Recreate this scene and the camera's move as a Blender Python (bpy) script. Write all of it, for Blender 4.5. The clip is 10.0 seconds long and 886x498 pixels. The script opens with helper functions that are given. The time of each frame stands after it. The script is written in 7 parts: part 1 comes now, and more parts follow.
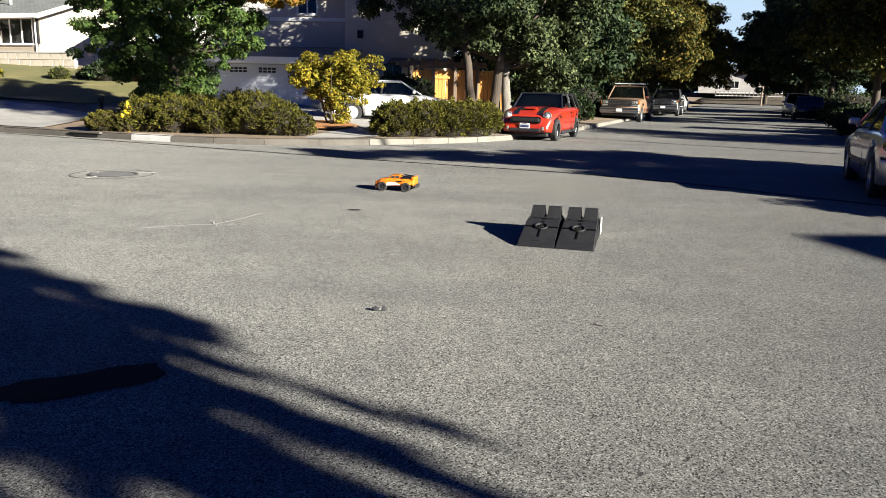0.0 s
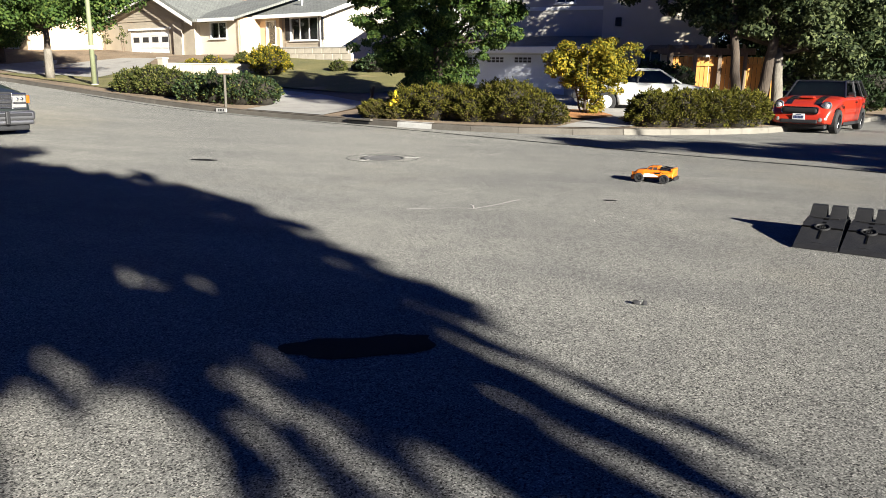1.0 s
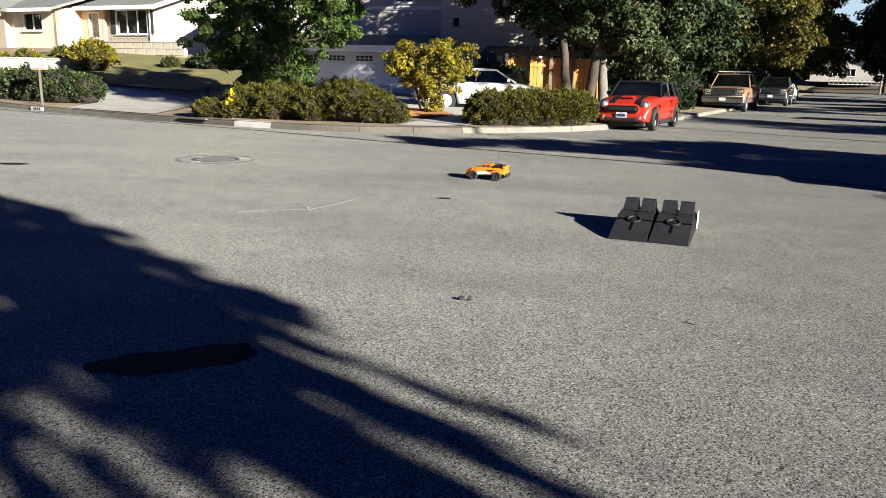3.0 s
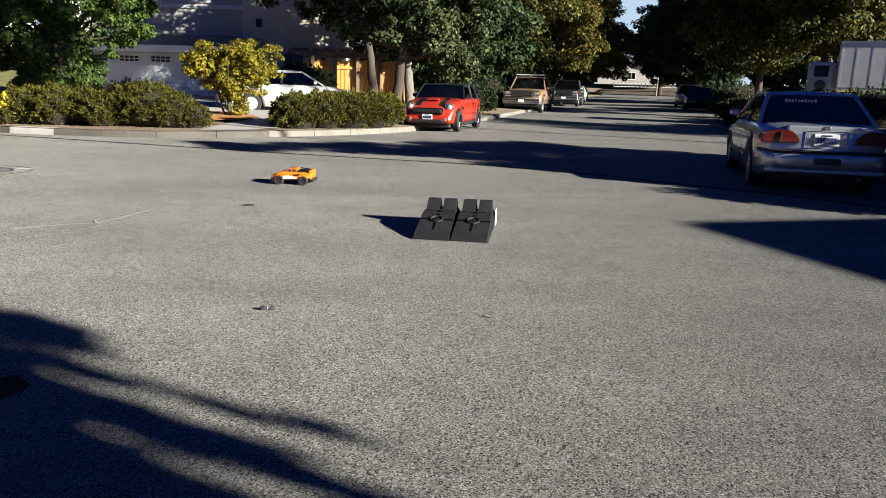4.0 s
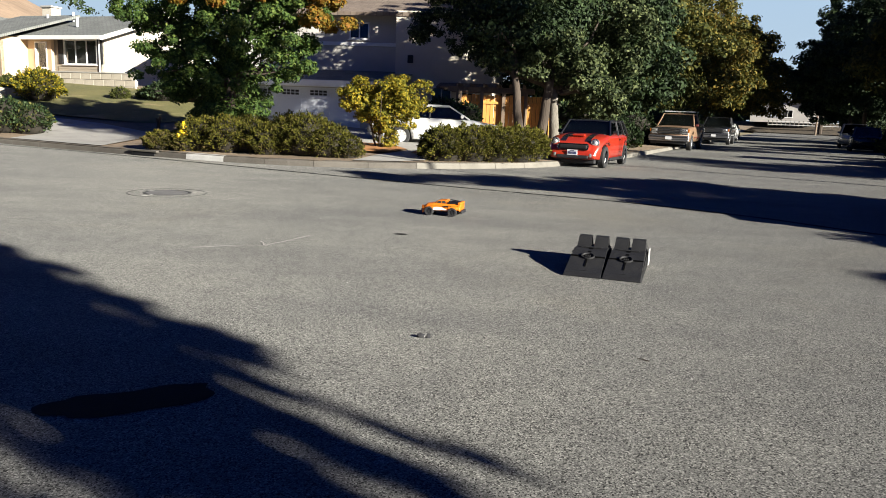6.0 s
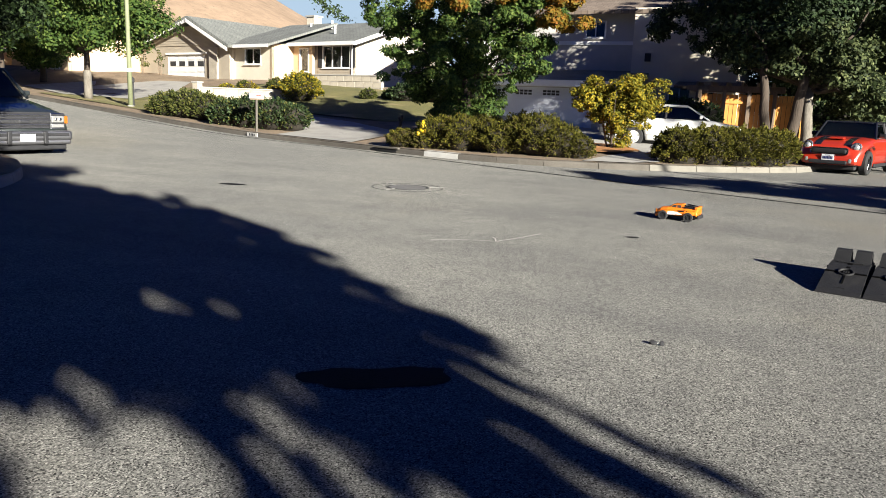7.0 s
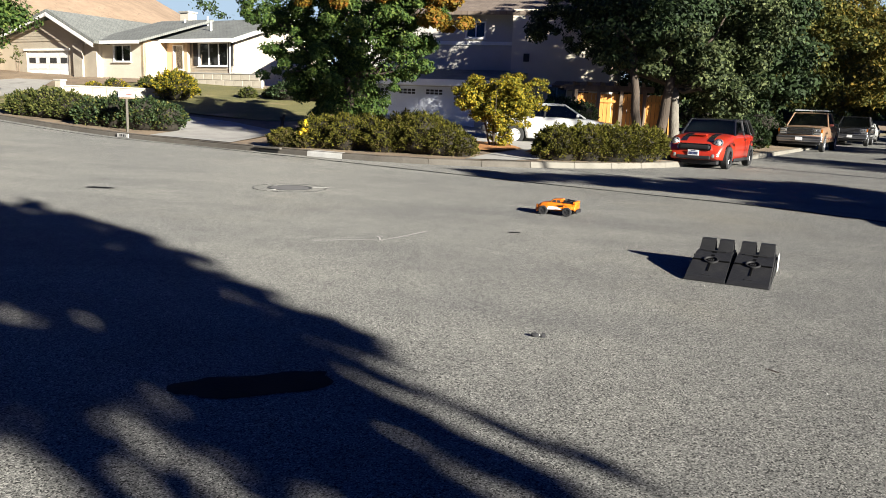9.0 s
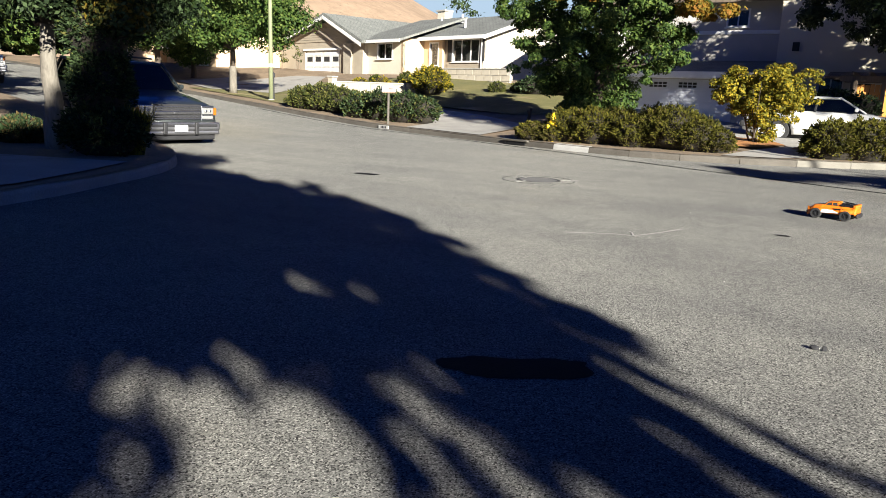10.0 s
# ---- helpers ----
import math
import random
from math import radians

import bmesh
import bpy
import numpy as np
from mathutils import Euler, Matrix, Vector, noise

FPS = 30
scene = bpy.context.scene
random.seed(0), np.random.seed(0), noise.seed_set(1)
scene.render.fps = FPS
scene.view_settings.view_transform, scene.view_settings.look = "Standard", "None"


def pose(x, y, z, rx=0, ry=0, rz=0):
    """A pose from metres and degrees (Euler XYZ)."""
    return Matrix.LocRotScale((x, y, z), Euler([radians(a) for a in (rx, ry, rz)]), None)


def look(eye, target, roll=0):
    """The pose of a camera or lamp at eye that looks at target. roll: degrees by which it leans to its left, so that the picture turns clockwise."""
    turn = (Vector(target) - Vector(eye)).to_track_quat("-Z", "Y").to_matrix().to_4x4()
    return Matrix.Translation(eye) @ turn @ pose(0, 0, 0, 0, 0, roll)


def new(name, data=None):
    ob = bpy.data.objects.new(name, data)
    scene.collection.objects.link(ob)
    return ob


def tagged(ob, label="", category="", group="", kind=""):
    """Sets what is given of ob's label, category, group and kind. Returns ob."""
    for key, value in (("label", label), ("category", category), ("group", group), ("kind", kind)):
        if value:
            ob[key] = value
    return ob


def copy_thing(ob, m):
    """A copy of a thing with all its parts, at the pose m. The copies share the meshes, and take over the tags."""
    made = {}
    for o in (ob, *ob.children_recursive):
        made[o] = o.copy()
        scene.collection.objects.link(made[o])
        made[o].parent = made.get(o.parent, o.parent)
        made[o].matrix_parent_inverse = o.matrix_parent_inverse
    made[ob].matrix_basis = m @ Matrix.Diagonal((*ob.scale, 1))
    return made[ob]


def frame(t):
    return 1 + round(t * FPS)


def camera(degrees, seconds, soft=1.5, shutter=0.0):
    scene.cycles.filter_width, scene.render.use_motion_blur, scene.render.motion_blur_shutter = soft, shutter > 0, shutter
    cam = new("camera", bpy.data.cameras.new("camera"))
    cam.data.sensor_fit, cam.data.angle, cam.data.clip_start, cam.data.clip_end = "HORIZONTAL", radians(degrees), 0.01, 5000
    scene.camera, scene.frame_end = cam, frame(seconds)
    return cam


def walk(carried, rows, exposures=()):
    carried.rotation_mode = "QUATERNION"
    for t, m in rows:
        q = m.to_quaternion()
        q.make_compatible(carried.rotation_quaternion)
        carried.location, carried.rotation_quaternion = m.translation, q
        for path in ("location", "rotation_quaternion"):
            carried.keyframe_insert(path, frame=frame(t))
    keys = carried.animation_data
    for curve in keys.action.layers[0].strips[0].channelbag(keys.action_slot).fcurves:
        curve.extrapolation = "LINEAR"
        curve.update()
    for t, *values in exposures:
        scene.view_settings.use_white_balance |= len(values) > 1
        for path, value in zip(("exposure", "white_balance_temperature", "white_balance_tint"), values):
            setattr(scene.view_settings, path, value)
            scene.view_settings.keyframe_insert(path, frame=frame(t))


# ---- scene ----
cam = camera(61.6, 10.0, 0.6)
PATH = [
    (0, (0.4, -0.06, 1.36), (0.262, 1.891, 0.943), 1.3),
    (0.5, (0.309, -0.066, 1.345), (-0.263, 1.804, 0.925), 1.2),
    (1, (0.266, -0.095, 1.347), (-0.489, 1.7, 0.892), 0.8),
    (1.5, (0.289, -0.126, 1.36), (-0.484, 1.663, 0.911), 0.8),
    (2, (0.33, -0.083, 1.359), (-0.286, 1.768, 0.916), 1.2),
    (2.2, (0.347, -0.073, 1.360), (-0.184, 1.803, 0.916), 1.5),
    (3.3, (0.440, -0.021, 1.367), (0.150, 1.906, 0.915), 0.8),
    (3.5, (0.457, -0.011, 1.368), (0.265, 1.929, 0.919), 0.5),
    (4, (0.53, -0.034, 1.386), (0.634, 1.915, 0.95), 1.5),
    (4.5, (0.563, -0.041, 1.398), (0.821, 1.901, 0.993), 1.1),
    (5, (0.547, -0.038, 1.409), (0.799, 1.912, 1.041), 1.1),
    (5.5, (0.458, -0.033, 1.4), (0.483, 1.936, 1.05), 2.0),
    (6, (0.379, -0.07, 1.395), (0.122, 1.88, 1.035), 2.2),
    (6.2, (0.364, -0.083, 1.395), (-0.024, 1.844, 1.027), 1.8),
    (7.3, (0.281, -0.153, 1.394), (-0.588, 1.607, 1.009), 2.5),
    (7.5, (0.266, -0.166, 1.394), (-0.589, 1.601, 1.011), 2.5),
    (8, (0.296, -0.118, 1.379), (-0.454, 1.698, 1.003), 2.5),
    (8.5, (0.334, -0.053, 1.377), (-0.247, 1.824, 1.005), 2.1),
    (9, (0.333, -0.056, 1.376), (-0.211, 1.832, 1.003), 2.2),
    (9.5, (0.275, -0.08, 1.364), (-0.466, 1.737, 0.976), 2.2),
    (10, (0.179, -0.128, 1.341), (-0.923, 1.49, 0.931), 2.1),
]
walk(cam, [(t, look(eye, target, roll)) for t, eye, target, roll in PATH],
     [(0.0, 1.9), (0.5, 1.82), (1.0, 1.78), (2.0, 1.84), (4.0, 1.72), (6.0, 1.58), (7.5, 1.68), (10.0, 1.7)])

# ---- light ----
SUN_DIR = Vector((0.85, -0.527, math.tan(radians(18.0)))).normalized()   # towards the sun
sun_data = bpy.data.lights.new("sun", "SUN")
sun_data.energy, sun_data.angle, sun_data.color = 5.0, radians(0.55), (1.0, 0.96, 0.86)
sun = new("sun", sun_data)
sun.matrix_world = look(SUN_DIR * 60, (0, 0, 0))
world = bpy.data.worlds.new("world")
scene.world = world
world.use_nodes = True
wn = world.node_tree
sky = wn.nodes.new("ShaderNodeTexSky")
sky.sky_type, sky.sun_disc = "NISHITA", False
sky.sun_elevation, sky.sun_rotation = radians(18.0), math.atan2(SUN_DIR.x, SUN_DIR.y)
wn.nodes["Background"].inputs["Strength"].default_value = 0.0095
cool = wn.nodes.new("ShaderNodeMix")
cool.data_type, cool.blend_type = "RGBA", "MULTIPLY"
cool.inputs[0].default_value, cool.inputs[7].default_value = 1.0, (0.11, 0.43, 1.85, 1)
wn.links.new(sky.outputs["Color"], cool.inputs[6])
wn.links.new(cool.outputs[2], wn.nodes["Background"].inputs["Color"])


# ---- materials ----
def ramp_node(nt, stops, fac):
    r = nt.nodes.new("ShaderNodeValToRGB")
    els = r.color_ramp.elements
    els[0].position, els[0].color = stops[0][0], (*stops[0][1], 1)
    els[1].position, els[1].color = stops[-1][0], (*stops[-1][1], 1)
    for p, c in stops[1:-1]:
        e = els.new(p)
        e.color = (*c, 1)
    nt.links.new(fac, r.inputs["Fac"])
    return r.outputs["Color"]


def noise_node(nt, scale, detail=4.0, rough=0.6, stretch=None):
    tc = nt.nodes.new("ShaderNodeTexCoord")
    out = tc.outputs["Object"]
    if stretch:
        mp = nt.nodes.new("ShaderNodeMapping")
        mp.inputs["Scale"].default_value = stretch
        nt.links.new(out, mp.inputs["Vector"])
        out = mp.outputs["Vector"]
    n = nt.nodes.new("ShaderNodeTexNoise")
    n.inputs["Scale"].default_value, n.inputs["Detail"].default_value, n.inputs["Roughness"].default_value = scale, detail, rough
    nt.links.new(out, n.inputs["Vector"])
    return n.outputs["Fac"]


def mix(nt, a, b, fac, how="MIX"):
    m = nt.nodes.new("ShaderNodeMix")
    m.data_type, m.blend_type = "RGBA", how
    for sock, v in ((m.inputs[6], a), (m.inputs[7], b), (m.inputs[0], fac)):
        if isinstance(v, (int, float)):
            sock.default_value = v
        elif isinstance(v, tuple):
            sock.default_value = (*v, 1)
        else:
            nt.links.new(v, sock)
    return m.outputs[2]


def base_mat(name):
    m = bpy.data.materials.new(name)
    m.use_nodes = True
    return m, m.node_tree, m.node_tree.nodes["Principled BSDF"]


def bump(nt, bsdf, height, strength, dist=0.02):
    b = nt.nodes.new("ShaderNodeBump")
    b.inputs["Strength"].default_value, b.inputs["Distance"].default_value = strength, dist
    nt.links.new(height, b.inputs["Height"])
    nt.links.new(b.outputs["Normal"], bsdf.inputs["Normal"])


def stuff(name, a, b, scale=3.0, fine=40.0, rough=0.8, bumpy=0.3, metal=0.0, coat=0.0, stretch=None, c=None, dist=0.01):
    """A two-scale surface between colours a and b, with fine relief; c: a third colour in worn spots."""
    m, nt, p = base_mat(name)
    n1, n2 = noise_node(nt, scale, stretch=stretch), noise_node(nt, fine, 3.0, stretch=stretch)
    col = ramp_node(nt, [(0.35, a), (0.65, b)], n1)
    lo = tuple(0.72 * v for v in a)
    col = mix(nt, col, ramp_node(nt, [(0.3, lo), (0.7, b)], n2), 0.4)
    if c:
        n3 = noise_node(nt, scale * 0.4 + 0.3, 6.0, 0.7)
        col = mix(nt, col, c, ramp_node(nt, [(0.56, (0, 0, 0)), (0.68, (1, 1, 1))], n3))
    nt.links.new(col, p.inputs["Base Color"])
    p.inputs["Roughness"].default_value, p.inputs["Metallic"].default_value, p.inputs["Coat Weight"].default_value = rough, metal, coat
    if bumpy:
        bump(nt, p, n2, bumpy, dist)
    return m


def leaf_mat(name, colours, trans=0.35, rough=0.55):
    """Leaves: a colour of its own for each leaf, light shining through a little."""
    m, nt, p = base_mat(name)
    g = nt.nodes.new("ShaderNodeNewGeometry")
    stops = [(i / (len(colours) - 1), c) for i, c in enumerate(colours)]
    col = ramp_node(nt, stops, g.outputs["Random Per Island"])
    patch = noise_node(nt, 0.7, 3.0)
    col = mix(nt, col, colours[1], ramp_node(nt, [(0.45, (0, 0, 0)), (0.7, (0.6, 0.6, 0.6))], patch))
    nt.links.new(col, p.inputs["Base Color"])
    p.inputs["Roughness"].default_value = rough + 0.15
    p.inputs["Specular IOR Level"].default_value = 0.2
    t = nt.nodes.new("ShaderNodeBsdfTranslucent")
    nt.links.new(col, t.inputs["Color"])
    mx = nt.nodes.new("ShaderNodeMixShader")
    mx.inputs[0].default_value = trans
    out = nt.nodes["Material Output"]
    nt.links.new(p.outputs[0], mx.inputs[1])
    nt.links.new(t.outputs[0], mx.inputs[2])
    nt.links.new(mx.outputs[0], out.inputs["Surface"])
    return m


def asphalt_mat():
    m, nt, p = base_mat("asphalt")
    tc = nt.nodes.new("ShaderNodeTexCoord")
    v = nt.nodes.new("ShaderNodeTexVoronoi")
    v.inputs["Scale"].default_value = 145.0
    nt.links.new(tc.outputs["Object"], v.inputs["Vector"])
    bw = nt.nodes.new("ShaderNodeRGBToBW")
    nt.links.new(v.outputs["Color"], bw.inputs[0])
    stones = ramp_node(nt, [(0.16, (0.006, 0.006, 0.006)), (0.32, (0.10, 0.10, 0.095)), (0.4, (0.154, 0.153, 0.145)), (0.66, (0.199, 0.197, 0.187)), (0.88, (0.40, 0.395, 0.37))], bw.outputs[0])
    big = ramp_node(nt, [(0.3, (0.66, 0.66, 0.66)), (0.7, (0.92, 0.905, 0.865))], noise_node(nt, 0.22, 6.0, 0.62))
    mid = ramp_node(nt, [(0.3, (0.84, 0.84, 0.85)), (0.62, (1.04, 1.04, 1.03))], noise_node(nt, 2.4, 5.0, 0.7))
    fine = ramp_node(nt, [(0.34, (0.4, 0.4, 0.41)), (0.48, (1.0, 1.0, 1.0)), (0.68, (1.35, 1.35, 1.33))], noise_node(nt, 130.0, 2.0, 0.7))
    streak = ramp_node(nt, [(0.35, (0.86, 0.86, 0.87)), (0.6, (1.05, 1.05, 1.04))], noise_node(nt, 0.55, 4.0, 0.6, (0.35, 1.6, 1.0)))
    col = mix(nt, mix(nt, mix(nt, mix(nt, stones, big, 1.0, "MULTIPLY"), mid, 1.0, "MULTIPLY"), fine, 1.0, "MULTIPLY"), streak, 1.0, "MULTIPLY")
    tan = ramp_node(nt, [(0.52, (0, 0, 0)), (0.72, (0.42, 0.42, 0.42))], noise_node(nt, 0.13, 5.0, 0.65))
    col = mix(nt, col, mix(nt, col, (1.12, 0.98, 0.74), 1.0, "MULTIPLY"), tan)
    nt.links.new(col, p.inputs["Base Color"])
    p.inputs["Roughness"].default_value = 0.85
    p.inputs["Diffuse Roughness"].default_value = 0.45
    p.inputs["Specular IOR Level"].default_value = 0.3
    bump(nt, p, bw.outputs[0], 0.3, 0.005)
    return m


def glass_mat(name, tint, rough=0.03):
    m, nt, p = base_mat(name)
    p.inputs["Base Color"].default_value = (*tint, 1)
    p.inputs["Transmission Weight"].default_value, p.inputs["Roughness"].default_value, p.inputs["IOR"].default_value = 1.0, rough, 1.45
    return m


def paint_mat(name, colour, metal=0.0, rough=0.28, coat=0.6):
    m, nt, p = base_mat(name)
    n = noise_node(nt, 2.2, 5.0)
    col = mix(nt, colour, tuple(0.82 * v for v in colour), ramp_node(nt, [(0.4, (0, 0, 0)), (0.7, (1, 1, 1))], n))
    nt.links.new(col, p.inputs["Base Color"])
    rr = nt.nodes.new("ShaderNodeMapRange")
    rr.inputs["To Min"].default_value, rr.inputs["To Max"].default_value = rough, rough + 0.15
    nt.links.new(n, rr.inputs["Value"])
    nt.links.new(rr.outputs[0], p.inputs["Roughness"])
    p.inputs["Metallic"].default_value, p.inputs["Coat Weight"].default_value, p.inputs["Coat Roughness"].default_value = metal, coat, 0.08
    return m


def shingle_mat(name, a, b):
    m, nt, p = base_mat(name)
    tc = nt.nodes.new("ShaderNodeTexCoord")
    br = nt.nodes.new("ShaderNodeTexBrick")
    br.inputs["Scale"].default_value = 1.0
    br.inputs["Brick Width"].default_value, br.inputs["Row Height"].default_value, br.inputs["Mortar Size"].default_value = 0.3, 0.14, 0.012
    br.inputs["Color1"].default_value, br.inputs["Color2"].default_value, br.inputs["Mortar"].default_value = (*a, 1), (*b, 1), (*[0.5 * v for v in a], 1)
    nt.links.new(tc.outputs["Object"], br.inputs["Vector"])
    col = mix(nt, br.outputs["Color"], ramp_node(nt, [(0.3, (0.75, 0.75, 0.75)), (0.7, (1.1, 1.1, 1.1))], noise_node(nt, 1.3, 5.0)), 1.0, "MULTIPLY")
    nt.links.new(col, p.inputs["Base Color"])
    p.inputs["Roughness"].default_value = 0.9
    bump(nt, p, br.outputs["Fac"], 0.4, 0.01)
    return m


ASPHALT = asphalt_mat()
TAR = stuff("tar", (0.006, 0.006, 0.0065), (0.014, 0.014, 0.015), 4, 60, 0.85, 0.4)
WORN_SEAL = stuff("worn_seal", (0.03, 0.03, 0.03), (0.06, 0.06, 0.058), 6, 60, 0.8, 0.3)
CHALK = stuff("chalk", (0.55, 0.54, 0.5), (0.75, 0.74, 0.7), 20, 120, 0.9, 0.2)
CHALK_FAINT = stuff("worn_chalk", (0.27, 0.265, 0.245), (0.42, 0.41, 0.38), 14, 90, 0.9, 0.2)
CONCRETE = stuff("concrete", (0.30, 0.285, 0.26), (0.42, 0.40, 0.36), 1.2, 45, 0.85, 0.3, c=(0.22, 0.21, 0.19))
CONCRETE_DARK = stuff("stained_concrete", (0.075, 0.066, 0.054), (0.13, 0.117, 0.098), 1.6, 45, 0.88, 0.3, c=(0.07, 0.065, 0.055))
KERB_WHITE = stuff("worn_white_kerb_paint", (0.44, 0.43, 0.40), (0.56, 0.55, 0.52), 3, 40, 0.7, 0.2, c=(0.3, 0.28, 0.26))
WORN_KERB = stuff("worn_kerb_concrete", (0.15, 0.14, 0.115), (0.21, 0.195, 0.165), 2.0, 45, 0.88, 0.3, c=(0.10, 0.095, 0.08))
DIRT = stuff("dry_soil", (0.17, 0.12, 0.075), (0.30, 0.22, 0.14), 0.8, 14, 0.95, 0.6, c=(0.11, 0.085, 0.055), dist=0.04)
# Soil coloured dark in place of the shade over yards and far verge.
SHADE_SOIL = stuff("shade_dark_soil", (0.045, 0.034, 0.022), (0.09, 0.068, 0.042), 1.2, 22, 0.95, 0.7, c=(0.14, 0.10, 0.05), dist=0.03)
MULCH = stuff("bark_mulch", (0.30, 0.12, 0.035), (0.5, 0.22, 0.06), 5, 30, 0.95, 0.8, dist=0.03)
LAWN = stuff("mown_grass", (0.10, 0.105, 0.03), (0.20, 0.175, 0.06), 0.6, 26, 0.95, 0.8, c=(0.30, 0.235, 0.11), dist=0.05)
FIELD = stuff("dry_ground", (0.20, 0.17, 0.10), (0.32, 0.27, 0.16), 0.05, 2.0, 0.95, 0.2)
BARK = stuff("bark", (0.04, 0.03, 0.022), (0.085, 0.064, 0.047), 4, 22, 0.95, 0.9, stretch=(1, 1, 0.25), dist=0.03)
BARK_PALE = stuff("pale_bark", (0.11, 0.095, 0.075), (0.22, 0.20, 0.165), 6, 30, 0.9, 0.7, stretch=(1, 1, 0.3), c=(0.1, 0.085, 0.07), dist=0.02)
LEAF_ASH = leaf_mat("ash_leaves", [(0.016, 0.036, 0.008), (0.036, 0.07, 0.014), (0.07, 0.115, 0.022), (0.13, 0.165, 0.036)], 0.22)
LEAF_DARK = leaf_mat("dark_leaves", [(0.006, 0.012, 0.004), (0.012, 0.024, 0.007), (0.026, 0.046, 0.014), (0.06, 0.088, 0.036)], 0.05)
LEAF_PALE = leaf_mat("pale_grey_green_leaves", [(0.009, 0.016, 0.005), (0.022, 0.034, 0.01), (0.05, 0.066, 0.022), (0.14, 0.16, 0.065)], 0.1)
LEAF_OLIVE = leaf_mat("olive_leaves", [(0.018, 0.026, 0.006), (0.038, 0.048, 0.01), (0.085, 0.085, 0.016), (0.17, 0.135, 0.024)], 0.18)
LEAF_GOLD = leaf_mat("turning_leaves", [(0.03, 0.038, 0.009), (0.062, 0.066, 0.012), (0.12, 0.10, 0.016), (0.19, 0.12, 0.016)], 0.22)
LEAF_ORANGE = leaf_mat("autumn_leaves", [(0.08, 0.075, 0.012), (0.16, 0.115, 0.015), (0.22, 0.12, 0.014), (0.22, 0.075, 0.012)], 0.25)
LEAF_YELLOW = leaf_mat("yellow_green_leaves", [(0.05, 0.06, 0.008), (0.13, 0.125, 0.012), (0.27, 0.215, 0.018), (0.42, 0.30, 0.026)], 0.3)
LEAF_JUNIPER = leaf_mat("juniper_sprays", [(0.028, 0.032, 0.006), (0.06, 0.06, 0.008), (0.092, 0.087, 0.011), (0.13, 0.115, 0.014)], 0.14, 0.8)
LEAF_JUNIPER_BROWN = leaf_mat("dry_juniper_sprays", [(0.025, 0.021, 0.008), (0.055, 0.042, 0.016), (0.08, 0.062, 0.018), (0.12, 0.085, 0.04)], 0.1, 0.8)
LEAF_HEDGE = leaf_mat("hedge_leaves", [(0.014, 0.022, 0.006), (0.04, 0.052, 0.012), (0.09, 0.10, 0.022), (0.17, 0.16, 0.05)], 0.25)
# Near-black so that gaps between sprays read as deep shade.
TWIG_SHADE = stuff("gap_shade_twigs", (0.012, 0.010, 0.007), (0.03, 0.024, 0.016), 6, 40, 0.95, 0.6)
STUCCO_CREAM = stuff("cream_stucco", (0.6, 0.54, 0.43), (0.69, 0.63, 0.52), 0.8, 60, 0.9, 0.25)
STUCCO_TAN = stuff("tan_stucco", (0.55, 0.40, 0.25), (0.64, 0.48, 0.31), 0.8, 60, 0.9, 0.25)
STUCCO_GREY = stuff("grey_stucco", (0.40, 0.38, 0.35), (0.52, 0.49, 0.44), 0.8, 60, 0.9, 0.25)
SIDING = stuff("beige_siding", (0.36, 0.31, 0.24), (0.44, 0.385, 0.30), 1.0, 50, 0.8, 0.2)
WHITE_PAINT = stuff("white_paint", (0.74, 0.73, 0.70), (0.82, 0.81, 0.78), 1.2, 40, 0.55, 0.1)
WHITE_METAL = stuff("white_sheet_metal", (0.68, 0.69, 0.70), (0.78, 0.78, 0.78), 0.9, 25, 0.45, 0.05, c=(0.6, 0.59, 0.56))
PALE_BLUE = stuff("pale_door_paint", (0.66, 0.68, 0.74), (0.74, 0.76, 0.8), 0.8, 40, 0.5, 0.1)
BLOCK = stuff("split_block", (0.34, 0.30, 0.24), (0.46, 0.41, 0.33), 2, 30, 0.9, 0.4)
ROOF_GREY = shingle_mat("grey_shingles", (0.17, 0.178, 0.165), (0.21, 0.218, 0.2))
ROOF_BROWN = shingle_mat("brown_shingles", (0.17, 0.13, 0.10), (0.24, 0.19, 0.15))
FENCE_WOOD = stuff("cedar_boards", (0.52, 0.22, 0.045), (0.70, 0.34, 0.08), 2.5, 30, 0.75, 0.3, stretch=(1, 1, 0.12))
POST_WOOD = stuff("weathered_wood", (0.15, 0.11, 0.075), (0.27, 0.20, 0.14), 3, 30, 0.9, 0.4, stretch=(1, 1, 0.15))
POLE_GREEN = stuff("weathered_green_pole", (0.17, 0.19, 0.10), (0.24, 0.26, 0.15), 2, 30, 0.7, 0.2)
RUBBER = stuff("tyre_rubber", (0.015, 0.015, 0.016), (0.03, 0.03, 0.03), 6, 60, 0.85, 0.3)
BLACK_PLASTIC = stuff("black_plastic", (0.016, 0.016, 0.018), (0.03, 0.03, 0.033), 6, 90, 0.5, 0.25)
GROOVE_DEEP = stuff("deep_groove", (0.002, 0.002, 0.002), (0.004, 0.004, 0.004), 9, 80, 0.8, 0.1)
RAMP_PLASTIC = stuff("moulded_black_plastic", (0.013, 0.013, 0.014), (0.023, 0.023, 0.024), 9, 150, 0.55, 0.35, c=(0.03, 0.029, 0.027))
for dull, gloss in ((RAMP_PLASTIC, 0.25), (TAR, 0.12), (GROOVE_DEEP, 0.05)):
    dull.node_tree.nodes["Principled BSDF"].inputs["Specular IOR Level"].default_value = gloss
GROOVE = stuff("groove_black", (0.005, 0.005, 0.006), (0.01, 0.01, 0.011), 9, 80, 0.7, 0.1)
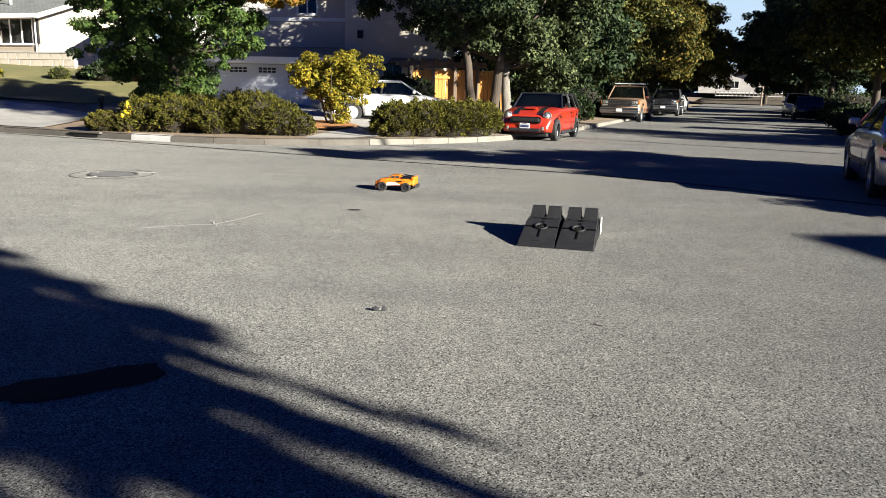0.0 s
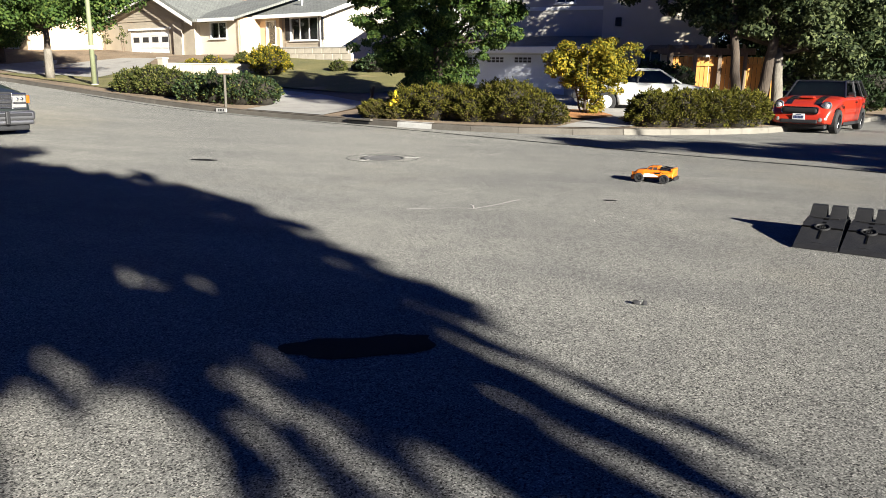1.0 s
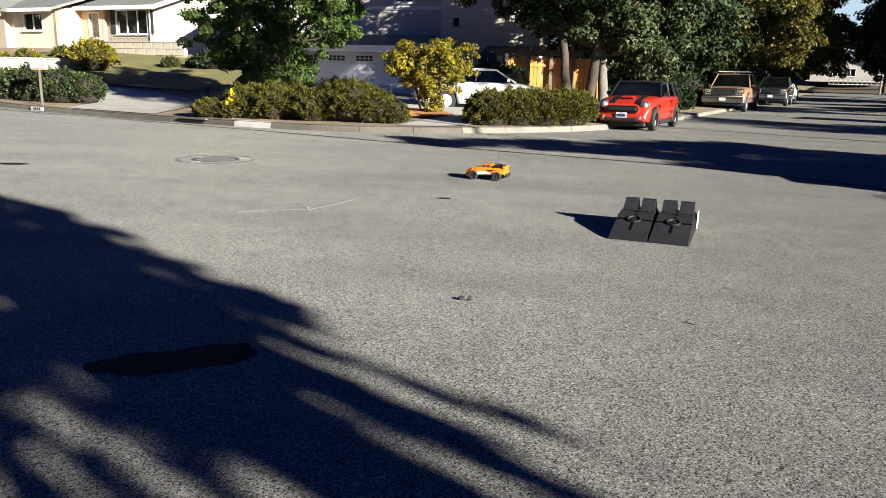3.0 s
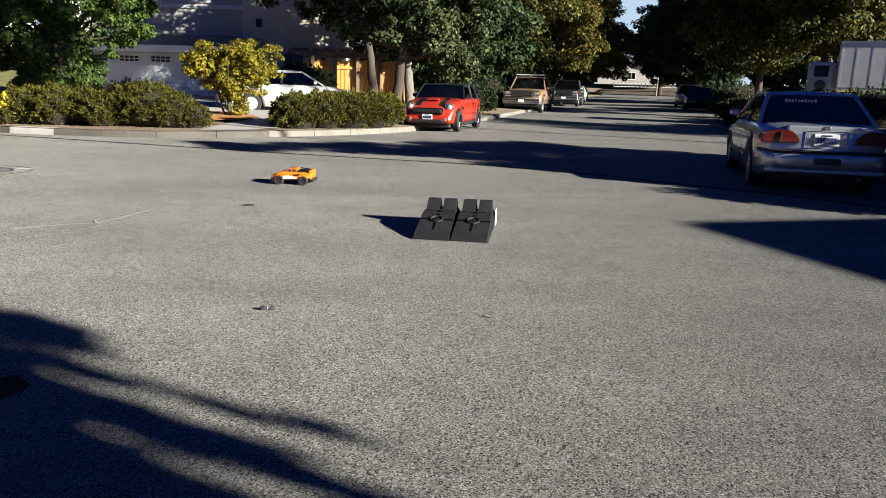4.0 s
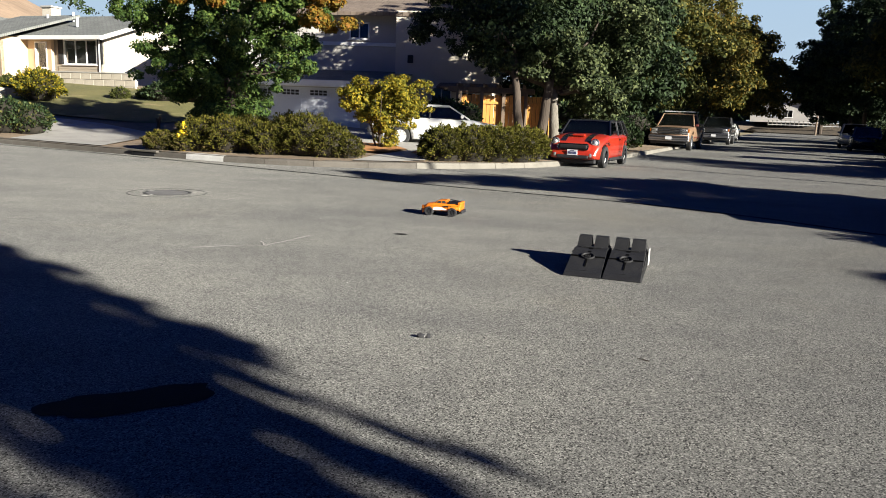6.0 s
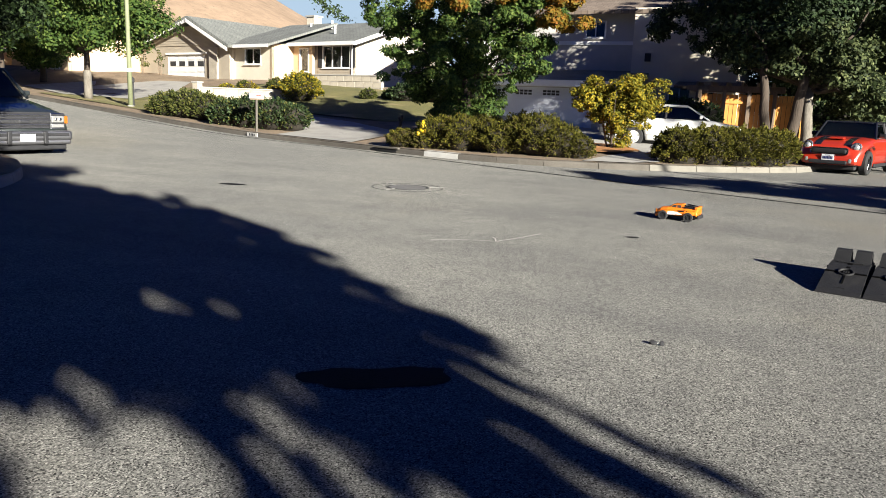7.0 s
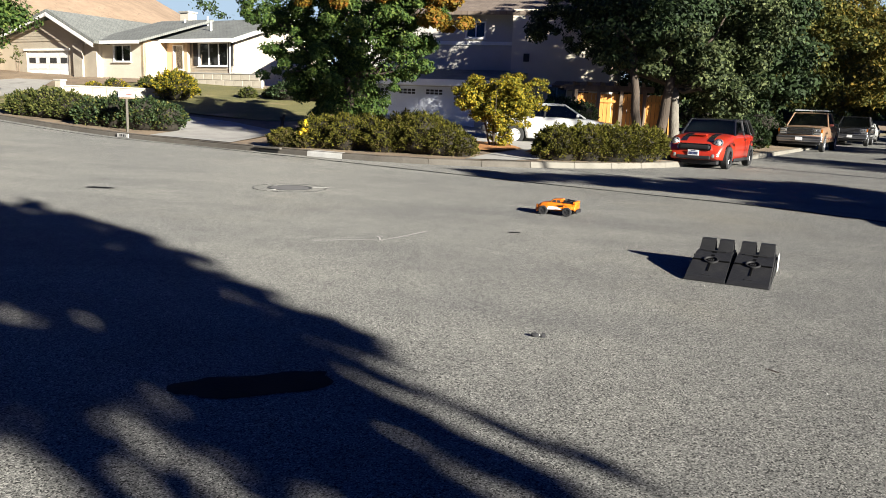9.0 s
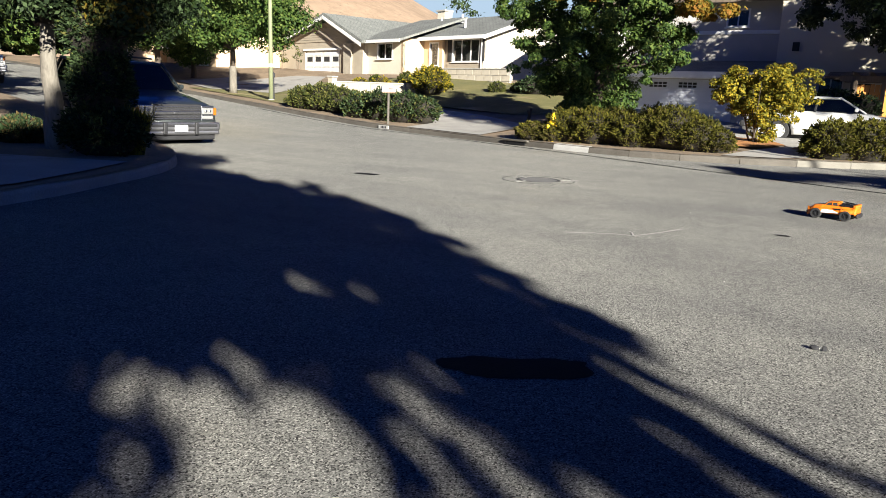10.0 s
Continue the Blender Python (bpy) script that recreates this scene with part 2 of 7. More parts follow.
CABIN = stuff("dark_interior", (0.015, 0.015, 0.017), (0.04, 0.04, 0.042), 3, 30, 0.8, 0.1)
CHROME = paint_mat("chrome", (0.75, 0.75, 0.77), 1.0, 0.12, 0.0)
BUMPER = paint_mat("dull_chrome", (0.4, 0.4, 0.42), 1.0, 0.35, 0.0)
ALLOY = paint_mat("alloy", (0.55, 0.55, 0.57), 0.9, 0.3, 0.2)
GLASS_CAR = glass_mat("car_glass", (0.45, 0.52, 0.55))
GLASS_HOUSE = glass_mat("window_glass", (0.7, 0.75, 0.78))
DARK_ROOM = stuff("dim_room", (0.03, 0.028, 0.025), (0.07, 0.06, 0.05), 1, 8, 0.9, 0.0)
LENS_CLEAR = paint_mat("headlight_lens", (0.55, 0.55, 0.53), 0.6, 0.12, 1.0)
LENS_RED = paint_mat("red_lens", (0.11, 0.012, 0.008), 0.0, 0.2, 1.0)
LENS_AMBER = paint_mat("amber_lens", (0.42, 0.12, 0.012), 0.0, 0.15, 1.0)
PLATE = stuff("number_plate", (0.68, 0.69, 0.7), (0.8, 0.8, 0.8), 3, 40, 0.5, 0.05)
PLATE_INK = stuff("plate_ink", (0.03, 0.04, 0.12), (0.05, 0.06, 0.16), 3, 40, 0.5, 0.0)
P_SILVER = paint_mat("silver_paint", (0.55, 0.56, 0.58), 0.8, 0.3, 0.8)
P_RED = paint_mat("red_paint", (0.42, 0.03, 0.012), 0.0, 0.25, 0.9)
P_BLACK = paint_mat("black_paint", (0.012, 0.012, 0.014), 0.0, 0.2, 0.9)
P_TAN = paint_mat("tan_paint", (0.28, 0.175, 0.105), 0.2, 0.4, 0.4)
P_MAROON = paint_mat("maroon_paint", (0.16, 0.035, 0.025), 0.1, 0.4, 0.4)
P_WHITE = paint_mat("white_car_paint", (0.6, 0.6, 0.58), 0.0, 0.3, 0.7)
P_NAVY = paint_mat("dark_green_grey_paint", (0.03, 0.038, 0.038), 0.2, 0.35, 0.7)
P_PURPLE = paint_mat("purple_blue_paint", (0.05, 0.045, 0.16), 0.2, 0.35, 0.7)
P_ORANGE = paint_mat("orange_shell", (0.80, 0.20, 0.012), 0.0, 0.35, 0.5)
YELLOW = stuff("hydrant_yellow", (0.72, 0.45, 0.01), (0.85, 0.56, 0.015), 4, 40, 0.5, 0.15)
TERRACOTTA = stuff("red_glazed_pot", (0.34, 0.05, 0.03), (0.45, 0.08, 0.045), 3, 30, 0.5, 0.1)
HILL_GRASS = stuff("golden_hill_grass", (0.21, 0.145, 0.095), (0.36, 0.255, 0.17), 0.012, 0.1, 0.95, 0.0, c=(0.18, 0.135, 0.09))


# ---- mesh helpers ----
def mesh_ob(name, verts, faces, mat, parent=None, label="", smooth=False):
    me = bpy.data.meshes.new(name)
    me.from_pydata([tuple(v) for v in verts], [], [tuple(f) for f in faces])
    me.materials.append(mat)
    if smooth:
        me.polygons.foreach_set("use_smooth", [True] * len(me.polygons))
    ob = new(name, me)
    ob.parent = parent
    return tagged(ob, label)


def part(name, bm, mat, parent=None, label="", smooth=False):
    """Links a bmesh as one mesh object under a thing or a part."""
    bmesh.ops.recalc_face_normals(bm, faces=bm.faces)
    me = bpy.data.meshes.new(name)
    bm.to_mesh(me)
    bm.free()
    me.materials.append(mat)
    if smooth:
        me.polygons.foreach_set("use_smooth", [True] * len(me.polygons))
    ob = new(name, me)
    ob.parent = parent
    return tagged(ob, label)


def thing(name, m, label, category, group="", kind=""):
    ob = new(name)
    ob.matrix_world = m
    ob.empty_display_size = 0.1
    return tagged(ob, label, category, group, kind)


def box(c, s, bev=0.0, m=None, bm=None, seg=2):
    bm = bm or bmesh.new()
    r = bmesh.ops.create_cube(bm, size=1.0)
    vs = r["verts"]
    for v in vs:
        v.co = Vector((c[0] + v.co.x * s[0], c[1] + v.co.y * s[1], c[2] + v.co.z * s[2]))
    if m is not None:
        bmesh.ops.transform(bm, matrix=m, verts=vs)
    if bev:
        es = list({e for v in vs for e in v.link_edges})
        bmesh.ops.bevel(bm, geom=es, offset=bev, segments=seg, affect="EDGES", profile=0.5)
    return bm


def tube(p0, p1, r0, r1=None, n=12, bm=None, caps=True):
    bm = bm or bmesh.new()
    p0, p1 = Vector(p0), Vector(p1)
    d = p1 - p0
    m = Matrix.Translation((p0 + p1) / 2) @ d.to_track_quat("Z", "Y").to_matrix().to_4x4()
    bmesh.ops.create_cone(bm, cap_ends=caps, segments=n, radius1=r0, radius2=r0 if r1 is None else r1, depth=d.length, matrix=m)
    return bm


def ball(c, s, sub=2, bm=None):
    bm = bm or bmesh.new()
    bmesh.ops.create_icosphere(bm, subdivisions=sub, radius=1.0, matrix=Matrix.LocRotScale(c, None, s))
    return bm


def lathe(profile, n=24, bm=None, m=None):
    """A solid turned round z from (radius, height) pairs."""
    bm = bm or bmesh.new()
    rings = []
    for r, z in profile:
        rings.append([bm.verts.new((max(r, 1e-4) * math.cos(2 * math.pi * i / n), max(r, 1e-4) * math.sin(2 * math.pi * i / n), z)) for i in range(n)])
    for a, b in zip(rings, rings[1:]):
        for i in range(n):
            bm.faces.new((a[i], a[(i + 1) % n], b[(i + 1) % n], b[i]))
    bm.faces.new(rings[0][::-1])
    bm.faces.new(rings[-1])
    if m is not None:
        bmesh.ops.transform(bm, matrix=m, verts=bm.verts)
    return bm


def prism(poly, y0, y1, bm=None):
    """An outline in x, z drawn out along y."""
    bm = bm or bmesh.new()
    a = [bm.verts.new((x, y0, z)) for x, z in poly]
    b = [bm.verts.new((x, y1, z)) for x, z in poly]
    bm.faces.new(a)
    bm.faces.new(b[::-1])
    for i in range(len(a)):
        j = (i + 1) % len(a)
        bm.faces.new((a[i], b[i], b[j], a[j]))
    return bm


def slab(corners, thick, bm=None):
    """A plate over four corners, thick downwards along its normal."""
    bm = bm or bmesh.new()
    p = [Vector(c) for c in corners]
    n = (p[1] - p[0]).cross(p[3] - p[0]).normalized() * thick
    a = [bm.verts.new(v) for v in p]
    b = [bm.verts.new(v - n) for v in p]
    bm.faces.new(a)
    bm.faces.new(b[::-1])
    for i in range(4):
        j = (i + 1) % 4
        bm.faces.new((a[i], b[i], b[j], a[j]))
    return bm


# ---- ground ----
def soft(u, half):
    return u if u > half else 0.0 if u < -half else (u + half) ** 2 / (4 * half)


def gz(x, y):
    """The road: level at the crossing, climbing along the street that leaves to the west, and towards the far end."""
    return 0.055 * min(soft(-x - 16.0, 5.0), 60.0)


KERB_A = [(-75, 31.5), (-45, 26.6), (-30, 23.3), (-26.9, 22.5), (-22.3, 21.4), (-16.7, 20.0), (-12.8, 19.05), (-10.3, 18.3), (-7.5, 17.5), (-5.8, 17.3), (-4.5, 17.5), (-3.3, 18.0), (-1.3, 19.3), (0.44, 21.2), (2.1, 25.0), (4.06, 30.5), (12.0, 56.5), (24.5, 98.6), (37.0, 140.0)]
KERB_B = [(-75, 22), (-30, 13.4), (-22, 11.7), (-17, 10.3), (-12.6, 8.8), (-10.8, 7.8), (-9.7, 6.7), (-9.0, 5.5), (-8.4, 4.4), (-8.1, 3.6), (-7.8, 1.0), (-8.0, -6.0), (-10.0, -45.0)]
KERB_C = [(-4.0, -40.0), (1.2, -7.0), (3.0, -2.0), (4.5, 1.9), (6.0, 6.0), (6.7, 7.6), (7.7, 10.2), (10.2, 17.5), (17.8, 39.5), (25.4, 61.7), (49.0, 132.0)]
KERB_D = [(39.0, 146.0), (51.0, 140.0), (130.0, 112.0)]


def spline(pts, step=0.5):
    """Even points along a smooth line through pts."""
    out = []
    P = [Vector((*p, 0)) for p in pts]
    for i in range(len(P) - 1):
        a, b, c, d = P[max(i - 1, 0)], P[i], P[i + 1], P[min(i + 2, len(P) - 1)]
        L = (c - b).length
        m0 = (c - a) * (L / max((c - b).length + (b - a).length, 1e-6))
        m1 = (d - b) * (L / max((d - c).length + (c - b).length, 1e-6))
        n = max(1, int(L / step))
        for k in range(n):
            t = k / n
            out.append((2 * t**3 - 3 * t**2 + 1) * b + (t**3 - 2 * t**2 + t) * m0 + (-2 * t**3 + 3 * t**2) * c + (t**3 - t**2) * m1)
    out.append(P[-1])
    return [(v.x, v.y) for v in out]


from mathutils import geometry


def inside(p, poly):
    x, y = p
    hit = False
    for (x0, y0), (x1, y1) in zip(poly, poly[1:] + poly[:1]):
        if (y0 > y) != (y1 > y) and x < (x1 - x0) * (y - y0) / (y1 - y0) + x0:
            hit = not hit
    return hit


def sheet(name, poly, zfun, mat, step=1.0, parent=None, label="", kind="structure", category="", reach=1e9):
    """A ground surface over a plan outline, following zfun."""
    xs, ys = [p[0] for p in poly], [p[1] for p in poly]
    pts = [Vector(p) for p in poly]
    edges = [(i, (i + 1) % len(poly)) for i in range(len(poly))]
    gx = np.arange(min(xs) + step / 2, max(xs), step)
    gy = np.arange(min(ys) + step / 2, max(ys), step)
    for x in gx:
        for y in gy:
            if abs(x) + abs(y) < reach and inside((x, y), poly):
                pts.append(Vector((x + random.uniform(-0.2, 0.2) * step, y + random.uniform(-0.2, 0.2) * step)))
    r = geometry.delaunay_2d_cdt(pts, edges, [list(range(len(poly)))], 1, 1e-5)
    verts = [(v.x, v.y, zfun(v.x, v.y)) for v in r[0]]
    ob = mesh_ob(name, verts, [f if geometry.normal([verts[i] for i in f]).z > 0 else f[::-1] for f in r[2]], mat, parent, label, True)
    return tagged(ob, "", category, "", kind)


def kerb_distance(x, y, line):
    best = 1e9
    for (x0, y0), (x1, y1) in zip(line, line[1:]):
        dx, dy = x1 - x0, y1 - y0
        t = min(1, max(0, ((x - x0) * dx + (y - y0) * dy) / (dx * dx + dy * dy)))
        best = min(best, math.hypot(x - x0 - t * dx, y - y0 - t * dy))
    return best


def smooth(a, b, v):
    t = min(1, max(0, (v - a) / (b - a)))
    return t * t * (3 - 2 * t)


def za(x, y):
    """The corner lots across the road: a raised lawn to the west, a gentle rise elsewhere."""
    d = kerb_distance(x, y, KERB_A)
    west = smooth(-9.5, -14.5, x + 0.35 * (y - 19.0) * 0.2)
    steep = 1.75 * smooth(0.8, 17.0, d)
    gentle = 0.035 * min(d, 12.0)
    far = smooth(80, 140, y) * 1.0
    g = gz(x, y)
    return g + 0.15 + west * max(0.0, steep - max(0.0, g - 0.6) * 0.9) + (1 - west) * gentle + far


def zb(x, y):
    return gz(x, y) + 0.16 + 0.02 * min(kerb_distance(x, y, KERB_B), 8.0)


def zc(x, y):
    return gz(x, y) + 0.15 + 0.03 * min(kerb_distance(x, y, KERB_C), 14.0)


def zd(x, y):
    return 0.15 + 1.9 * smooth(0, 9, kerb_distance(x, y, KERB_D))


def flat_ground():
    """One sheet to the horizon, a little under the road."""
    rs = [0.0, 10, 20, 30, 40, 60, 90, 140, 220, 400, 800, 1600, 3000]
    verts, faces = [], []
    n = 48
    for r in rs:
        for i in range(n):
            x, y = r * math.cos(2 * math.pi * i / n), r * math.sin(2 * math.pi * i / n)
            verts.append((x, y, gz(x, y) - 0.12))
    for k in range(len(rs) - 1):
        for i in range(n):
            j = (i + 1) % n
            faces.append((k * n + i, (k + 1) * n + i, (k + 1) * n + j, k * n + j))
    tagged(mesh_ob("ground", verts, faces, FIELD, smooth=True), "dry open ground reaching the horizon", "ground", "", "structure")


flat_ground()
LINE_A, LINE_B, LINE_C, LINE_D = spline(KERB_A), spline(KERB_B), spline(KERB_C), KERB_D
sheet("road", [(-76, 21)] + [(-76, 32.5)] + LINE_A[4::4] + [(38.5, 147), (52, 141)] + LINE_C[::-4] + LINE_B[::-4][:-1], gz, ASPHALT, 2.0, label="grey sunlit asphalt street crossing with fine aggregate", category="road")
LOT_A = LINE_A[::2] + [(30, 210), (-140, 210), (-140, 50)]
LOT_B = LINE_B[::2] + [(-10, -90), (-140, -90), (-140, 20)]
LOT_C = LINE_C[::2] + [(140, 105), (140, -90), (-4, -90)]
LOT_D = LINE_D + [(150, 240), (20, 240)]
sheet("front_yard_soil", LOT_A, lambda x, y: za(x, y), DIRT, 1.6, label="dry brown soil of the corner yards", category="ground", reach=75)
sheet("corner_bed_soil", LOT_B, lambda x, y: zb(x, y), DIRT, 1.6, label="dry brown soil of the near corner bed", category="ground", reach=40)
sheet("east_yard_soil", LOT_C, lambda x, y: zc(x, y), SHADE_SOIL, 2.0, label="roadside yard soil with tree shade put into its dark colour", category="ground", reach=60)
sheet("far_verge", LOT_D, lambda x, y: zd(x, y), SHADE_SOIL, 5.0, label="dry verge at the far end of the street", category="ground")


def kerb(name, line, zfun, side, length=3.0, special=None, label="worn grey cast concrete kerb"):
    """A kerb in cast lengths with open joints. side: +1 when the lot lies left of the line's run."""
    root = thing(name, Matrix.Identity(4), label, "kerb", kind="structure")
    step = max(1, round(length / 0.5))
    for i in range(0, len(line) - 1, step):
        seg = line[i:i + step + 1]
        if len(seg) < 2 or min(math.hypot(x, y) for x, y in seg) > 75:
            continue
        ring = []
        for k, (x, y) in enumerate(seg):
            a, b = seg[max(k - 1, 0)], seg[min(k + 1, len(seg) - 1)]
            t = Vector((b[0] - a[0], b[1] - a[1])).normalized()
            nx, ny = -t.y * side, t.x * side
            if k == 0:
                x, y = x + t.x * 0.006, y + t.y * 0.006
            if k == len(seg) - 1:
                x, y = x - t.x * 0.006, y - t.y * 0.006
            g = gz(x, y)
            ring.append([(x + nx * o, y + ny * o, g + h) for o, h in ((-0.02, -0.1), (0.0, 0.10), (0.012, 0.135), (0.04, 0.152), (0.16, 0.158), (0.17, -0.1))])
        verts = [p for r in ring for p in r]
        faces = [(a * 6 + j, (a + 1) * 6 + j, (a + 1) * 6 + (j + 1) % 6, a * 6 + (j + 1) % 6) for a in range(len(ring) - 1) for j in range(6)]
        faces += [tuple(range(6))[::-1], tuple(range((len(ring) - 1) * 6, len(ring) * 6))]
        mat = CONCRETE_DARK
        cx, cy = seg[len(seg) // 2]
        if special:
            mat = special(cx, cy) or mat
        mesh_ob("kerbstone", verts, faces, mat, root)
    return root


kerb("kerb_north", LINE_A, za, 1, 1.0, lambda x, y: KERB_WHITE if -8.7 < x < -7.3 else WORN_KERB if x > -2.5 else None)
kerb("kerb_west", LINE_B, zb, -1, 3.0, lambda x, y: CONCRETE)
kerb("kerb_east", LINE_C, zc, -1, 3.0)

# paved strips and lawns on the lots
DRIVE_W = [(-11.6, 18.9), (-12.6, 19.2), (-15.0, 19.75), (-15.6, 21.8), (-18.5, 24.0), (-22.0, 25.0), (-21.5, 27.0), (-15.5, 25.2), (-12.2, 23.2)]
sheet("driveway_west", DRIVE_W, lambda x, y: za(x, y) + 0.02, CONCRETE, 0.8, label="pale concrete driveway in tree shade", category="driveway")
sheet("lawn", [(-14.2, 25.6), (-22.0, 27.4), (-30, 27.8), (-32, 33.0), (-24, 36.5), (-15.0, 33.5), (-12.6, 27.5)], lambda x, y: za(x, y) + 0.03, LAWN, 0.8, label="sloping lawn of yellowing mown grass", category="lawn")
sheet("roadside_grass", [(-22.6, 22.6), (-27.5, 24.0), (-34, 25.4), (-34, 27.5), (-27, 26.6), (-22.2, 24.8)], lambda x, y: za(x, y) + 0.035, LAWN, 0.8, label="strip of green verge grass behind the kerb", category="lawn")
sheet("driveway_corner", [(-4.3, 17.75), (-3.2, 18.2), (-2.7, 18.9), (-2.2, 21.0), (-1.8, 23.6), (-2.0, 30), (-7.0, 31.6), (-13.0, 31.6), (-12.5, 27.0), (-8.0, 24.2), (-4.6, 23.2), (-3.6, 21.6), (-4.1, 19.5)], lambda x, y: za(x, y) + 0.02, CONCRETE, 0.8, label="concrete driveway leading to the corner garage", category="driveway")
sheet("bark_bed", [(-4.0, 20.2), (-3.6, 21.4), (-4.4, 22.9), (-6.4, 23.0), (-6.4, 21.0), (-4.6, 19.9)], lambda x, y: za(x, y) + 0.06, MULCH, 0.5, label="bed of orange bark mulch under the yellow bush", category="mulch bed")
sheet("walk_bed", [(-3.3, 20.3), (-2.2, 20.6), (-1.2, 21.6), (-1.6, 22.6), (-2.6, 22.4), (-3.3, 21.4)], lambda x, y: za(x, y) + 0.065, MULCH, 0.5, label="bark mulch strip beside the juniper hedge", category="mulch bed")
sheet("pavement_west", [(-8.45, 4.0), (-9.15, 5.2), (-9.9, 6.3), (-11.6, 5.2), (-12.4, 3.4), (-10.5, 0.0), (-8.2, 0.0), (-8.25, 3.0)], lambda x, y: zb(x, y) + 0.02, CONCRETE, 0.6, label="concrete footway round the near corner", category="pavement")
sheet("drive_east", [(8.3, 11.6), (10.4, 17.6), (18, 14), (15, 8.5)], lambda x, y: zc(x, y) + 0.02, CONCRETE, 1.0, label="concrete driveway beside the parked saloon", category="driveway")
sheet("drive_truck", [(12.6, 24.0), (14.3, 29.0), (24, 30), (24, 22)], lambda x, y: zc(x, y) + 0.02, CONCRETE, 1.2, label="concrete drive under the box truck", category="driveway")


def ribbon(name, pts, width, mat, label, category, lift=0.004):
    """A flat mark on the road along a line."""
    line = spline(pts, 0.15)
    verts, faces = [], []
    for k, (x, y) in enumerate(line):
        a, b = line[max(k - 1, 0)], line[min(k + 1, len(line) - 1)]
        t = Vector((b[0] - a[0], b[1] - a[1])).normalized()
        w = width * (0.7 + 0.6 * noise.noise((x * 3.1, y * 3.1, 0.3)) ** 2 + 0.35 * noise.noise((x * 9, y * 9, 4.0)))
        for s in (-0.5, 0.5):
            px, py = x - t.y * w * s, y + t.x * w * s
            verts.append((px, py, gz(px, py) + lift))
    for k in range(len(line) - 1):
        faces.append((2 * k, 2 * k + 2, 2 * k + 3, 2 * k + 1))
    return tagged(mesh_ob(name, verts, faces, mat), label, category, "", "structure")


# Thin black line over the road; borrows the tar material for its colour.
ribbon("dark_line", [(-24.0, 21.4), (-16.8, 19.55), (-12.6, 18.75), (-10.6, 18.0), (-7.4, 16.7), (-5.2, 15.75), (-1.9, 14.35), (0.07, 13.6), (1.8, 12.95), (3.73, 11.7), (4.43, 11.0), (5.77, 9.8), (6.9, 8.4)], 0.15, TAR, "narrow black line across the asphalt", "road seam")
ribbon("chalk_line", [(-2.99, 6.72), (-2.62, 6.98), (-2.4, 7.05), (-2.3, 7.3), (-2.15, 7.82)], 0.018, CHALK_FAINT, "faint white scratch on the asphalt", "chalk line")
ribbon("chalk_hook", [(-2.4, 7.06), (-2.47, 7.22), (-2.52, 7.27)], 0.02, CHALK_FAINT, "short white hook at the end of a scratch", "chalk line")


def blot(name, c, rx, ry, turn, mat, label, lift=0.004, rag=0.18):
    verts = [(c[0], c[1], gz(*c) + lift)]
    n = 40
    for i in range(n):
        a = 2 * math.pi * i / n
        k = 1 + rag * noise.noise((math.cos(a) * 2 + c[0], math.sin(a) * 2 + c[1], 1.7)) * 1.6
        x, y = rx * k * math.copysign(abs(math.cos(a)) ** 0.7, math.cos(a)), ry * k * math.copysign(abs(math.sin(a)) ** 0.7, math.sin(a))
        px, py = c[0] + x * math.cos(turn) - y * math.sin(turn), c[1] + x * math.sin(turn) + y * math.cos(turn)
        verts.append((px, py, gz(px, py) + lift))
    return tagged(mesh_ob(name, verts, [(0, 1 + i, 1 + (i + 1) % n) for i in range(n)], mat), label, "road patch", "", "structure")


blot("tar_patch", (-1.48, 3.04), 0.37, 0.15, math.atan2(0.45, 0.62), TAR, "long black tar repair patch in the shaded asphalt")
blot("small_patch", (-1.21, 8.25), 0.08, 0.04, 0.2, TAR, "small dark tar spot on the asphalt")
blot("small_patch", (-7.75, 9.2), 0.22, 0.1, 0.2, TAR, "small dark tar spot on the asphalt")
blot("small_patch", (3.55, 14.25), 0.2, 0.16, 0.2, CONCRETE_DARK, "worn utility cover in the shaded road")
blot("small_patch", (4.15, 14.1), 0.2, 0.16, 0.2, CONCRETE_DARK, "worn utility cover in the shaded road")
blot("small_patch", (4.65, 13.8), 0.2, 0.16, 0.2, CONCRETE_DARK, "worn utility cover in the shaded road")


def manhole(x, y):
    root = thing("manhole", pose(x, y, gz(x, y)), "round iron manhole cover in a patched asphalt ring", "manhole cover")
    part("collar", lathe([(0.60, -0.03), (0.60, 0.004), (0.58, 0.004), (0.58, -0.03)], 36), WORN_SEAL, root)
    part("frame", lathe([(0.36, -0.03), (0.36, 0.006), (0.32, 0.006), (0.32, -0.03)], 36), WORN_SEAL, root, "dark worn rim")
    part("cover", lathe([(0.31, -0.03), (0.31, 0.005), (0.0, 0.005)], 36), stuff("cast_iron", (0.13, 0.125, 0.12), (0.2, 0.195, 0.185), 8, 60, 0.8, 0.5), root)
    for a, q in ((35, 0.5), (160, 0.42), (260, 0.46)):
        part("paint_mark", box((q, 0, 0.006), (0.24, 0.035, 0.004), 0, pose(0, 0, 0, 0, 0, a)), CHALK_FAINT, root, "pale survey paint dash")


manhole(-5.45, 10.85)


# ---- plants ----
rng = np.random.default_rng(7)


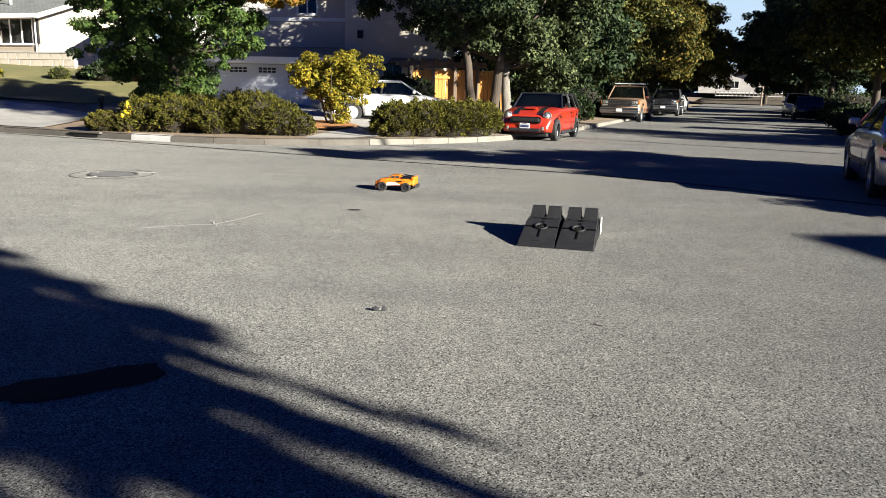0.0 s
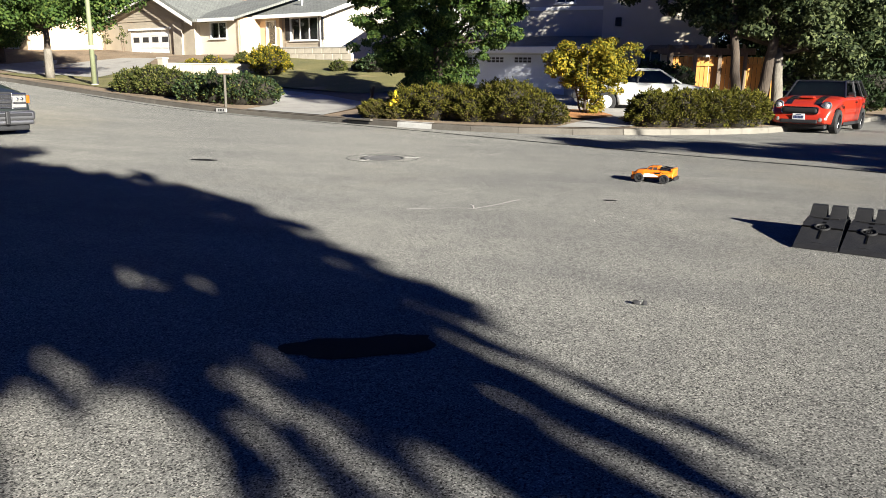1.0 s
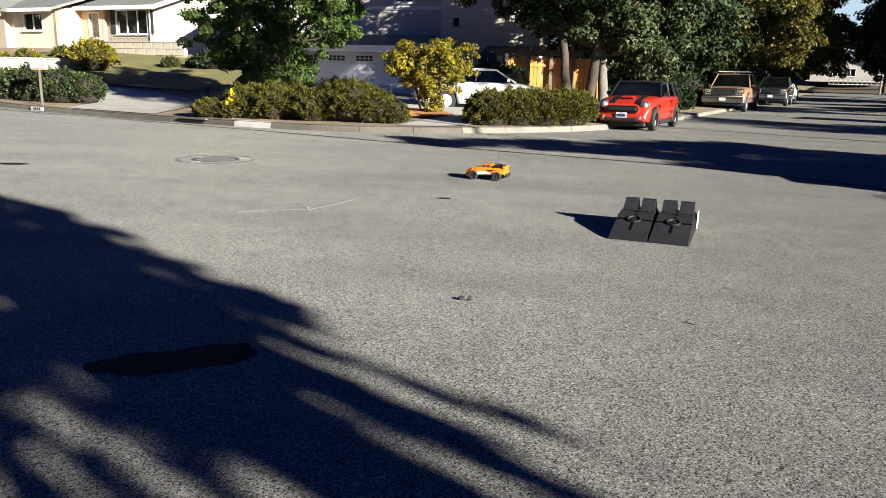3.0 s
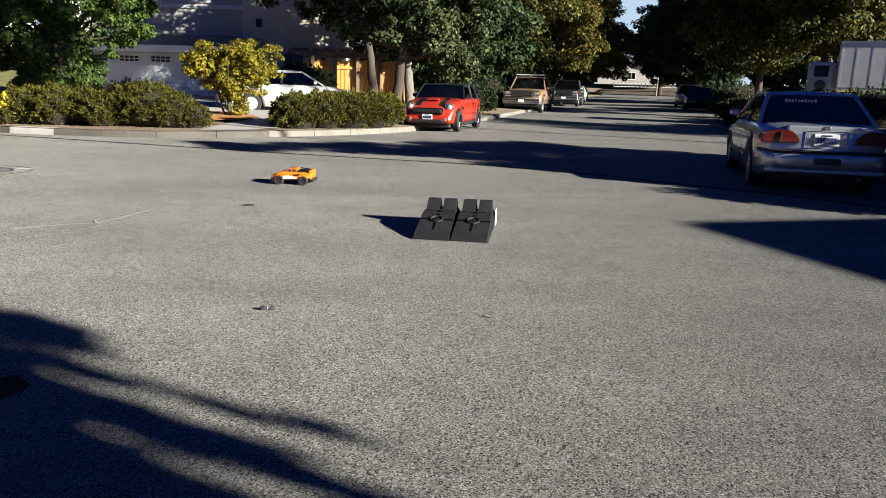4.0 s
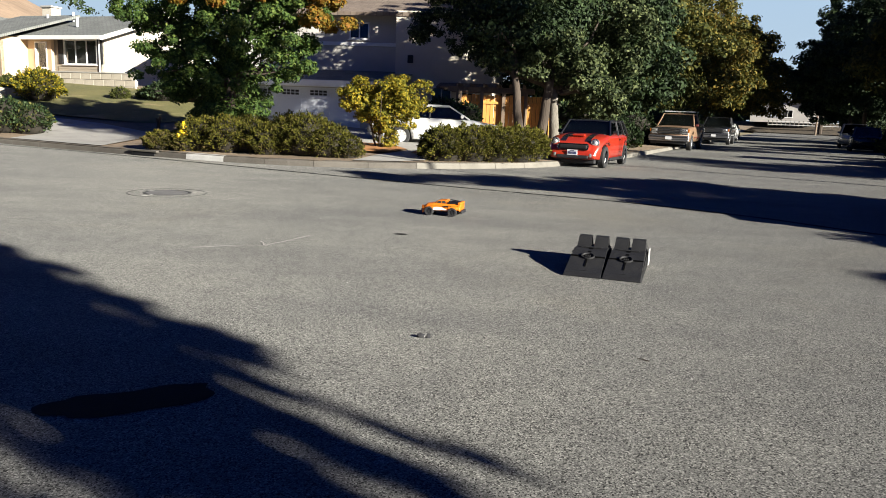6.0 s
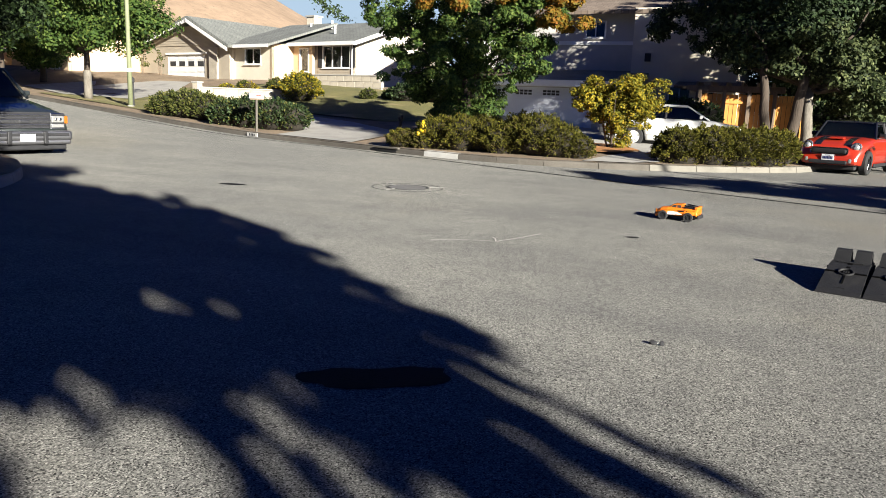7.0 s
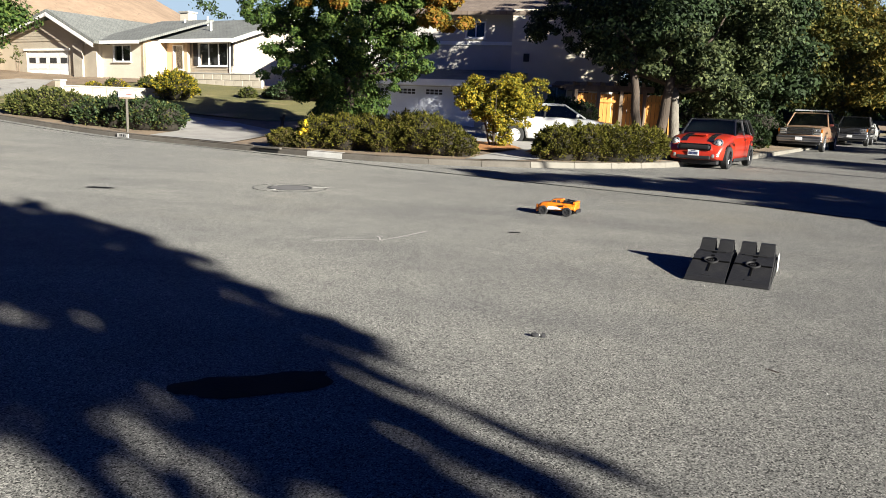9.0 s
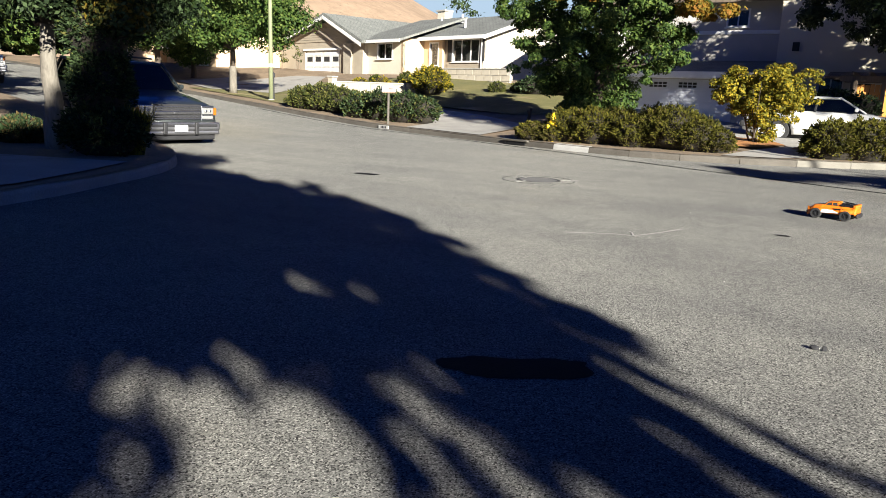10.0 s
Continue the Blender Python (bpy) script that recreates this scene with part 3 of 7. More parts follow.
def leaf_mesh(name, centres, size, mat, parent=None, label="", long=1.8, along=None, droop=0.0):
    facing = None
    if isinstance(centres, tuple):
        centres, facing = centres
    """One small folded blade for each centre, turned at random or along the given ways."""
    n = len(centres)
    c = np.asarray(centres, float)
    d = rng.normal(size=(n, 3)) if along is None else along + 0.45 * rng.normal(size=(n, 3))
    d[:, 2] -= droop
    d /= np.linalg.norm(d, axis=1)[:, None] + 1e-9
    if facing is None:
        u = np.cross(d, rng.normal(size=(n, 3)))
    else:
        nrm = facing + np.array([0, 0, 0.4]) + 0.4 * rng.normal(size=(n, 3))
        nrm /= np.linalg.norm(nrm, axis=1)[:, None] + 1e-9
        d -= (d * nrm).sum(1)[:, None] * nrm
        d /= np.linalg.norm(d, axis=1)[:, None] + 1e-9
        u = np.cross(d, nrm)
    u /= np.linalg.norm(u, axis=1)[:, None] + 1e-9
    w = np.cross(d, u)
    s = size * rng.uniform(0.6, 1.3, (n, 1))
    q = np.empty((n, 4, 3))
    q[:, 0] = c - d * s * long / 2
    q[:, 1] = c + u * s * 0.5 + w * s * 0.12
    q[:, 2] = c + d * s * long / 2
    q[:, 3] = c - u * s * 0.5 + w * s * 0.12
    me = bpy.data.meshes.new(name)
    me.vertices.add(4 * n)
    me.vertices.foreach_set("co", q.reshape(-1))
    me.loops.add(4 * n)
    me.loops.foreach_set("vertex_index", np.arange(4 * n))
    me.polygons.add(n)
    me.polygons.foreach_set("loop_start", np.arange(0, 4 * n, 4))
    me.update()
    me.materials.append(mat)
    ob = new(name, me)
    ob.parent = parent
    return tagged(ob, label)


def clumps(blobs, per_area, leaves, spread, shell=0.72, flat=0.7, tufted=True):
    """Leaf places in rounded tufts over the outer shell of ellipsoids (centre, radii), with sparse leaves filling the heart."""
    out, ways = [], []
    for (cx, cy, cz), (rx, ry, rz) in blobs:
        n = max(6, int((0.5 if tufted else 1.0) * per_area * (rx * ry + ry * rz + rx * rz)))
        d = rng.normal(size=(n, 3))
        d /= np.linalg.norm(d, axis=1)[:, None]
        r = rng.uniform(shell, 1.06, (n, 1)) * (1 + 0.2 * np.sin(3.1 * d[:, :1] * rx + 1.3 * cx) * np.cos(2.7 * d[:, 2:3] * rz + cy))
        p = np.array([cx, cy, cz]) + d * r * np.array([rx, ry, rz])
        big = rng.uniform(0.55, 1.5, n)
        k = np.maximum(2, ((1.7 if tufted else 0.85) * leaves * big ** 1.6).astype(int))
        c = np.repeat(p, k, axis=0)
        s = np.repeat((1.75 if tufted else 1.3) * spread * big[:, None], k, axis=0)
        g = rng.normal(size=c.shape)
        g /= np.linalg.norm(g, axis=1)[:, None] + 1e-9
        out.append(c + g * s * rng.uniform(0.35, 1.0, (len(c), 1)) ** 0.6 * np.array([1, 1, flat]))
        ways.append(0.3 * np.repeat(d, k, axis=0) + 0.7 * g)
        m = int(0.12 * k.sum())
        h = rng.normal(size=(m, 3))
        h /= np.linalg.norm(h, axis=1)[:, None] + 1e-9
        out.append(np.array([cx, cy, cz]) + h * rng.uniform(0.3, 0.8, (m, 1)) * np.array([rx, ry, rz]))
        ways.append(h)
    return np.concatenate(out), np.concatenate(ways)


def limb(bm, pts, r0, r1, n=9):
    """A tapering round limb through pts."""
    P = [Vector(p) for p in pts]
    rings = []
    for i, p in enumerate(P):
        t = (P[min(i + 1, len(P) - 1)] - P[max(i - 1, 0)]).normalized()
        u = Vector((1, 0, 0)) if abs(t.x) < 0.8 else Vector((0, 1, 0))
        u = (u - t * u.dot(t)).normalized()
        w = t.cross(u)
        f = i / (len(P) - 1)
        r = r0 + (r1 - r0) * f
        rings.append([bm.verts.new(p + r * (u * math.cos(2 * math.pi * k / n) * (1 + 0.06 * math.sin(3 * k)) + w * math.sin(2 * math.pi * k / n))) for k in range(n)])
    for a, b in zip(rings, rings[1:]):
        for k in range(n):
            bm.faces.new((a[k], a[(k + 1) % n], b[(k + 1) % n], b[k]))
    bm.faces.new(rings[-1])
    bm.faces.new(rings[0][::-1])
    return bm


def bent(a, b, wob, n=5):
    a, b = Vector(a), Vector(b)
    return [a.lerp(b, i / n) + Vector([random.uniform(-wob, wob) * (0 < i < n) for _ in range(3)]) for i in range(n + 1)]


def tree(name, at, fork, r, blobs, mat, label, size=0.14, per_area=5.0, leaves=55, spread=0.42, bark=None, extra=(), group="", pale=0.0, droop=0.25, lean=(0, 0), limbs=2, every=1, tufted=True):
    """A tree: at is its foot; fork the height where the limbs part; blobs are relative to the foot."""
    root = thing(name, pose(*at), label, "tree", group)
    top = (lean[0], lean[1], fork)
    bm = limb(bmesh.new(), [(0, 0, -0.3)] + bent((0, 0, 0.0), top, 0.03, 5), r * 1.15, r * 0.72, 12)
    part("trunk", bm, bark or BARK, root, smooth=True)
    # Sleeve of paler bark: sun on the lower trunk given as colour.
    if pale:
        part("sunlit_band", limb(bmesh.new(), [(lean[0] * z / fork, lean[1] * z / fork, z) for z in (0.0, pale * 0.35, pale * 0.7, pale)], r * 1.19, r * 1.0, 14), BARK_PALE, root, "lower bark with sunlight put into its pale colour", True)
    for (c, rr) in blobs[::every]:
        for k in range(limbs):
            e = (c[0] + random.uniform(-0.5, 0.5) * rr[0], c[1] + random.uniform(-0.5, 0.5) * rr[1], c[2] + random.uniform(-0.2, 0.5) * rr[2])
            part("limb", limb(bmesh.new(), bent(top, e, 0.18), r * 0.42, r * 0.08, 7), BARK, root, smooth=True)
    leaf_mesh("crown", clumps(blobs, per_area, leaves, spread, tufted=tufted), size, mat, root, droop=droop)
    for eb, em in extra:
        leaf_mesh("turning_foliage", clumps(eb, per_area * 1.4, leaves, spread * 0.8, 0.3), size, em, root, "orange and yellow autumn foliage", droop=droop)
    return root


def mound(name, at, blobs, mat, mat2, label, category="shrub", size=0.05, count=9000, long=3.0, core=TWIG_SHADE, up=0.15, group="", share=0.25):
    """A dense evergreen mound: a heart coloured near-black for the shade in the gaps, with many short sprays pointing
    outwards.
    """
    root = thing(name, pose(*at), label, category, group)
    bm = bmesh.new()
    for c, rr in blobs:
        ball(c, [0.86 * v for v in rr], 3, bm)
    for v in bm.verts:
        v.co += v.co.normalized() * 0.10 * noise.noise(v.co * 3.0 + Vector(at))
    part("core", bm, core, root, "inner twigs with the shade of the gaps in their colour", True)
    vol = np.array([rr[0] * rr[1] + rr[1] * rr[2] + rr[0] * rr[2] for _, rr in blobs])
    C, Dn = [], []
    for (c, rr), v in zip(blobs, vol / vol.sum()):
        n = int(count * v)
        d = rng.normal(size=(n, 3))
        d[:, 2] = np.abs(d[:, 2]) * 0.9 - 0.35
        d /= np.linalg.norm(d, axis=1)[:, None]
        lump = 1 + 0.15 * np.sin(9 * d[:, :1] + c[0] * 3) * np.sin(8 * d[:, 2:3] + 7 * d[:, 1:2]) + 0.07 * np.sin(17 * d[:, :1] + 2 * c[1]) * np.sin(15 * d[:, 2:3])
        C.append(np.array(c) + d * np.array(rr) * rng.uniform(0.82, 1.06, (n, 1)) * lump)
        Dn.append(d + np.array([0, 0, up]))
    C, Dn = np.concatenate(C), np.concatenate(Dn)
    keep = C[:, 2] > 0.0
    C, Dn = C[keep], Dn[keep]
    low = rng.random(len(C)) < share + 1.1 * np.clip(0.32 - C[:, 2], 0, 1)
    leaf_mesh("foliage", C[~low], size, mat, root, long=long, along=Dn[~low])
    leaf_mesh("dry_foliage", C[low], size, mat2, root, "brownish dry lower sprays", long=long, along=Dn[low])
    return root


# juniper hedges along the corner kerb
HEDGE_AT = (-6.9, 18.5, za(-6.9, 18.5))
mound("juniper_hedge", HEDGE_AT, [((-1.75, 0.35, 0.3), (0.72, 0.66, 0.55)), ((-0.95, 0.15, 0.34), (0.62, 0.62, 0.56)), ((-0.3, 0.3, 0.36), (0.6, 0.62, 0.56)), ((0.2, 0.0, 0.28), (0.5, 0.6, 0.5)), ((0.7, 0.2, 0.42), (0.62, 0.66, 0.6)), ((1.2, 0.05, 0.44), (0.66, 0.66, 0.6)), ((1.75, 0.05, 0.3), (0.62, 0.6, 0.5)), ((2.2, 0.1, 0.18), (0.45, 0.5, 0.4))], LEAF_JUNIPER, LEAF_JUNIPER_BROWN, "shaggy olive juniper hedge with brown lower twigs along the kerb", "hedge", 0.03, 60000, 2.6, share=0.1)
mound("low_juniper", (-9.35, 18.6, za(-9.35, 18.6)), [((-0.35, 0, 0.18), (0.45, 0.45, 0.3)), ((0.35, -0.1, 0.12), (0.3, 0.34, 0.2))], LEAF_JUNIPER, LEAF_JUNIPER_BROWN, "small low juniper beside the storm drain", "shrub", 0.03, 9000, 2.6)
mound("juniper_hedge", (-0.95, 20.3, za(-0.95, 20.3)), [((-1.35, -0.85, 0.32), (0.62, 0.62, 0.56)), ((-0.7, -0.5, 0.36), (0.66, 0.66, 0.56)), ((-0.05, -0.1, 0.37), (0.66, 0.7, 0.56)), ((0.5, 0.35, 0.37), (0.66, 0.7, 0.56)), ((0.8, 0.75, 0.36), (0.58, 0.66, 0.55))], LEAF_JUNIPER, LEAF_JUNIPER_BROWN, "clipped rounded juniper hedge beside the parked red hatchback", "hedge", 0.03, 52000, 2.6, share=0.08)

# yellow bush
def yellow_bush(x, y):
    z = za(x, y)
    root = thing("yellow_bush", pose(x, y, z), "yellow-green leafy shrub with many bare stems in bark mulch", "shrub")
    for k in range(11):
        a = k * 0.57
        e = (0.8 * math.cos(a) * random.uniform(0.4, 1.1), 0.8 * math.sin(a) * random.uniform(0.4, 1.1), random.uniform(1.1, 1.7))
        part("stem", limb(bmesh.new(), bent((0.12 * math.cos(a), 0.12 * math.sin(a), -0.05), e, 0.06), 0.022, 0.008, 6), BARK, root)
    blobs = [((-0.75, 0, 1.55), (0.75, 0.7, 0.6)), ((0.05, 0.1, 1.6), (0.75, 0.7, 0.65)), ((0.85, 0, 1.55), (0.75, 0.7, 0.62)), ((0.1, 0, 1.1), (1.15, 0.8, 0.55)), ((0.05, 0, 0.72), (0.5, 0.45, 0.35)), ((0.45, -0.1, 1.85), (0.45, 0.4, 0.4)), ((-0.6, 0.0, 1.8), (0.5, 0.4, 0.38))]
    leaf_mesh("crown", clumps([((1.0 * c[0] - 0.02, c[1], 0.97 * c[2]), tuple(0.92 * v for v in q)) for c, q in blobs], 40, 70, 0.11, 0.4, tufted=False), 0.05, LEAF_YELLOW, root, long=1.5)
    leaf_mesh("lower_foliage", clumps([((0.05, 0, 0.3), (0.35, 0.35, 0.3)), ((0.1, -0.05, 0.75), (0.45, 0.4, 0.35))], 50, 40, 0.1, 0.4), 0.05, LEAF_YELLOW, root, "greener leaves low on the stems", long=1.5)


yellow_bush(-4.5, 21.85)

# trees
tree("ash_tree", (-9.5, 22.6, za(-9.5, 22.6)), 1.7, 0.17, [((-1.2, -0.3, 2.3), (1.4, 1.4, 1.3)), ((0.1, -0.4, 1.6), (1.35, 1.3, 1.2)), ((1.0, -0.3, 2.35), (1.1, 1.1, 0.95)), ((1.7, -0.1, 3.2), (1.1, 1.1, 0.75)), ((-1.9, 0.1, 3.4), (1.3, 1.3, 1.0)), ((0.2, 0.0, 3.7), (1.9, 1.8, 1.1)), ((0.4, 0.3, 4.6), (2.0, 1.8, 0.9)), ((-0.2, 0.0, 0.9), (0.9, 0.8, 0.6)), ((-2.3, 0.2, 2.1), (0.8, 0.8, 0.7)), ((-0.4, 0.3, 2.9), (1.3, 1.1, 1.2)), ((-2.7, 0.2, 4.2), (1.3, 1.2, 0.9)), ((2.0, -0.2, 2.5), (0.8, 0.8, 0.6)), ((2.0, -0.1, 4.2), (1.2, 1.1, 0.7)), ((-0.8, 0.9, 1.9), (1.3, 0.8, 1.1))], LEAF_ASH,
     "dense green ash tree turning orange at the top", 0.06, 13, 120, 0.15, extra=[([((1.4, -1.0, 4.3), (0.4, 0.5, 0.3)), ((2.8, -0.6, 3.7), (0.6, 0.5, 0.35)), ((3.7, -0.4, 3.6), (0.8, 0.5, 0.28)), ((3.2, -0.5, 4.2), (0.8, 0.5, 0.3)), ((0.2, -1.6, 4.2), (0.3, 0.3, 0.25)), ((2.4, -0.9, 4.9), (0.9, 0.7, 0.4)), ((-0.9, -1.7, 4.2), (0.25, 0.3, 0.25))], LEAF_ORANGE)], droop=0.35)
tree("corner_tree", (0.66, 29.05, za(0.66, 29.05)), 2.2, 0.2, [((1.0, 0.9, 2.9), (1.7, 1.4, 1.3)), ((1.9, 0.9, 2.1), (1.1, 1.0, 0.85)), ((-0.8, 1.4, 4.0), (2.2, 1.8, 1.2)), ((-3.4, 1.2, 4.6), (2.2, 1.8, 1.1)), ((0.6, 1.2, 5.2), (2.8, 2.2, 1.7)), ((-2.5, 1.5, 6.3), (2.8, 2.4, 1.6)), ((1.6, 1.5, 7.4), (2.8, 2.6, 1.8)), ((2.6, 1.0, 3.7), (1.2, 1.1, 0.9)), ((0.2, -0.5, 3.3), (1.5, 0.9, 0.8)), ((-1.8, 0.2, 3.9), (1.4, 0.9, 0.7)), ((1.4, 2.6, 2.2), (1.0, 0.8, 1.4)), ((0.5, -0.5, 2.6), (1.0, 0.6, 0.6)), ((-1.4, -0.4, 3.1), (1.3, 0.7, 0.6)), ((1.7, 0.1, 1.75), (0.8, 0.7, 0.7)), ((-3.0, 0.0, 3.5), (1.2, 0.8, 0.6)), ((-0.5, -0.9, 3.7), (1.4, 0.7, 0.7))], LEAF_PALE,
     "spreading street tree with a pale trunk beside the cedar fence", 0.085, 8.5, 95, 0.2, BARK_PALE, droop=0.45, lean=(-0.1, 0))
tree("fence_tree", (-0.62, 28.3, za(-0.62, 28.3)), 3.2, 0.17, [((-0.6, 0, 4.4), (1.8, 1.6, 1.2)), ((-1.5, 0.6, 5.6), (2.0, 1.8, 1.3))], LEAF_DARK, "leaning tree with rough brown bark before the cedar fence", 0.085, 8, 80, 0.32, lean=(-0.35, 0))
tree("fence_tree", (0.12, 28.6, za(0.12, 28.6)), 2.8, 0.2, [((0.4, 0.6, 4.6), (1.8, 1.6, 1.3))], LEAF_DARK, "leaning tree with rough brown bark before the cedar fence", 0.085, 8, 80, 0.32, lean=(0.3, 0))

ROW = "street trees"
def street_tree(x, y, r, h, mat, low=2.0, label="tall leafy street tree", size=0.17, extra=(), zf=za):
    rz = (h - low) / 2
    c = low + rz
    b = [((0, 0, c), (r * 0.85, r * 0.85, rz)), ((r * 0.45, -r * 0.2, c - rz * 0.35), (r * 0.6, r * 0.6, rz * 0.6)), ((-r * 0.45, r * 0.1, c - rz * 0.3), (r * 0.6, r * 0.6, rz * 0.6)), ((0.1, -r * 0.45, c + rz * 0.1), (r * 0.6, r * 0.55, rz * 0.6)), ((0.1, r * 0.4, c + rz * 0.3), (r * 0.55, r * 0.5, rz * 0.55))]
    return tree("street_tree", (x, y, zf(x, y)), low + 0.4, 0.2, b, mat, label, size * 0.72, 5.0, 75, 0.34, extra=extra, group=ROW)


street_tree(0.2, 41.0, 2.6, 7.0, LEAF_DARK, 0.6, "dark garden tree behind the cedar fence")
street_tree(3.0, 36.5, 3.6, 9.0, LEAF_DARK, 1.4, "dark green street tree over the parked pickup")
street_tree(5.2, 44.0, 4.2, 10.0, LEAF_OLIVE, 1.6, "olive street tree shading the kerb")
street_tree(9.2, 53.0, 4.6, 10.5, LEAF_GOLD, 1.8, "olive street tree shading the kerb")
street_tree(13.0, 63.0, 5.0, 10.5, LEAF_GOLD, 2.0, "street tree with golden autumn leaves", 0.2)
street_tree(17.2, 75.0, 5.4, 10.0, LEAF_GOLD, 2.0, "street tree with golden autumn leaves", 0.22)
street_tree(19.5, 92.0, 4.2, 9.0, LEAF_OLIVE, 2.0, "olive street tree far along the kerb", 0.26)
street_tree(19.9, 41.0, 3.9, 11.0, LEAF_OLIVE, 2.2, "tall street tree over the shaded pavement", zf=zc)
street_tree(20.6, 36.0, 2.9, 9.0, LEAF_OLIVE, 2.6, "tall street tree over the shaded pavement", zf=zc)
street_tree(23.5, 55.0, 5.0, 12.0, LEAF_DARK, 2.4, "tall dark street tree over parked cars", zf=zc)
street_tree(26.5, 67.0, 5.4, 12.0, LEAF_DARK, 2.4, "tall dark street tree over parked cars", 0.22, zf=zc)
street_tree(31.0, 82.0, 5.6, 11.0, LEAF_DARK, 2.2, "tall dark street tree far along the street", 0.26, zf=zc)
street_tree(36.5, 98.0, 5.6, 10.0, LEAF_DARK, 2.0, "tall dark street tree far along the street", 0.28, zf=zc)

tree("sunlit_trunk_tree", (-30.6, 25.6, za(-30.6, 25.6)), 2.2, 0.17, [((-2.0, 0, 3.4), (1.6, 1.5, 0.9)), ((-0.3, 0.0, 3.5), (1.5, 1.3, 0.8)), ((1.5, 0.2, 3.7), (1.5, 1.4, 0.85)), ((2.7, 0.5, 4.1), (1.0, 1.0, 0.7)), ((3.3, 0.3, 3.4), (1.1, 1.1, 0.8)), ((1.9, -0.1, 2.95), (1.2, 1.1, 0.6)), ((-1.6, 0, 2.8), (1.3, 1.1, 0.6)), ((0, 0, 4.8), (3.0, 2.4, 1.1)), ((0.3, 0, 5.9), (2.8, 2.4, 1.2))], LEAF_ASH, "broad green street tree, lower trunk coloured pale as sunlit", 0.10, 9, 90, 0.34, pale=1.35)
street_tree(-41.0, 28.5, 4.6, 8.5, LEAF_ASH, 1.8, "green street tree up the hill")
street_tree(-52.0, 31.5, 4.6, 8.5, LEAF_ASH, 1.6, "green street tree up the hill")
street_tree(-43.5, 33.0, 2.0, 4.6, LEAF_ASH, 1.0, "garden tree up the hill street")
street_tree(-62.0, 24.0, 5.0, 8.0, LEAF_DARK, 1.4, "dark tree up the hill")
street_tree(-47.0, 15.5, 4.5, 7.5, LEAF_DARK, 0.8, "dark tree filling the bend of the hill street", zf=zb)
street_tree(-40.0, 6.0, 4.5, 7.5, LEAF_DARK, 0.8, "dark tree filling the bend of the hill street", zf=zb)
for x, y in ((-71.0, 36.0), (-66.0, 42.0), (-80.0, 34.0)):
    street_tree(x, y, 6.0, 9.0, LEAF_ASH, 0.6, "green tree where the hill street bends", 0.3)
street_tree(-24.0, 8.0, 3.6, 7.5, LEAF_ASH, 2.0, "green tree behind the parked sport utility", zf=zb)
street_tree(-34.0, 9.5, 4.2, 8.0, LEAF_ASH, 2.0, "green tree along the hill street", zf=zb)

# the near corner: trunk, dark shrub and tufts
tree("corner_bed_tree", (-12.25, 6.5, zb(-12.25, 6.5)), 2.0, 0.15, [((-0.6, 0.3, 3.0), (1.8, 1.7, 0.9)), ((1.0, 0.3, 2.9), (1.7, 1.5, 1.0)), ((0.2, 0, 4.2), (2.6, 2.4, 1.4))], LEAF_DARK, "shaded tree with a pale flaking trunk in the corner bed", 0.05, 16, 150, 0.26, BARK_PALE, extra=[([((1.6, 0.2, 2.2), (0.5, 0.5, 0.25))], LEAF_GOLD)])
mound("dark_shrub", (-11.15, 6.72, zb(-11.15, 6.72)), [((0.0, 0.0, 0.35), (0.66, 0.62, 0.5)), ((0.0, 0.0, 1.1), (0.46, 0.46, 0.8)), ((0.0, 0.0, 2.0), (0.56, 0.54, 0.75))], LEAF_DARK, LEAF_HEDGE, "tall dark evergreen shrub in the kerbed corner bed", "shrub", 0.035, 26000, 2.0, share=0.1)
for k, (x, y, s) in enumerate([(-12.9, 7.6, 0.35), (-13.6, 6.6, 0.4), (-14.8, 7.2, 0.45), (-14.2, 5.9, 0.36)]):
    mound("low_shrub", (x, y, zb(x, y)), [((0, 0, 0.25 * s), (s, s, 0.6 * s))], LEAF_DARK, LEAF_JUNIPER_BROWN, "low straggly shrub in the corner bed", "shrub", 0.05, 2500, 2.5)


def tuft(x, y, r, h, n, zf, mat=None):
    root = thing("grass_tuft", pose(x, y, zf(x, y)), "upright tuft of dry yellow ornamental grass", "ornamental grass")
    a = rng.uniform(0, 2 * math.pi, n)
    out = rng.uniform(0.1, 1.0, n) * r
    verts, faces = [], []
    for i in range(n):
        d = np.array([math.cos(a[i]), math.sin(a[i]), 0])
        s = np.array([-d[1], d[0], 0]) * 0.012
        b, m, t = d * out[i] * 0.3, d * out[i] * 0.65 + np.array([0, 0, h * 0.6]), d * out[i] * 1.1 + np.array([0, 0, h * rng.uniform(0.75, 1.0)])
        k = len(verts)
        verts += [b - s, b + s, m + s, m - s, t]
        faces += [(k, k + 1, k + 2, k + 3), (k + 3, k + 2, k + 4)]
    mesh_ob("foliage", verts, faces, LEAF_YELLOW if mat is None else mat, root)


tuft(-10.95, 7.15, 0.42, 0.85, 320, zb)
tuft(-11.3, 7.3, 0.4, 0.6, 160, zb, LEAF_HEDGE)

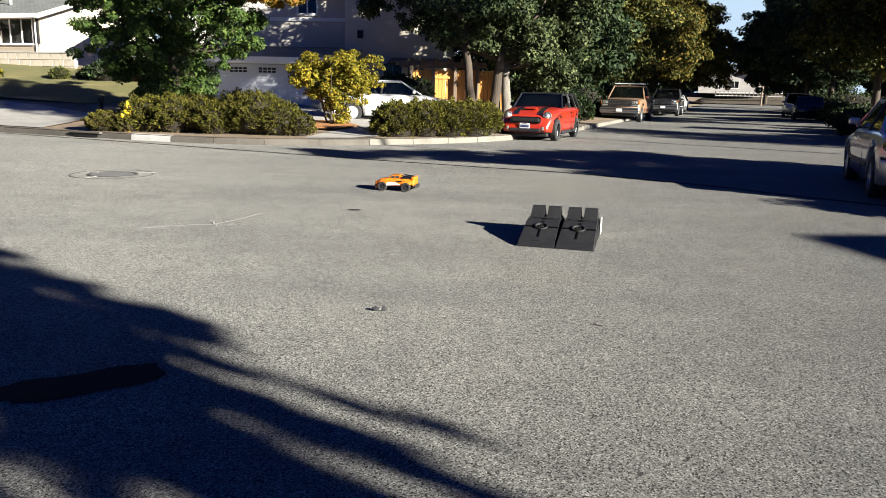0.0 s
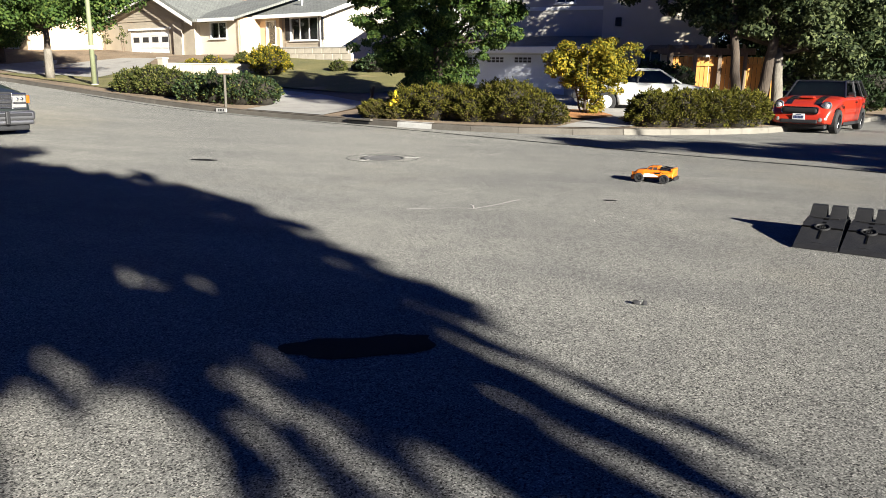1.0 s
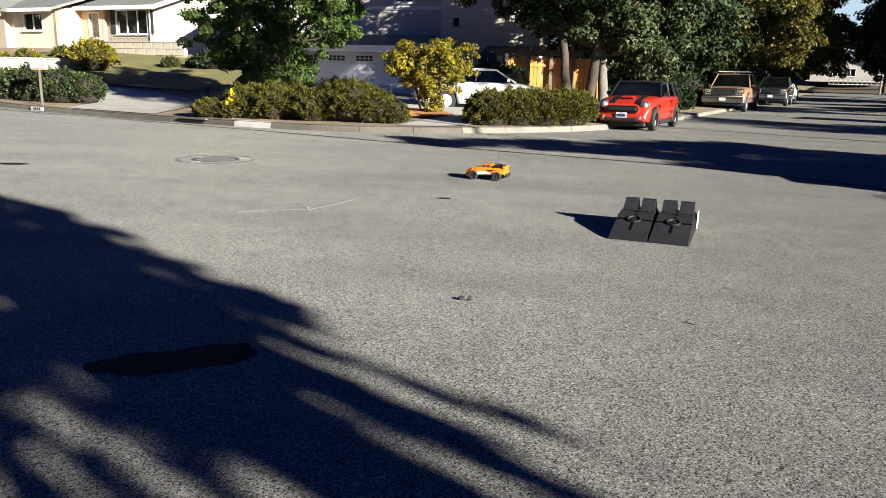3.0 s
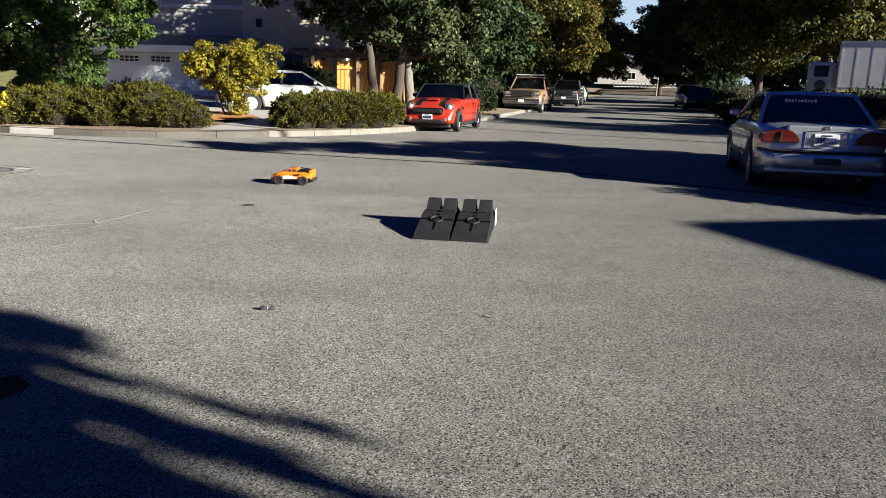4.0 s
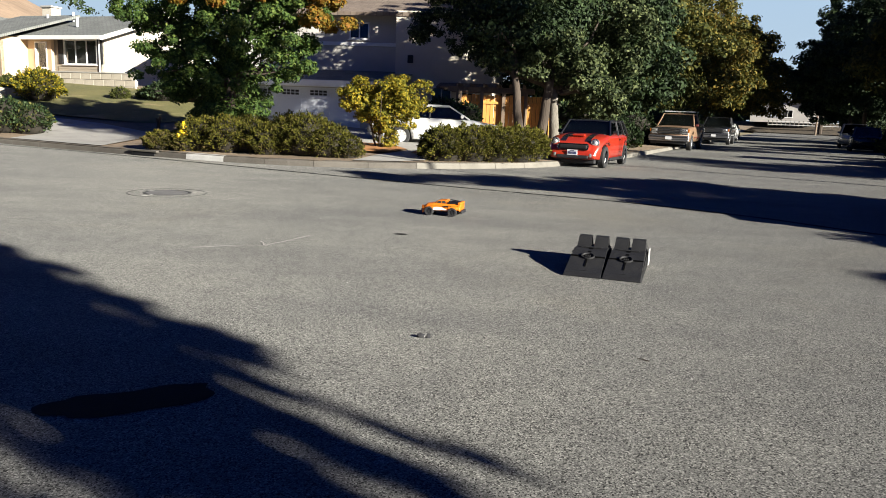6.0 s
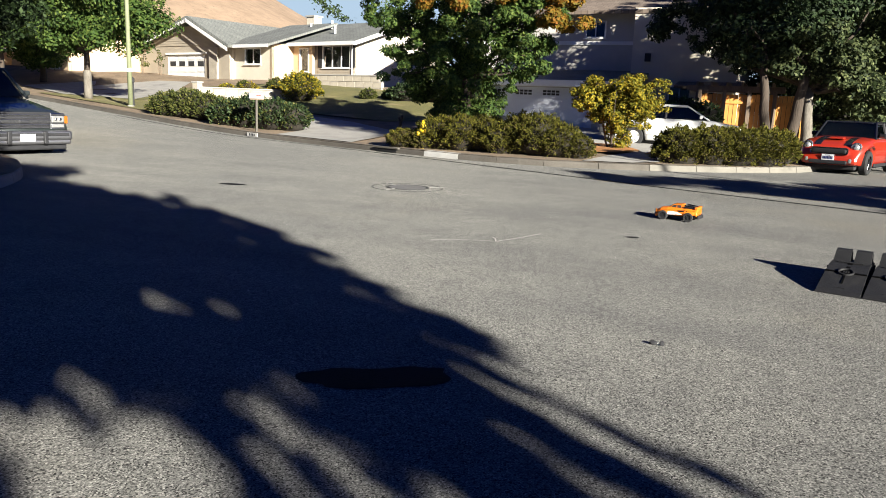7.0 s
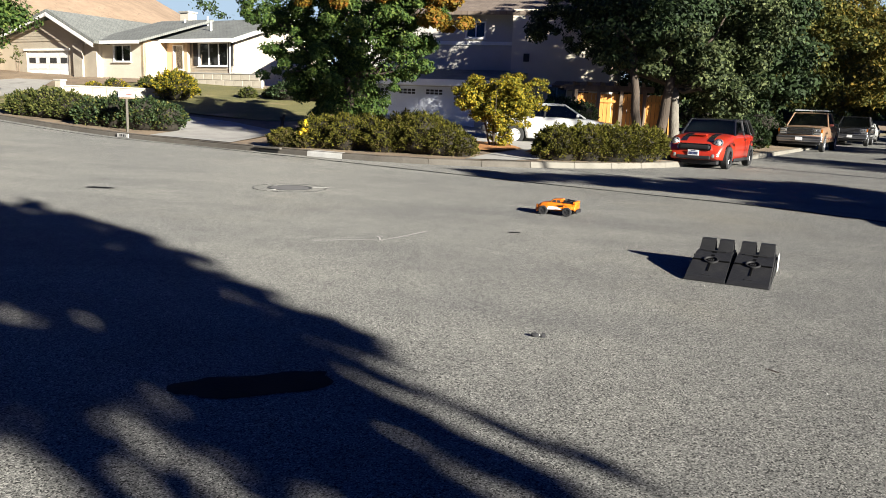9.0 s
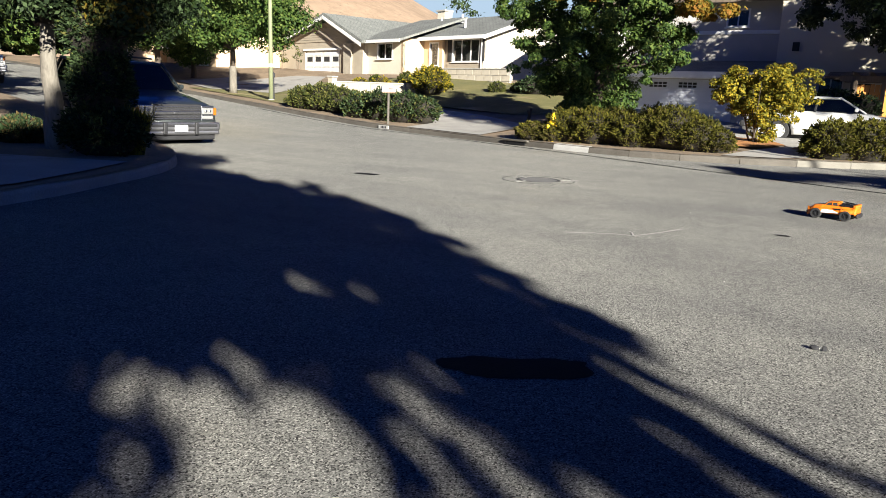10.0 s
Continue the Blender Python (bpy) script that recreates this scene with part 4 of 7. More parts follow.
# hedges and shrubs before the raised lawn
mound("clipped_hedge", (-21.0, 22.6, za(-21.0, 22.6)), [((-1.5, 0.1, 0.4), (0.9, 0.7, 0.6)), ((-0.5, 0.1, 0.45), (0.9, 0.75, 0.65)), ((0.5, 0, 0.4), (0.9, 0.75, 0.6))], LEAF_HEDGE, LEAF_HEDGE, "clipped variegated hedge along the roadside verge", "hedge", 0.06, 11000, 1.7)
mound("clipped_hedge", (-17.0, 21.6, za(-17.0, 21.6)), [((-1.7, 0.2, 0.4), (0.85, 0.7, 0.6)), ((-0.7, 0.2, 0.45), (0.9, 0.75, 0.68)), ((0.3, 0.2, 0.42), (0.9, 0.75, 0.66)), ((1.0, 0.3, 0.36), (0.7, 0.6, 0.56))], LEAF_DARK, LEAF_HEDGE, "dark clipped hedge behind the mailbox", "hedge", 0.06, 13000, 1.7)
mound("round_bush", (-21.4, 30.0, za(-21.4, 30.0)), [((0, 0, 0.55), (0.95, 0.9, 0.75))], LEAF_YELLOW, LEAF_HEDGE, "round yellow-green bush on the lawn bank", "shrub", 0.07, 6000, 1.6)
for x, y, s in ((-18.6, 31.6, 0.4), (-17.6, 31.9, 0.36), (-25.5, 33.4, 0.45), (-27.2, 32.8, 0.35)):
    mound("small_shrub", (x, y, za(x, y)), [((0, 0, 0.3 * s), (s, s, 0.9 * s))], LEAF_HEDGE, LEAF_HEDGE, "small spiky garden shrub by the terrace wall", "shrub", 0.05, 1500, 2.6)
for x, y, s in ((-25.6, 29.6, 0.42), (-24.5, 30.0, 0.5), (-23.4, 30.6, 0.4)):
    mound("small_shrub", (x, y, 1.55), [((0, 0, 0.2 * s), (s, s, 0.8 * s))], LEAF_YELLOW, LEAF_JUNIPER_BROWN, "small flowering garden shrub behind the low wall", "shrub", 0.05, 1500, 2.0)
mound("dark_hedge", (-15.2, 31.4, za(-15.2, 31.4)), [((-1.2, 0, 0.3), (0.9, 0.6, 0.5)), ((0, 0, 0.35), (0.9, 0.6, 0.55)), ((1.2, -0.2, 0.4), (0.9, 0.7, 0.6)), ((2.4, -0.5, 0.45), (0.9, 0.7, 0.7))], LEAF_DARK, LEAF_DARK, "low dark hedge at the top of the lawn", "hedge", 0.07, 8000, 1.7)

# right side: hedge by the saloon, cypress screen, shrubs under the trees
mound("dark_hedge", (9.0, 11.0, zc(9.0, 11.0)), [((-0.55, -0.9, 0.6), (0.75, 0.8, 0.72)), ((0.0, 0.1, 0.65), (0.8, 0.85, 0.75)), ((0.6, 1.1, 0.62), (0.8, 0.85, 0.72)), ((-1.0, -1.9, 0.55), (0.7, 0.8, 0.66)), ((-1.3, -2.9, 0.5), (0.6, 0.7, 0.62))], LEAF_DARK, LEAF_DARK, "dark clipped hedge in deep shade beside the saloon", "hedge", 0.06, 14000, 1.8)
for k in range(7):
    x, y = 16.2 + 0.75 * k, 22.2 - 0.62 * k
    mound("cypress", (x, y, zc(x, y)), [((0, 0, 1.0), (0.72, 0.72, 1.5)), ((0, 0, 2.15), (0.6, 0.6, 1.1 + 0.06 * math.sin(k * 2.1))), ((0.35, -0.28, 2.1), (0.5, 0.5, 1.1))], LEAF_DARK, LEAF_DARK, "narrow dark cypress in a tall screen", "tree", 0.06, 4200, 2.6, up=1.5, group="cypress screen")
for x, y, s in ((15.4, 26.4, 1.1), (16.6, 25.4, 1.2), (14.6, 27.6, 1.0), (12.2, 23.8, 0.6), (13.0, 26.6, 0.7), (14.6, 30.6, 0.8), (16.0, 34.5, 0.8), (17.6, 37.2, 0.9), (15.4, 32.6, 0.6), (19.8, 44.5, 0.9), (21.5, 49.0, 0.9), (24.6, 54.0, 1.5), (26.6, 60.0, 1.6), (29.0, 67.0, 1.7), (32.0, 75.0, 1.8), (35.5, 85.0, 1.9), (24.5, 47.0, 1.5), (39.0, 96.0, 2.0)):
    mound("roadside_shrub", (x, y, zc(x, y)), [((0, 0, 0.35 * s), (1.25 * s, 1.25 * s, 0.75 * s)), ((0.9 * s, 0.5 * s, 0.3 * s), (0.8 * s, 0.8 * s, 0.6 * s))], LEAF_DARK, LEAF_HEDGE, "low dark shrub in the shaded roadside bed", "shrub", 0.08, 3500, 1.8)

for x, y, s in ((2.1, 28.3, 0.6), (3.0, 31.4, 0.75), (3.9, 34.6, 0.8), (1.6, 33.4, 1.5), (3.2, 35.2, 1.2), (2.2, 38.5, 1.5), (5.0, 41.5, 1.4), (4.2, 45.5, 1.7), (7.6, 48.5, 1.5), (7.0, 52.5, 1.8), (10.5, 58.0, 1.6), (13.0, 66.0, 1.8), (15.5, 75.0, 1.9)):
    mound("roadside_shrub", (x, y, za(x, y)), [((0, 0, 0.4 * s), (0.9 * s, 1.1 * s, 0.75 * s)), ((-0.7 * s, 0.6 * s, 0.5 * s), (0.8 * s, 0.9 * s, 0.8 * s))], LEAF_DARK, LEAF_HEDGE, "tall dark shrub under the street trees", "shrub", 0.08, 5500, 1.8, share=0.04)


def far_woods():
    """A belt of trees all round the far end."""
    k = 26000
    a = np.radians(rng.uniform(38, 160, k))
    d = rng.uniform(168, 200, k)
    crest = 7.0 + 3.0 * np.sin(a * 37) + 2.0 * np.sin(a * 91 + 1)
    z = 0.5 + crest * rng.uniform(0, 1, k) ** 0.8
    up = np.where(a > 1.9, 8.0 * (a - 1.9), -0.6)
    tagged(leaf_mesh("far_woods", np.stack([d * np.cos(a), d * np.sin(a), z + up], 1), 0.9, LEAF_DARK, None, "belt of dark trees behind the far houses", long=1.4), "", "trees", "", "stuff")


far_woods()

# trees beyond the edges of the view that shade the crossing
def toward(a, n, h):
    """An offset given along the sun's shadows, across them, and in height."""
    return (-0.85 * a + 0.527 * n, 0.527 * a + 0.85 * n, h)


rng = np.random.default_rng(21)
random.seed(21)
SHADE = tree("shade_tree", (7.6, -5.2, zc(7.6, -5.2)), 4.5, 0.14, [(toward(*p), (q[0], q[0], q[1])) for p, q in [
    ((0, 2.4, 3.8), (0.4, 0.18)), ((0, 1.8, 3.9), (0.32, 0.15)), ((0, 1.25, 4.1), (0.42, 0.2)), ((0, 2.15, 3.55), (0.24, 0.1)), ((0, 2.55, 4.3), (0.5, 0.33)), ((0, 1.8, 4.4), (0.65, 0.38)), ((0.1, 2.58, 4.85), (0.58, 0.4)), ((0.1, 2.25, 5.4), (0.74, 0.4)), ((0.2, 1.5, 5.0), (0.9, 0.5)), ((0.2, 1.6, 5.9), (0.8, 0.4)),
    ((0, 0.12, 2.95), (0.32, 0.4)), ((0, 0.1, 3.3), (0.32, 0.3)), ((0, 0.05, 3.6), (0.34, 0.25)), ((0, 0.0, 4.0), (0.4, 0.28)), ((0, 0.12, 4.3), (0.42, 0.2)), ((0, -0.36, 3.0), (0.42, 0.45)), ((0, -0.36, 3.4), (0.42, 0.4)), ((0, -0.5, 3.75), (0.5, 0.4)), ((0, -1.0, 3.1), (0.6, 0.5)), ((0, -0.6, 3.35), (0.5, 0.4)), ((0, -0.6, 3.95), (0.6, 0.4)), ((0, -1.5, 3.4), (0.9, 0.6)), ((0, -2.9, 3.6), (1.3, 0.8)), ((0, -4.3, 3.8), (1.4, 0.9)),
    ((0, 0.75, 4.5), (0.8, 0.35)), ((0, 0.3, 4.95), (1.2, 0.45)), ((0.1, -1.4, 4.7), (1.4, 0.6)), ((0.2, 0.5, 5.3), (1.5, 0.5)), ((0.2, -1.6, 5.4), (1.6, 0.6)),
    ((0.2, 0.3, 6.0), (1.8, 0.7)), ((0, -1.6, 6.4), (2.2, 0.9)), ((0, -0.2, 7.0), (2.3, 0.9)), ((0, 0.62, 8.1), (0.55, 0.7)), ((0, 0.62, 9.0), (0.52, 0.7)), ((0, 0.62, 9.9), (0.5, 0.7))]], LEAF_DARK, "roadside tree with drooping feathery foliage", 0.08, 26, 100, 0.18, droop=0.7, lean=toward(0, -1.0, 0)[:2], limbs=1, every=2, tufted=False)
twigs = []
for k in range(34):
    n0, h0, s = random.uniform(1.2, 2.75), random.uniform(3.4, 4.1), random.uniform(0.12, 0.6)
    lean_n = random.uniform(-0.35, 0.6)
    for q in range(7):
        twigs.append((toward(random.uniform(-0.1, 0.1), n0 + lean_n * s * q / 6, h0 - s * q / 6), (0.05, 0.05, 0.05)))
for k in range(20):
    n0, h0, s = random.uniform(1.9, 2.75), random.uniform(3.15, 3.6), random.uniform(0.25, 0.6)
    lean_n = random.uniform(-0.2, 0.4)
    for q in range(7):
        twigs.append((toward(random.uniform(-0.1, 0.1), n0 + lean_n * s * q / 6, h0 - s * q / 6), (0.04, 0.04, 0.05)))
leaf_mesh("drooping_twigs", clumps(twigs, 1, 2, 0.05, 0.2, tufted=False), 0.06, LEAF_DARK, SHADE, "thin drooping sprays", droop=1.2)
fringe = []
for k in range(80):
    h0 = random.uniform(3.7, 6.2)
    n0 = random.uniform(2.3, 3.38 - 0.3 * abs(h0 - 4.6))
    s = random.uniform(0.08, 0.24)
    for q in range(9):
        fringe.append((toward(random.uniform(-0.15, 0.15), n0 + 0.1 * s * q / 8, h0 - s * q / 8), (0.05, 0.05, 0.07)))
leaf_mesh("fringe_sprays", clumps(fringe, 1, 2, 0.05, 0.2, tufted=False), 0.065, LEAF_DARK, SHADE, "long feathery sprays along the crown's edge", droop=1.2)
hang = []
for k in range(16):
    n0, h0, s = random.uniform(-0.2, 1.35), random.uniform(3.85, 4.15), random.uniform(0.08, 0.3)
    for q in range(5):
        hang.append((toward(random.uniform(-0.1, 0.1), n0 + 0.1 * q / 4, h0 - s * q / 4), (0.05, 0.05, 0.05)))
leaf_mesh("drooping_twigs", clumps(hang, 1, 3, 0.05, 0.2, tufted=False), 0.06, LEAF_DARK, SHADE, "thin drooping sprays", droop=1.2)

band = [(toward(0.2, -2.4, 10.3), (1.1, 1.1, 1.4)), (toward(0.2, -2.9, 8.8), (0.6, 0.6, 0.8))]
for n in (-2.55, -1.55, -0.55, 0.45, 1.4):
    crest = 5.75 - 0.27 * (n + 3) - 0.75
    h = 1.5
    while h < crest:
        band.append((toward(random.uniform(-0.1, 0.1), n + random.uniform(-0.1, 0.1), h), (0.7, 0.7, 0.55)))
        h += 0.8
    band.append((toward(0, n, crest), (0.7, 0.7, 0.5)))
for h in (1.4, 1.75, 2.1, 2.45, 2.8, 3.15):
    band.append((toward(0, -3.3, h), (0.32, 0.32, 0.3)))
    band.append((toward(0.5, -3.15, h), (0.32, 0.32, 0.3)))
for k in range(14):
    band.append((toward(0, random.uniform(-4.3, -3.3), random.uniform(5.0, 5.7)), (0.12, 0.12, 0.06)))
tree("shade_tree", (13.97, 9.6, zc(13.97, 9.6)), 1.8, 0.25, band, LEAF_DARK, "roadside tree with drooping feathery foliage", 0.1, 16, 60, 0.2, droop=0.4, limbs=1, every=3, tufted=False)

# Added out of view, only to throw shade on the corner garage door.
tree("garage_shade_tree", (17.4, 14.6, zc(17.4, 14.6)), 4.0, 0.13, [(toward(0, -0.2, 9.4), (1.9, 1.9, 1.6)), (toward(0, 0.2, 11.4), (1.9, 1.9, 1.6)), (toward(0.4, -0.8, 12.8), (1.5, 1.5, 1.0))], LEAF_DARK, "unseen tall tree added to shade the corner garage", 0.12, 7, 60, 0.36, limbs=1)

# Added blocker outside the view; keeps the sun off the cypresses.
street_tree(24.0, 17.3, 2.8, 7.5, LEAF_DARK, 1.0, "unseen dark tree added to shade the cypress screen", zf=zc)

# far trees
for x, y, r, h in ((43.2, 63.5, 4.2, 14.5), (66, 68, 6, 12.5), (40, 72, 4, 11), (82, 62, 7, 14)):
    street_tree(x, y, r, h, LEAF_OLIVE, 3.0, "tall grey-green eucalyptus beyond the roofs", 0.35, zf=zc)
for x, y, r, h in ((24, 166, 6, 9), (62, 160, 8, 12), (76, 150, 8, 12), (90, 142, 8, 11), (14, 150, 8, 12), (50, 200, 8, 13)):
    street_tree(x, y, r, h, LEAF_DARK, 1.5, "distant tree at the end of the street", 0.4, zf=lambda a, b: 1.5)


def conifer(x, y, z, h, r):
    root = thing("conifer", pose(x, y, z), "tall thin conifer rising over the street trees", "tree")
    part("trunk", limb(bmesh.new(), [(0, 0, 0), (0, 0, h * 0.5), (0, 0, h)], 0.3, 0.03), BARK, root)
    k = 2600
    t = rng.uniform(0.15, 1, k) ** 0.8
    a = rng.uniform(0, 2 * math.pi, k)
    rr = r * (1 - t) ** 0.8 * rng.uniform(0.2, 1, k) * (0.6 + 0.4 * np.sin(t * 60))
    leaf_mesh("crown", np.stack([rr * np.cos(a), rr * np.sin(a), t * h - rr * 0.25], 1), 0.32, LEAF_DARK, root, long=2.2, droop=0.5)


conifer(36.0, 105.0, 0.5, 20.0, 3.2)


# ---- houses ----
def house_frame(o, a):
    """Local axes: x along the front (to its left seen from the street is +), y back from the street, z up from o."""
    ax = Vector((a[0], a[1], 0)).normalized()
    by = Vector((ax.y, -ax.x, 0))
    if by.y < 0:
        by = -by
    m = Matrix.Identity(4)
    m.col[0][:3], m.col[1][:3], m.col[2][:3], m.col[3][:3] = ax, by, (0, 0, 1), o
    return m


def wall_panel(name, x0, x1, z0, z1, y, holes, mat, parent, thick=0.18, label=""):
    """A wall along x at depth y, with real openings (x0, x1, z0, z1)."""
    xs = sorted({x0, x1, *[v for h in holes for v in h[:2]]})
    zs = sorted({z0, z1, *[v for h in holes for v in h[2:]]})
    bm = bmesh.new()
    for xa, xb in zip(xs, xs[1:]):
        for za_, zb_ in zip(zs, zs[1:]):
            cx, cz = (xa + xb) / 2, (za_ + zb_) / 2
            if any(h[0] < cx < h[1] and h[2] < cz < h[3] for h in holes):
                continue
            box((cx, y + thick / 2, cz), (xb - xa, thick, zb_ - za_), 0, None, bm)
    bmesh.ops.remove_doubles(bm, verts=bm.verts, dist=1e-4)
    seen, dead = {}, []
    for f in bm.faces:
        key = tuple(round(v, 3) for v in f.calc_center_median())
        if key in seen:
            dead += [f, seen[key]]
        seen[key] = f
    bmesh.ops.delete(bm, geom=list(set(dead)), context="FACES")
    return part(name, bm, mat, parent, label)


def window(x0, x1, z0, z1, y, parent, panes=2, shutters=False, frame_mat=None, grid=0):
    w, h = x1 - x0, z1 - z0
    fm = frame_mat or WHITE_PAINT
    win = part("window", box(((x0 + x1) / 2, y + 0.3, (z0 + z1) / 2), (w + 0.1, 0.02, h + 0.1)), DARK_ROOM, parent, "dim room behind the glass")
    bm = bmesh.new()
    for cx, cz, sx, sz in ((x0, (z0 + z1) / 2, 0.07, h + 0.07), (x1, (z0 + z1) / 2, 0.07, h + 0.07), ((x0 + x1) / 2, z0, w, 0.07), ((x0 + x1) / 2, z1, w, 0.07)):
        box((cx, y + 0.02, cz), (sx, 0.11, sz), 0.008, None, bm)
    for i in range(1, panes):
        box((x0 + w * i / panes, y + 0.04, (z0 + z1) / 2), (0.05, 0.06, h), 0.005, None, bm)
    for i in range(1, grid + 1):
        box(((x0 + x1) / 2, y + 0.045, z0 + h * i / (grid + 1)), (w, 0.03, 0.03), 0, None, bm)
    part("window_frame", bm, fm, win)
    part("window_sill", box(((x0 + x1) / 2, y - 0.03, z0 - 0.06), (w + 0.16, 0.16, 0.05), 0.01), fm, win)
    for i in range(panes):
        pane = part("pane", box((x0 + w * (i + 0.5) / panes, y + 0.06, (z0 + z1) / 2), (w / panes - 0.06, 0.01, h - 0.06)), GLASS_HOUSE, win)
        pane.visible_shadow = False
    if shutters:
        for cx in (x0 - 0.26, x1 + 0.26):
            bm = box((cx, y - 0.02, (z0 + z1) / 2), (0.36, 0.03, h), 0.006)
            for k in range(12):
                box((cx, y - 0.045, z0 + h * (k + 0.5) / 12), (0.28, 0.02, h / 16), 0, None, bm)
            part("shutter", bm, CABIN, parent, "dark louvred shutter")
    return win


def garage_door(x0, x1, z0, z1, y, parent, mat, rows=4, cols=4, arched=True, plain=False):
    door = part("garage_door", box(((x0 + x1) / 2, y + 0.1, (z0 + z1) / 2), (x1 - x0, 0.03, z1 - z0)), mat, parent)
    ph, pw = (z1 - z0) / rows, (x1 - x0) / cols
    for r in range(rows):
        part("section", box(((x0 + x1) / 2, y + 0.075, z0 + ph * (r + 0.5)), (x1 - x0, 0.03, ph - 0.018), 0.004), mat, door)
        for c in range(cols):
            cx, cz = x0 + pw * (c + 0.5), z0 + ph * (r + 0.5)
            if plain and r == rows - 2:
                part("door_window", box((cx, y + 0.055, cz), (pw * 0.62, 0.016, ph * 0.85), 0.004), CABIN, door, "small dark door window")
            elif r == rows - 1 and arched and not plain:
                bm = box((cx, y + 0.055, cz), (pw * 0.62, 0.016, ph * 0.5), 0.004)
                part("door_window", bm, CABIN, door, "small dark door window")
                bm = bmesh.new()
                for k in range(5):
                    box((cx - pw * 0.31 + pw * 0.62 * k / 4, y + 0.042, cz), (0.03, 0.014, ph * 0.54), 0, None, bm)
                for s in (-1, 0, 1):
                    box((cx, y + 0.041, cz + s * ph * 0.26), (pw * 0.66, 0.012, 0.03), 0, None, bm)
                part("glazing_bar", bm, mat, door)
            else:
                part("panel", box((cx, y + 0.055, cz), (pw * 0.78, 0.014, ph * 0.62), 0.005), mat, door)
    return door


def west_house():
    m = house_frame((-24.0, 38.9, 2.05), (-0.97, 0.24))
    h = thing("ranch_house", m, "cream stucco ranch house with grey roofs and white garage door", "house")
    # east wing with the picture window, and the recessed entry
    wall_panel("wall", 0, 5.2, 0, 2.8, 0.0, [(0.35, 2.75, 1.25, 2.55)], SIDING, h, label="beige lap siding under cream stucco")
    for k in range(7):
        part("siding_board", box((1.6, -0.02, 0.1 + k * 0.16), (3.2, 0.03, 0.15), 0.004), SIDING, h)
    window(0.35, 2.75, 1.25, 2.55, 0.0, h, 3, True)
    wall_panel("wall", 3.4, 5.4, 0, 2.8, -0.3, [(3.75, 4.6, 1.0, 2.4)], STUCCO_TAN, h, 0.2, "tan stucco entry wall")
    window(3.75, 4.6, 1.0, 2.4, -0.3, h, 1)
    # end gable wall facing east
    bm = bmesh.new()
    pts = [(0, 0), (9, 0), (9, 2.8), (4.5, 4.25), (0, 2.8)]
    a = [bm.verts.new((0.0, y, z)) for y, z in pts]
    b = [bm.verts.new((0.2, y, z)) for y, z in pts]
    bm.faces.new(a)
    bm.faces.new(b[::-1])
    for i in range(5):
        j = (i + 1) % 5
        bm.faces.new((a[i], b[i], b[j], a[j]))
    part("gable_wall", bm, STUCCO_CREAM, h)
    # middle wing
    wall_panel("wall", 5.2, 9.0, 0, 2.6, -2.0, [(6.3, 7.9, 1.35, 2.3)], STUCCO_CREAM, h)
    window(6.3, 7.9, 1.35, 2.3, -2.0, h, 2)
    part("side_wall", box((5.3, -1.0, 1.3), (0.2, 2.0, 2.6)), STUCCO_TAN, h)
    # garage wing
    wall_panel("wall", 9.0, 19.8, 0, 2.55, -2.4, [(11.75, 16.25, 0.0, 1.95)], SIDING, h)
    bm = prism([(9.0, 2.55), (19.8, 2.55), (12.75, 4.05)], -2.4, -2.22)
    part("gable_wall", bm, SIDING, h)
    for k in range(11):
        z = 2.62 + k * 0.16
        u = (z - 2.48) / 1.57
        xa, xb = 9.1 + 3.65 * u, 19.7 - 6.95 * u
        if xb - xa > 0.3:
            part("siding_board", box(((xa + xb) / 2, -2.43, z), (xb - xa, 0.03, 0.14)), SIDING, h)
    garage_door(11.75, 16.25, 0.0, 1.95, -2.4, h, WHITE_PAINT, 5, 4, plain=True)
    part("door_trim", box((14.0, -2.44, 2.03), (4.9, 0.06, 0.14), 0.01), WHITE_PAINT, h)
    part("side_wall", box((9.1, -1.3, 1.28), (0.2, 2.0, 2.55)), STUCCO_CREAM, h)
    part("pilaster", box((10.6, -2.5, 1.2), (0.9, 0.16, 2.4), 0.02), BLOCK, h, "stone-faced pier beside the garage")
    # roofs
    part("roof", slab([(-0.7, -0.7, 2.72), (10.5, -0.7, 2.72), (10.5, 4.5, 4.42), (-0.7, 4.5, 4.42)], 0.16), ROOF_GREY, h)
    part("roof", slab([(10.5, 9.7, 2.72), (-0.7, 9.7, 2.72), (-0.7, 4.5, 4.42), (10.5, 4.5, 4.42)], 0.16), ROOF_GREY, h)
    part("roof", slab([(4.7, -2.7, 2.5), (9.6, -2.7, 2.5), (9.6, 3.0, 4.3), (4.7, 3.0, 4.3)], 0.14), ROOF_GREY, h)
    part("roof", slab([(8.2, -3.1, 2.32), (12.75, -3.1, 4.25), (12.75, 9.0, 4.25), (8.2, 9.0, 2.32)], -0.16), ROOF_GREY, h)
    part("roof", slab([(20.4, 9.0, 2.32), (12.75, 9.0, 4.25), (12.75, -3.1, 4.25), (20.4, -3.1, 2.32)], -0.16), ROOF_GREY, h)
    part("fascia", box((4.9, -0.73, 2.62), (11.2, 0.05, 0.22), 0.01), WHITE_PAINT, h)
    part("fascia", box((7.1, -2.73, 2.4), (4.9, 0.05, 0.2), 0.01), WHITE_PAINT, h)
    for x0, x1 in ((8.2, 12.75), (20.4, 12.75)):
        part("barge_board", slab([(x0, -3.14, 2.30), (x1, -3.14, 4.23), (x1, -3.14, 4.01), (x0, -3.14, 2.08)], 0.05), WHITE_PAINT, h, "white barge board")
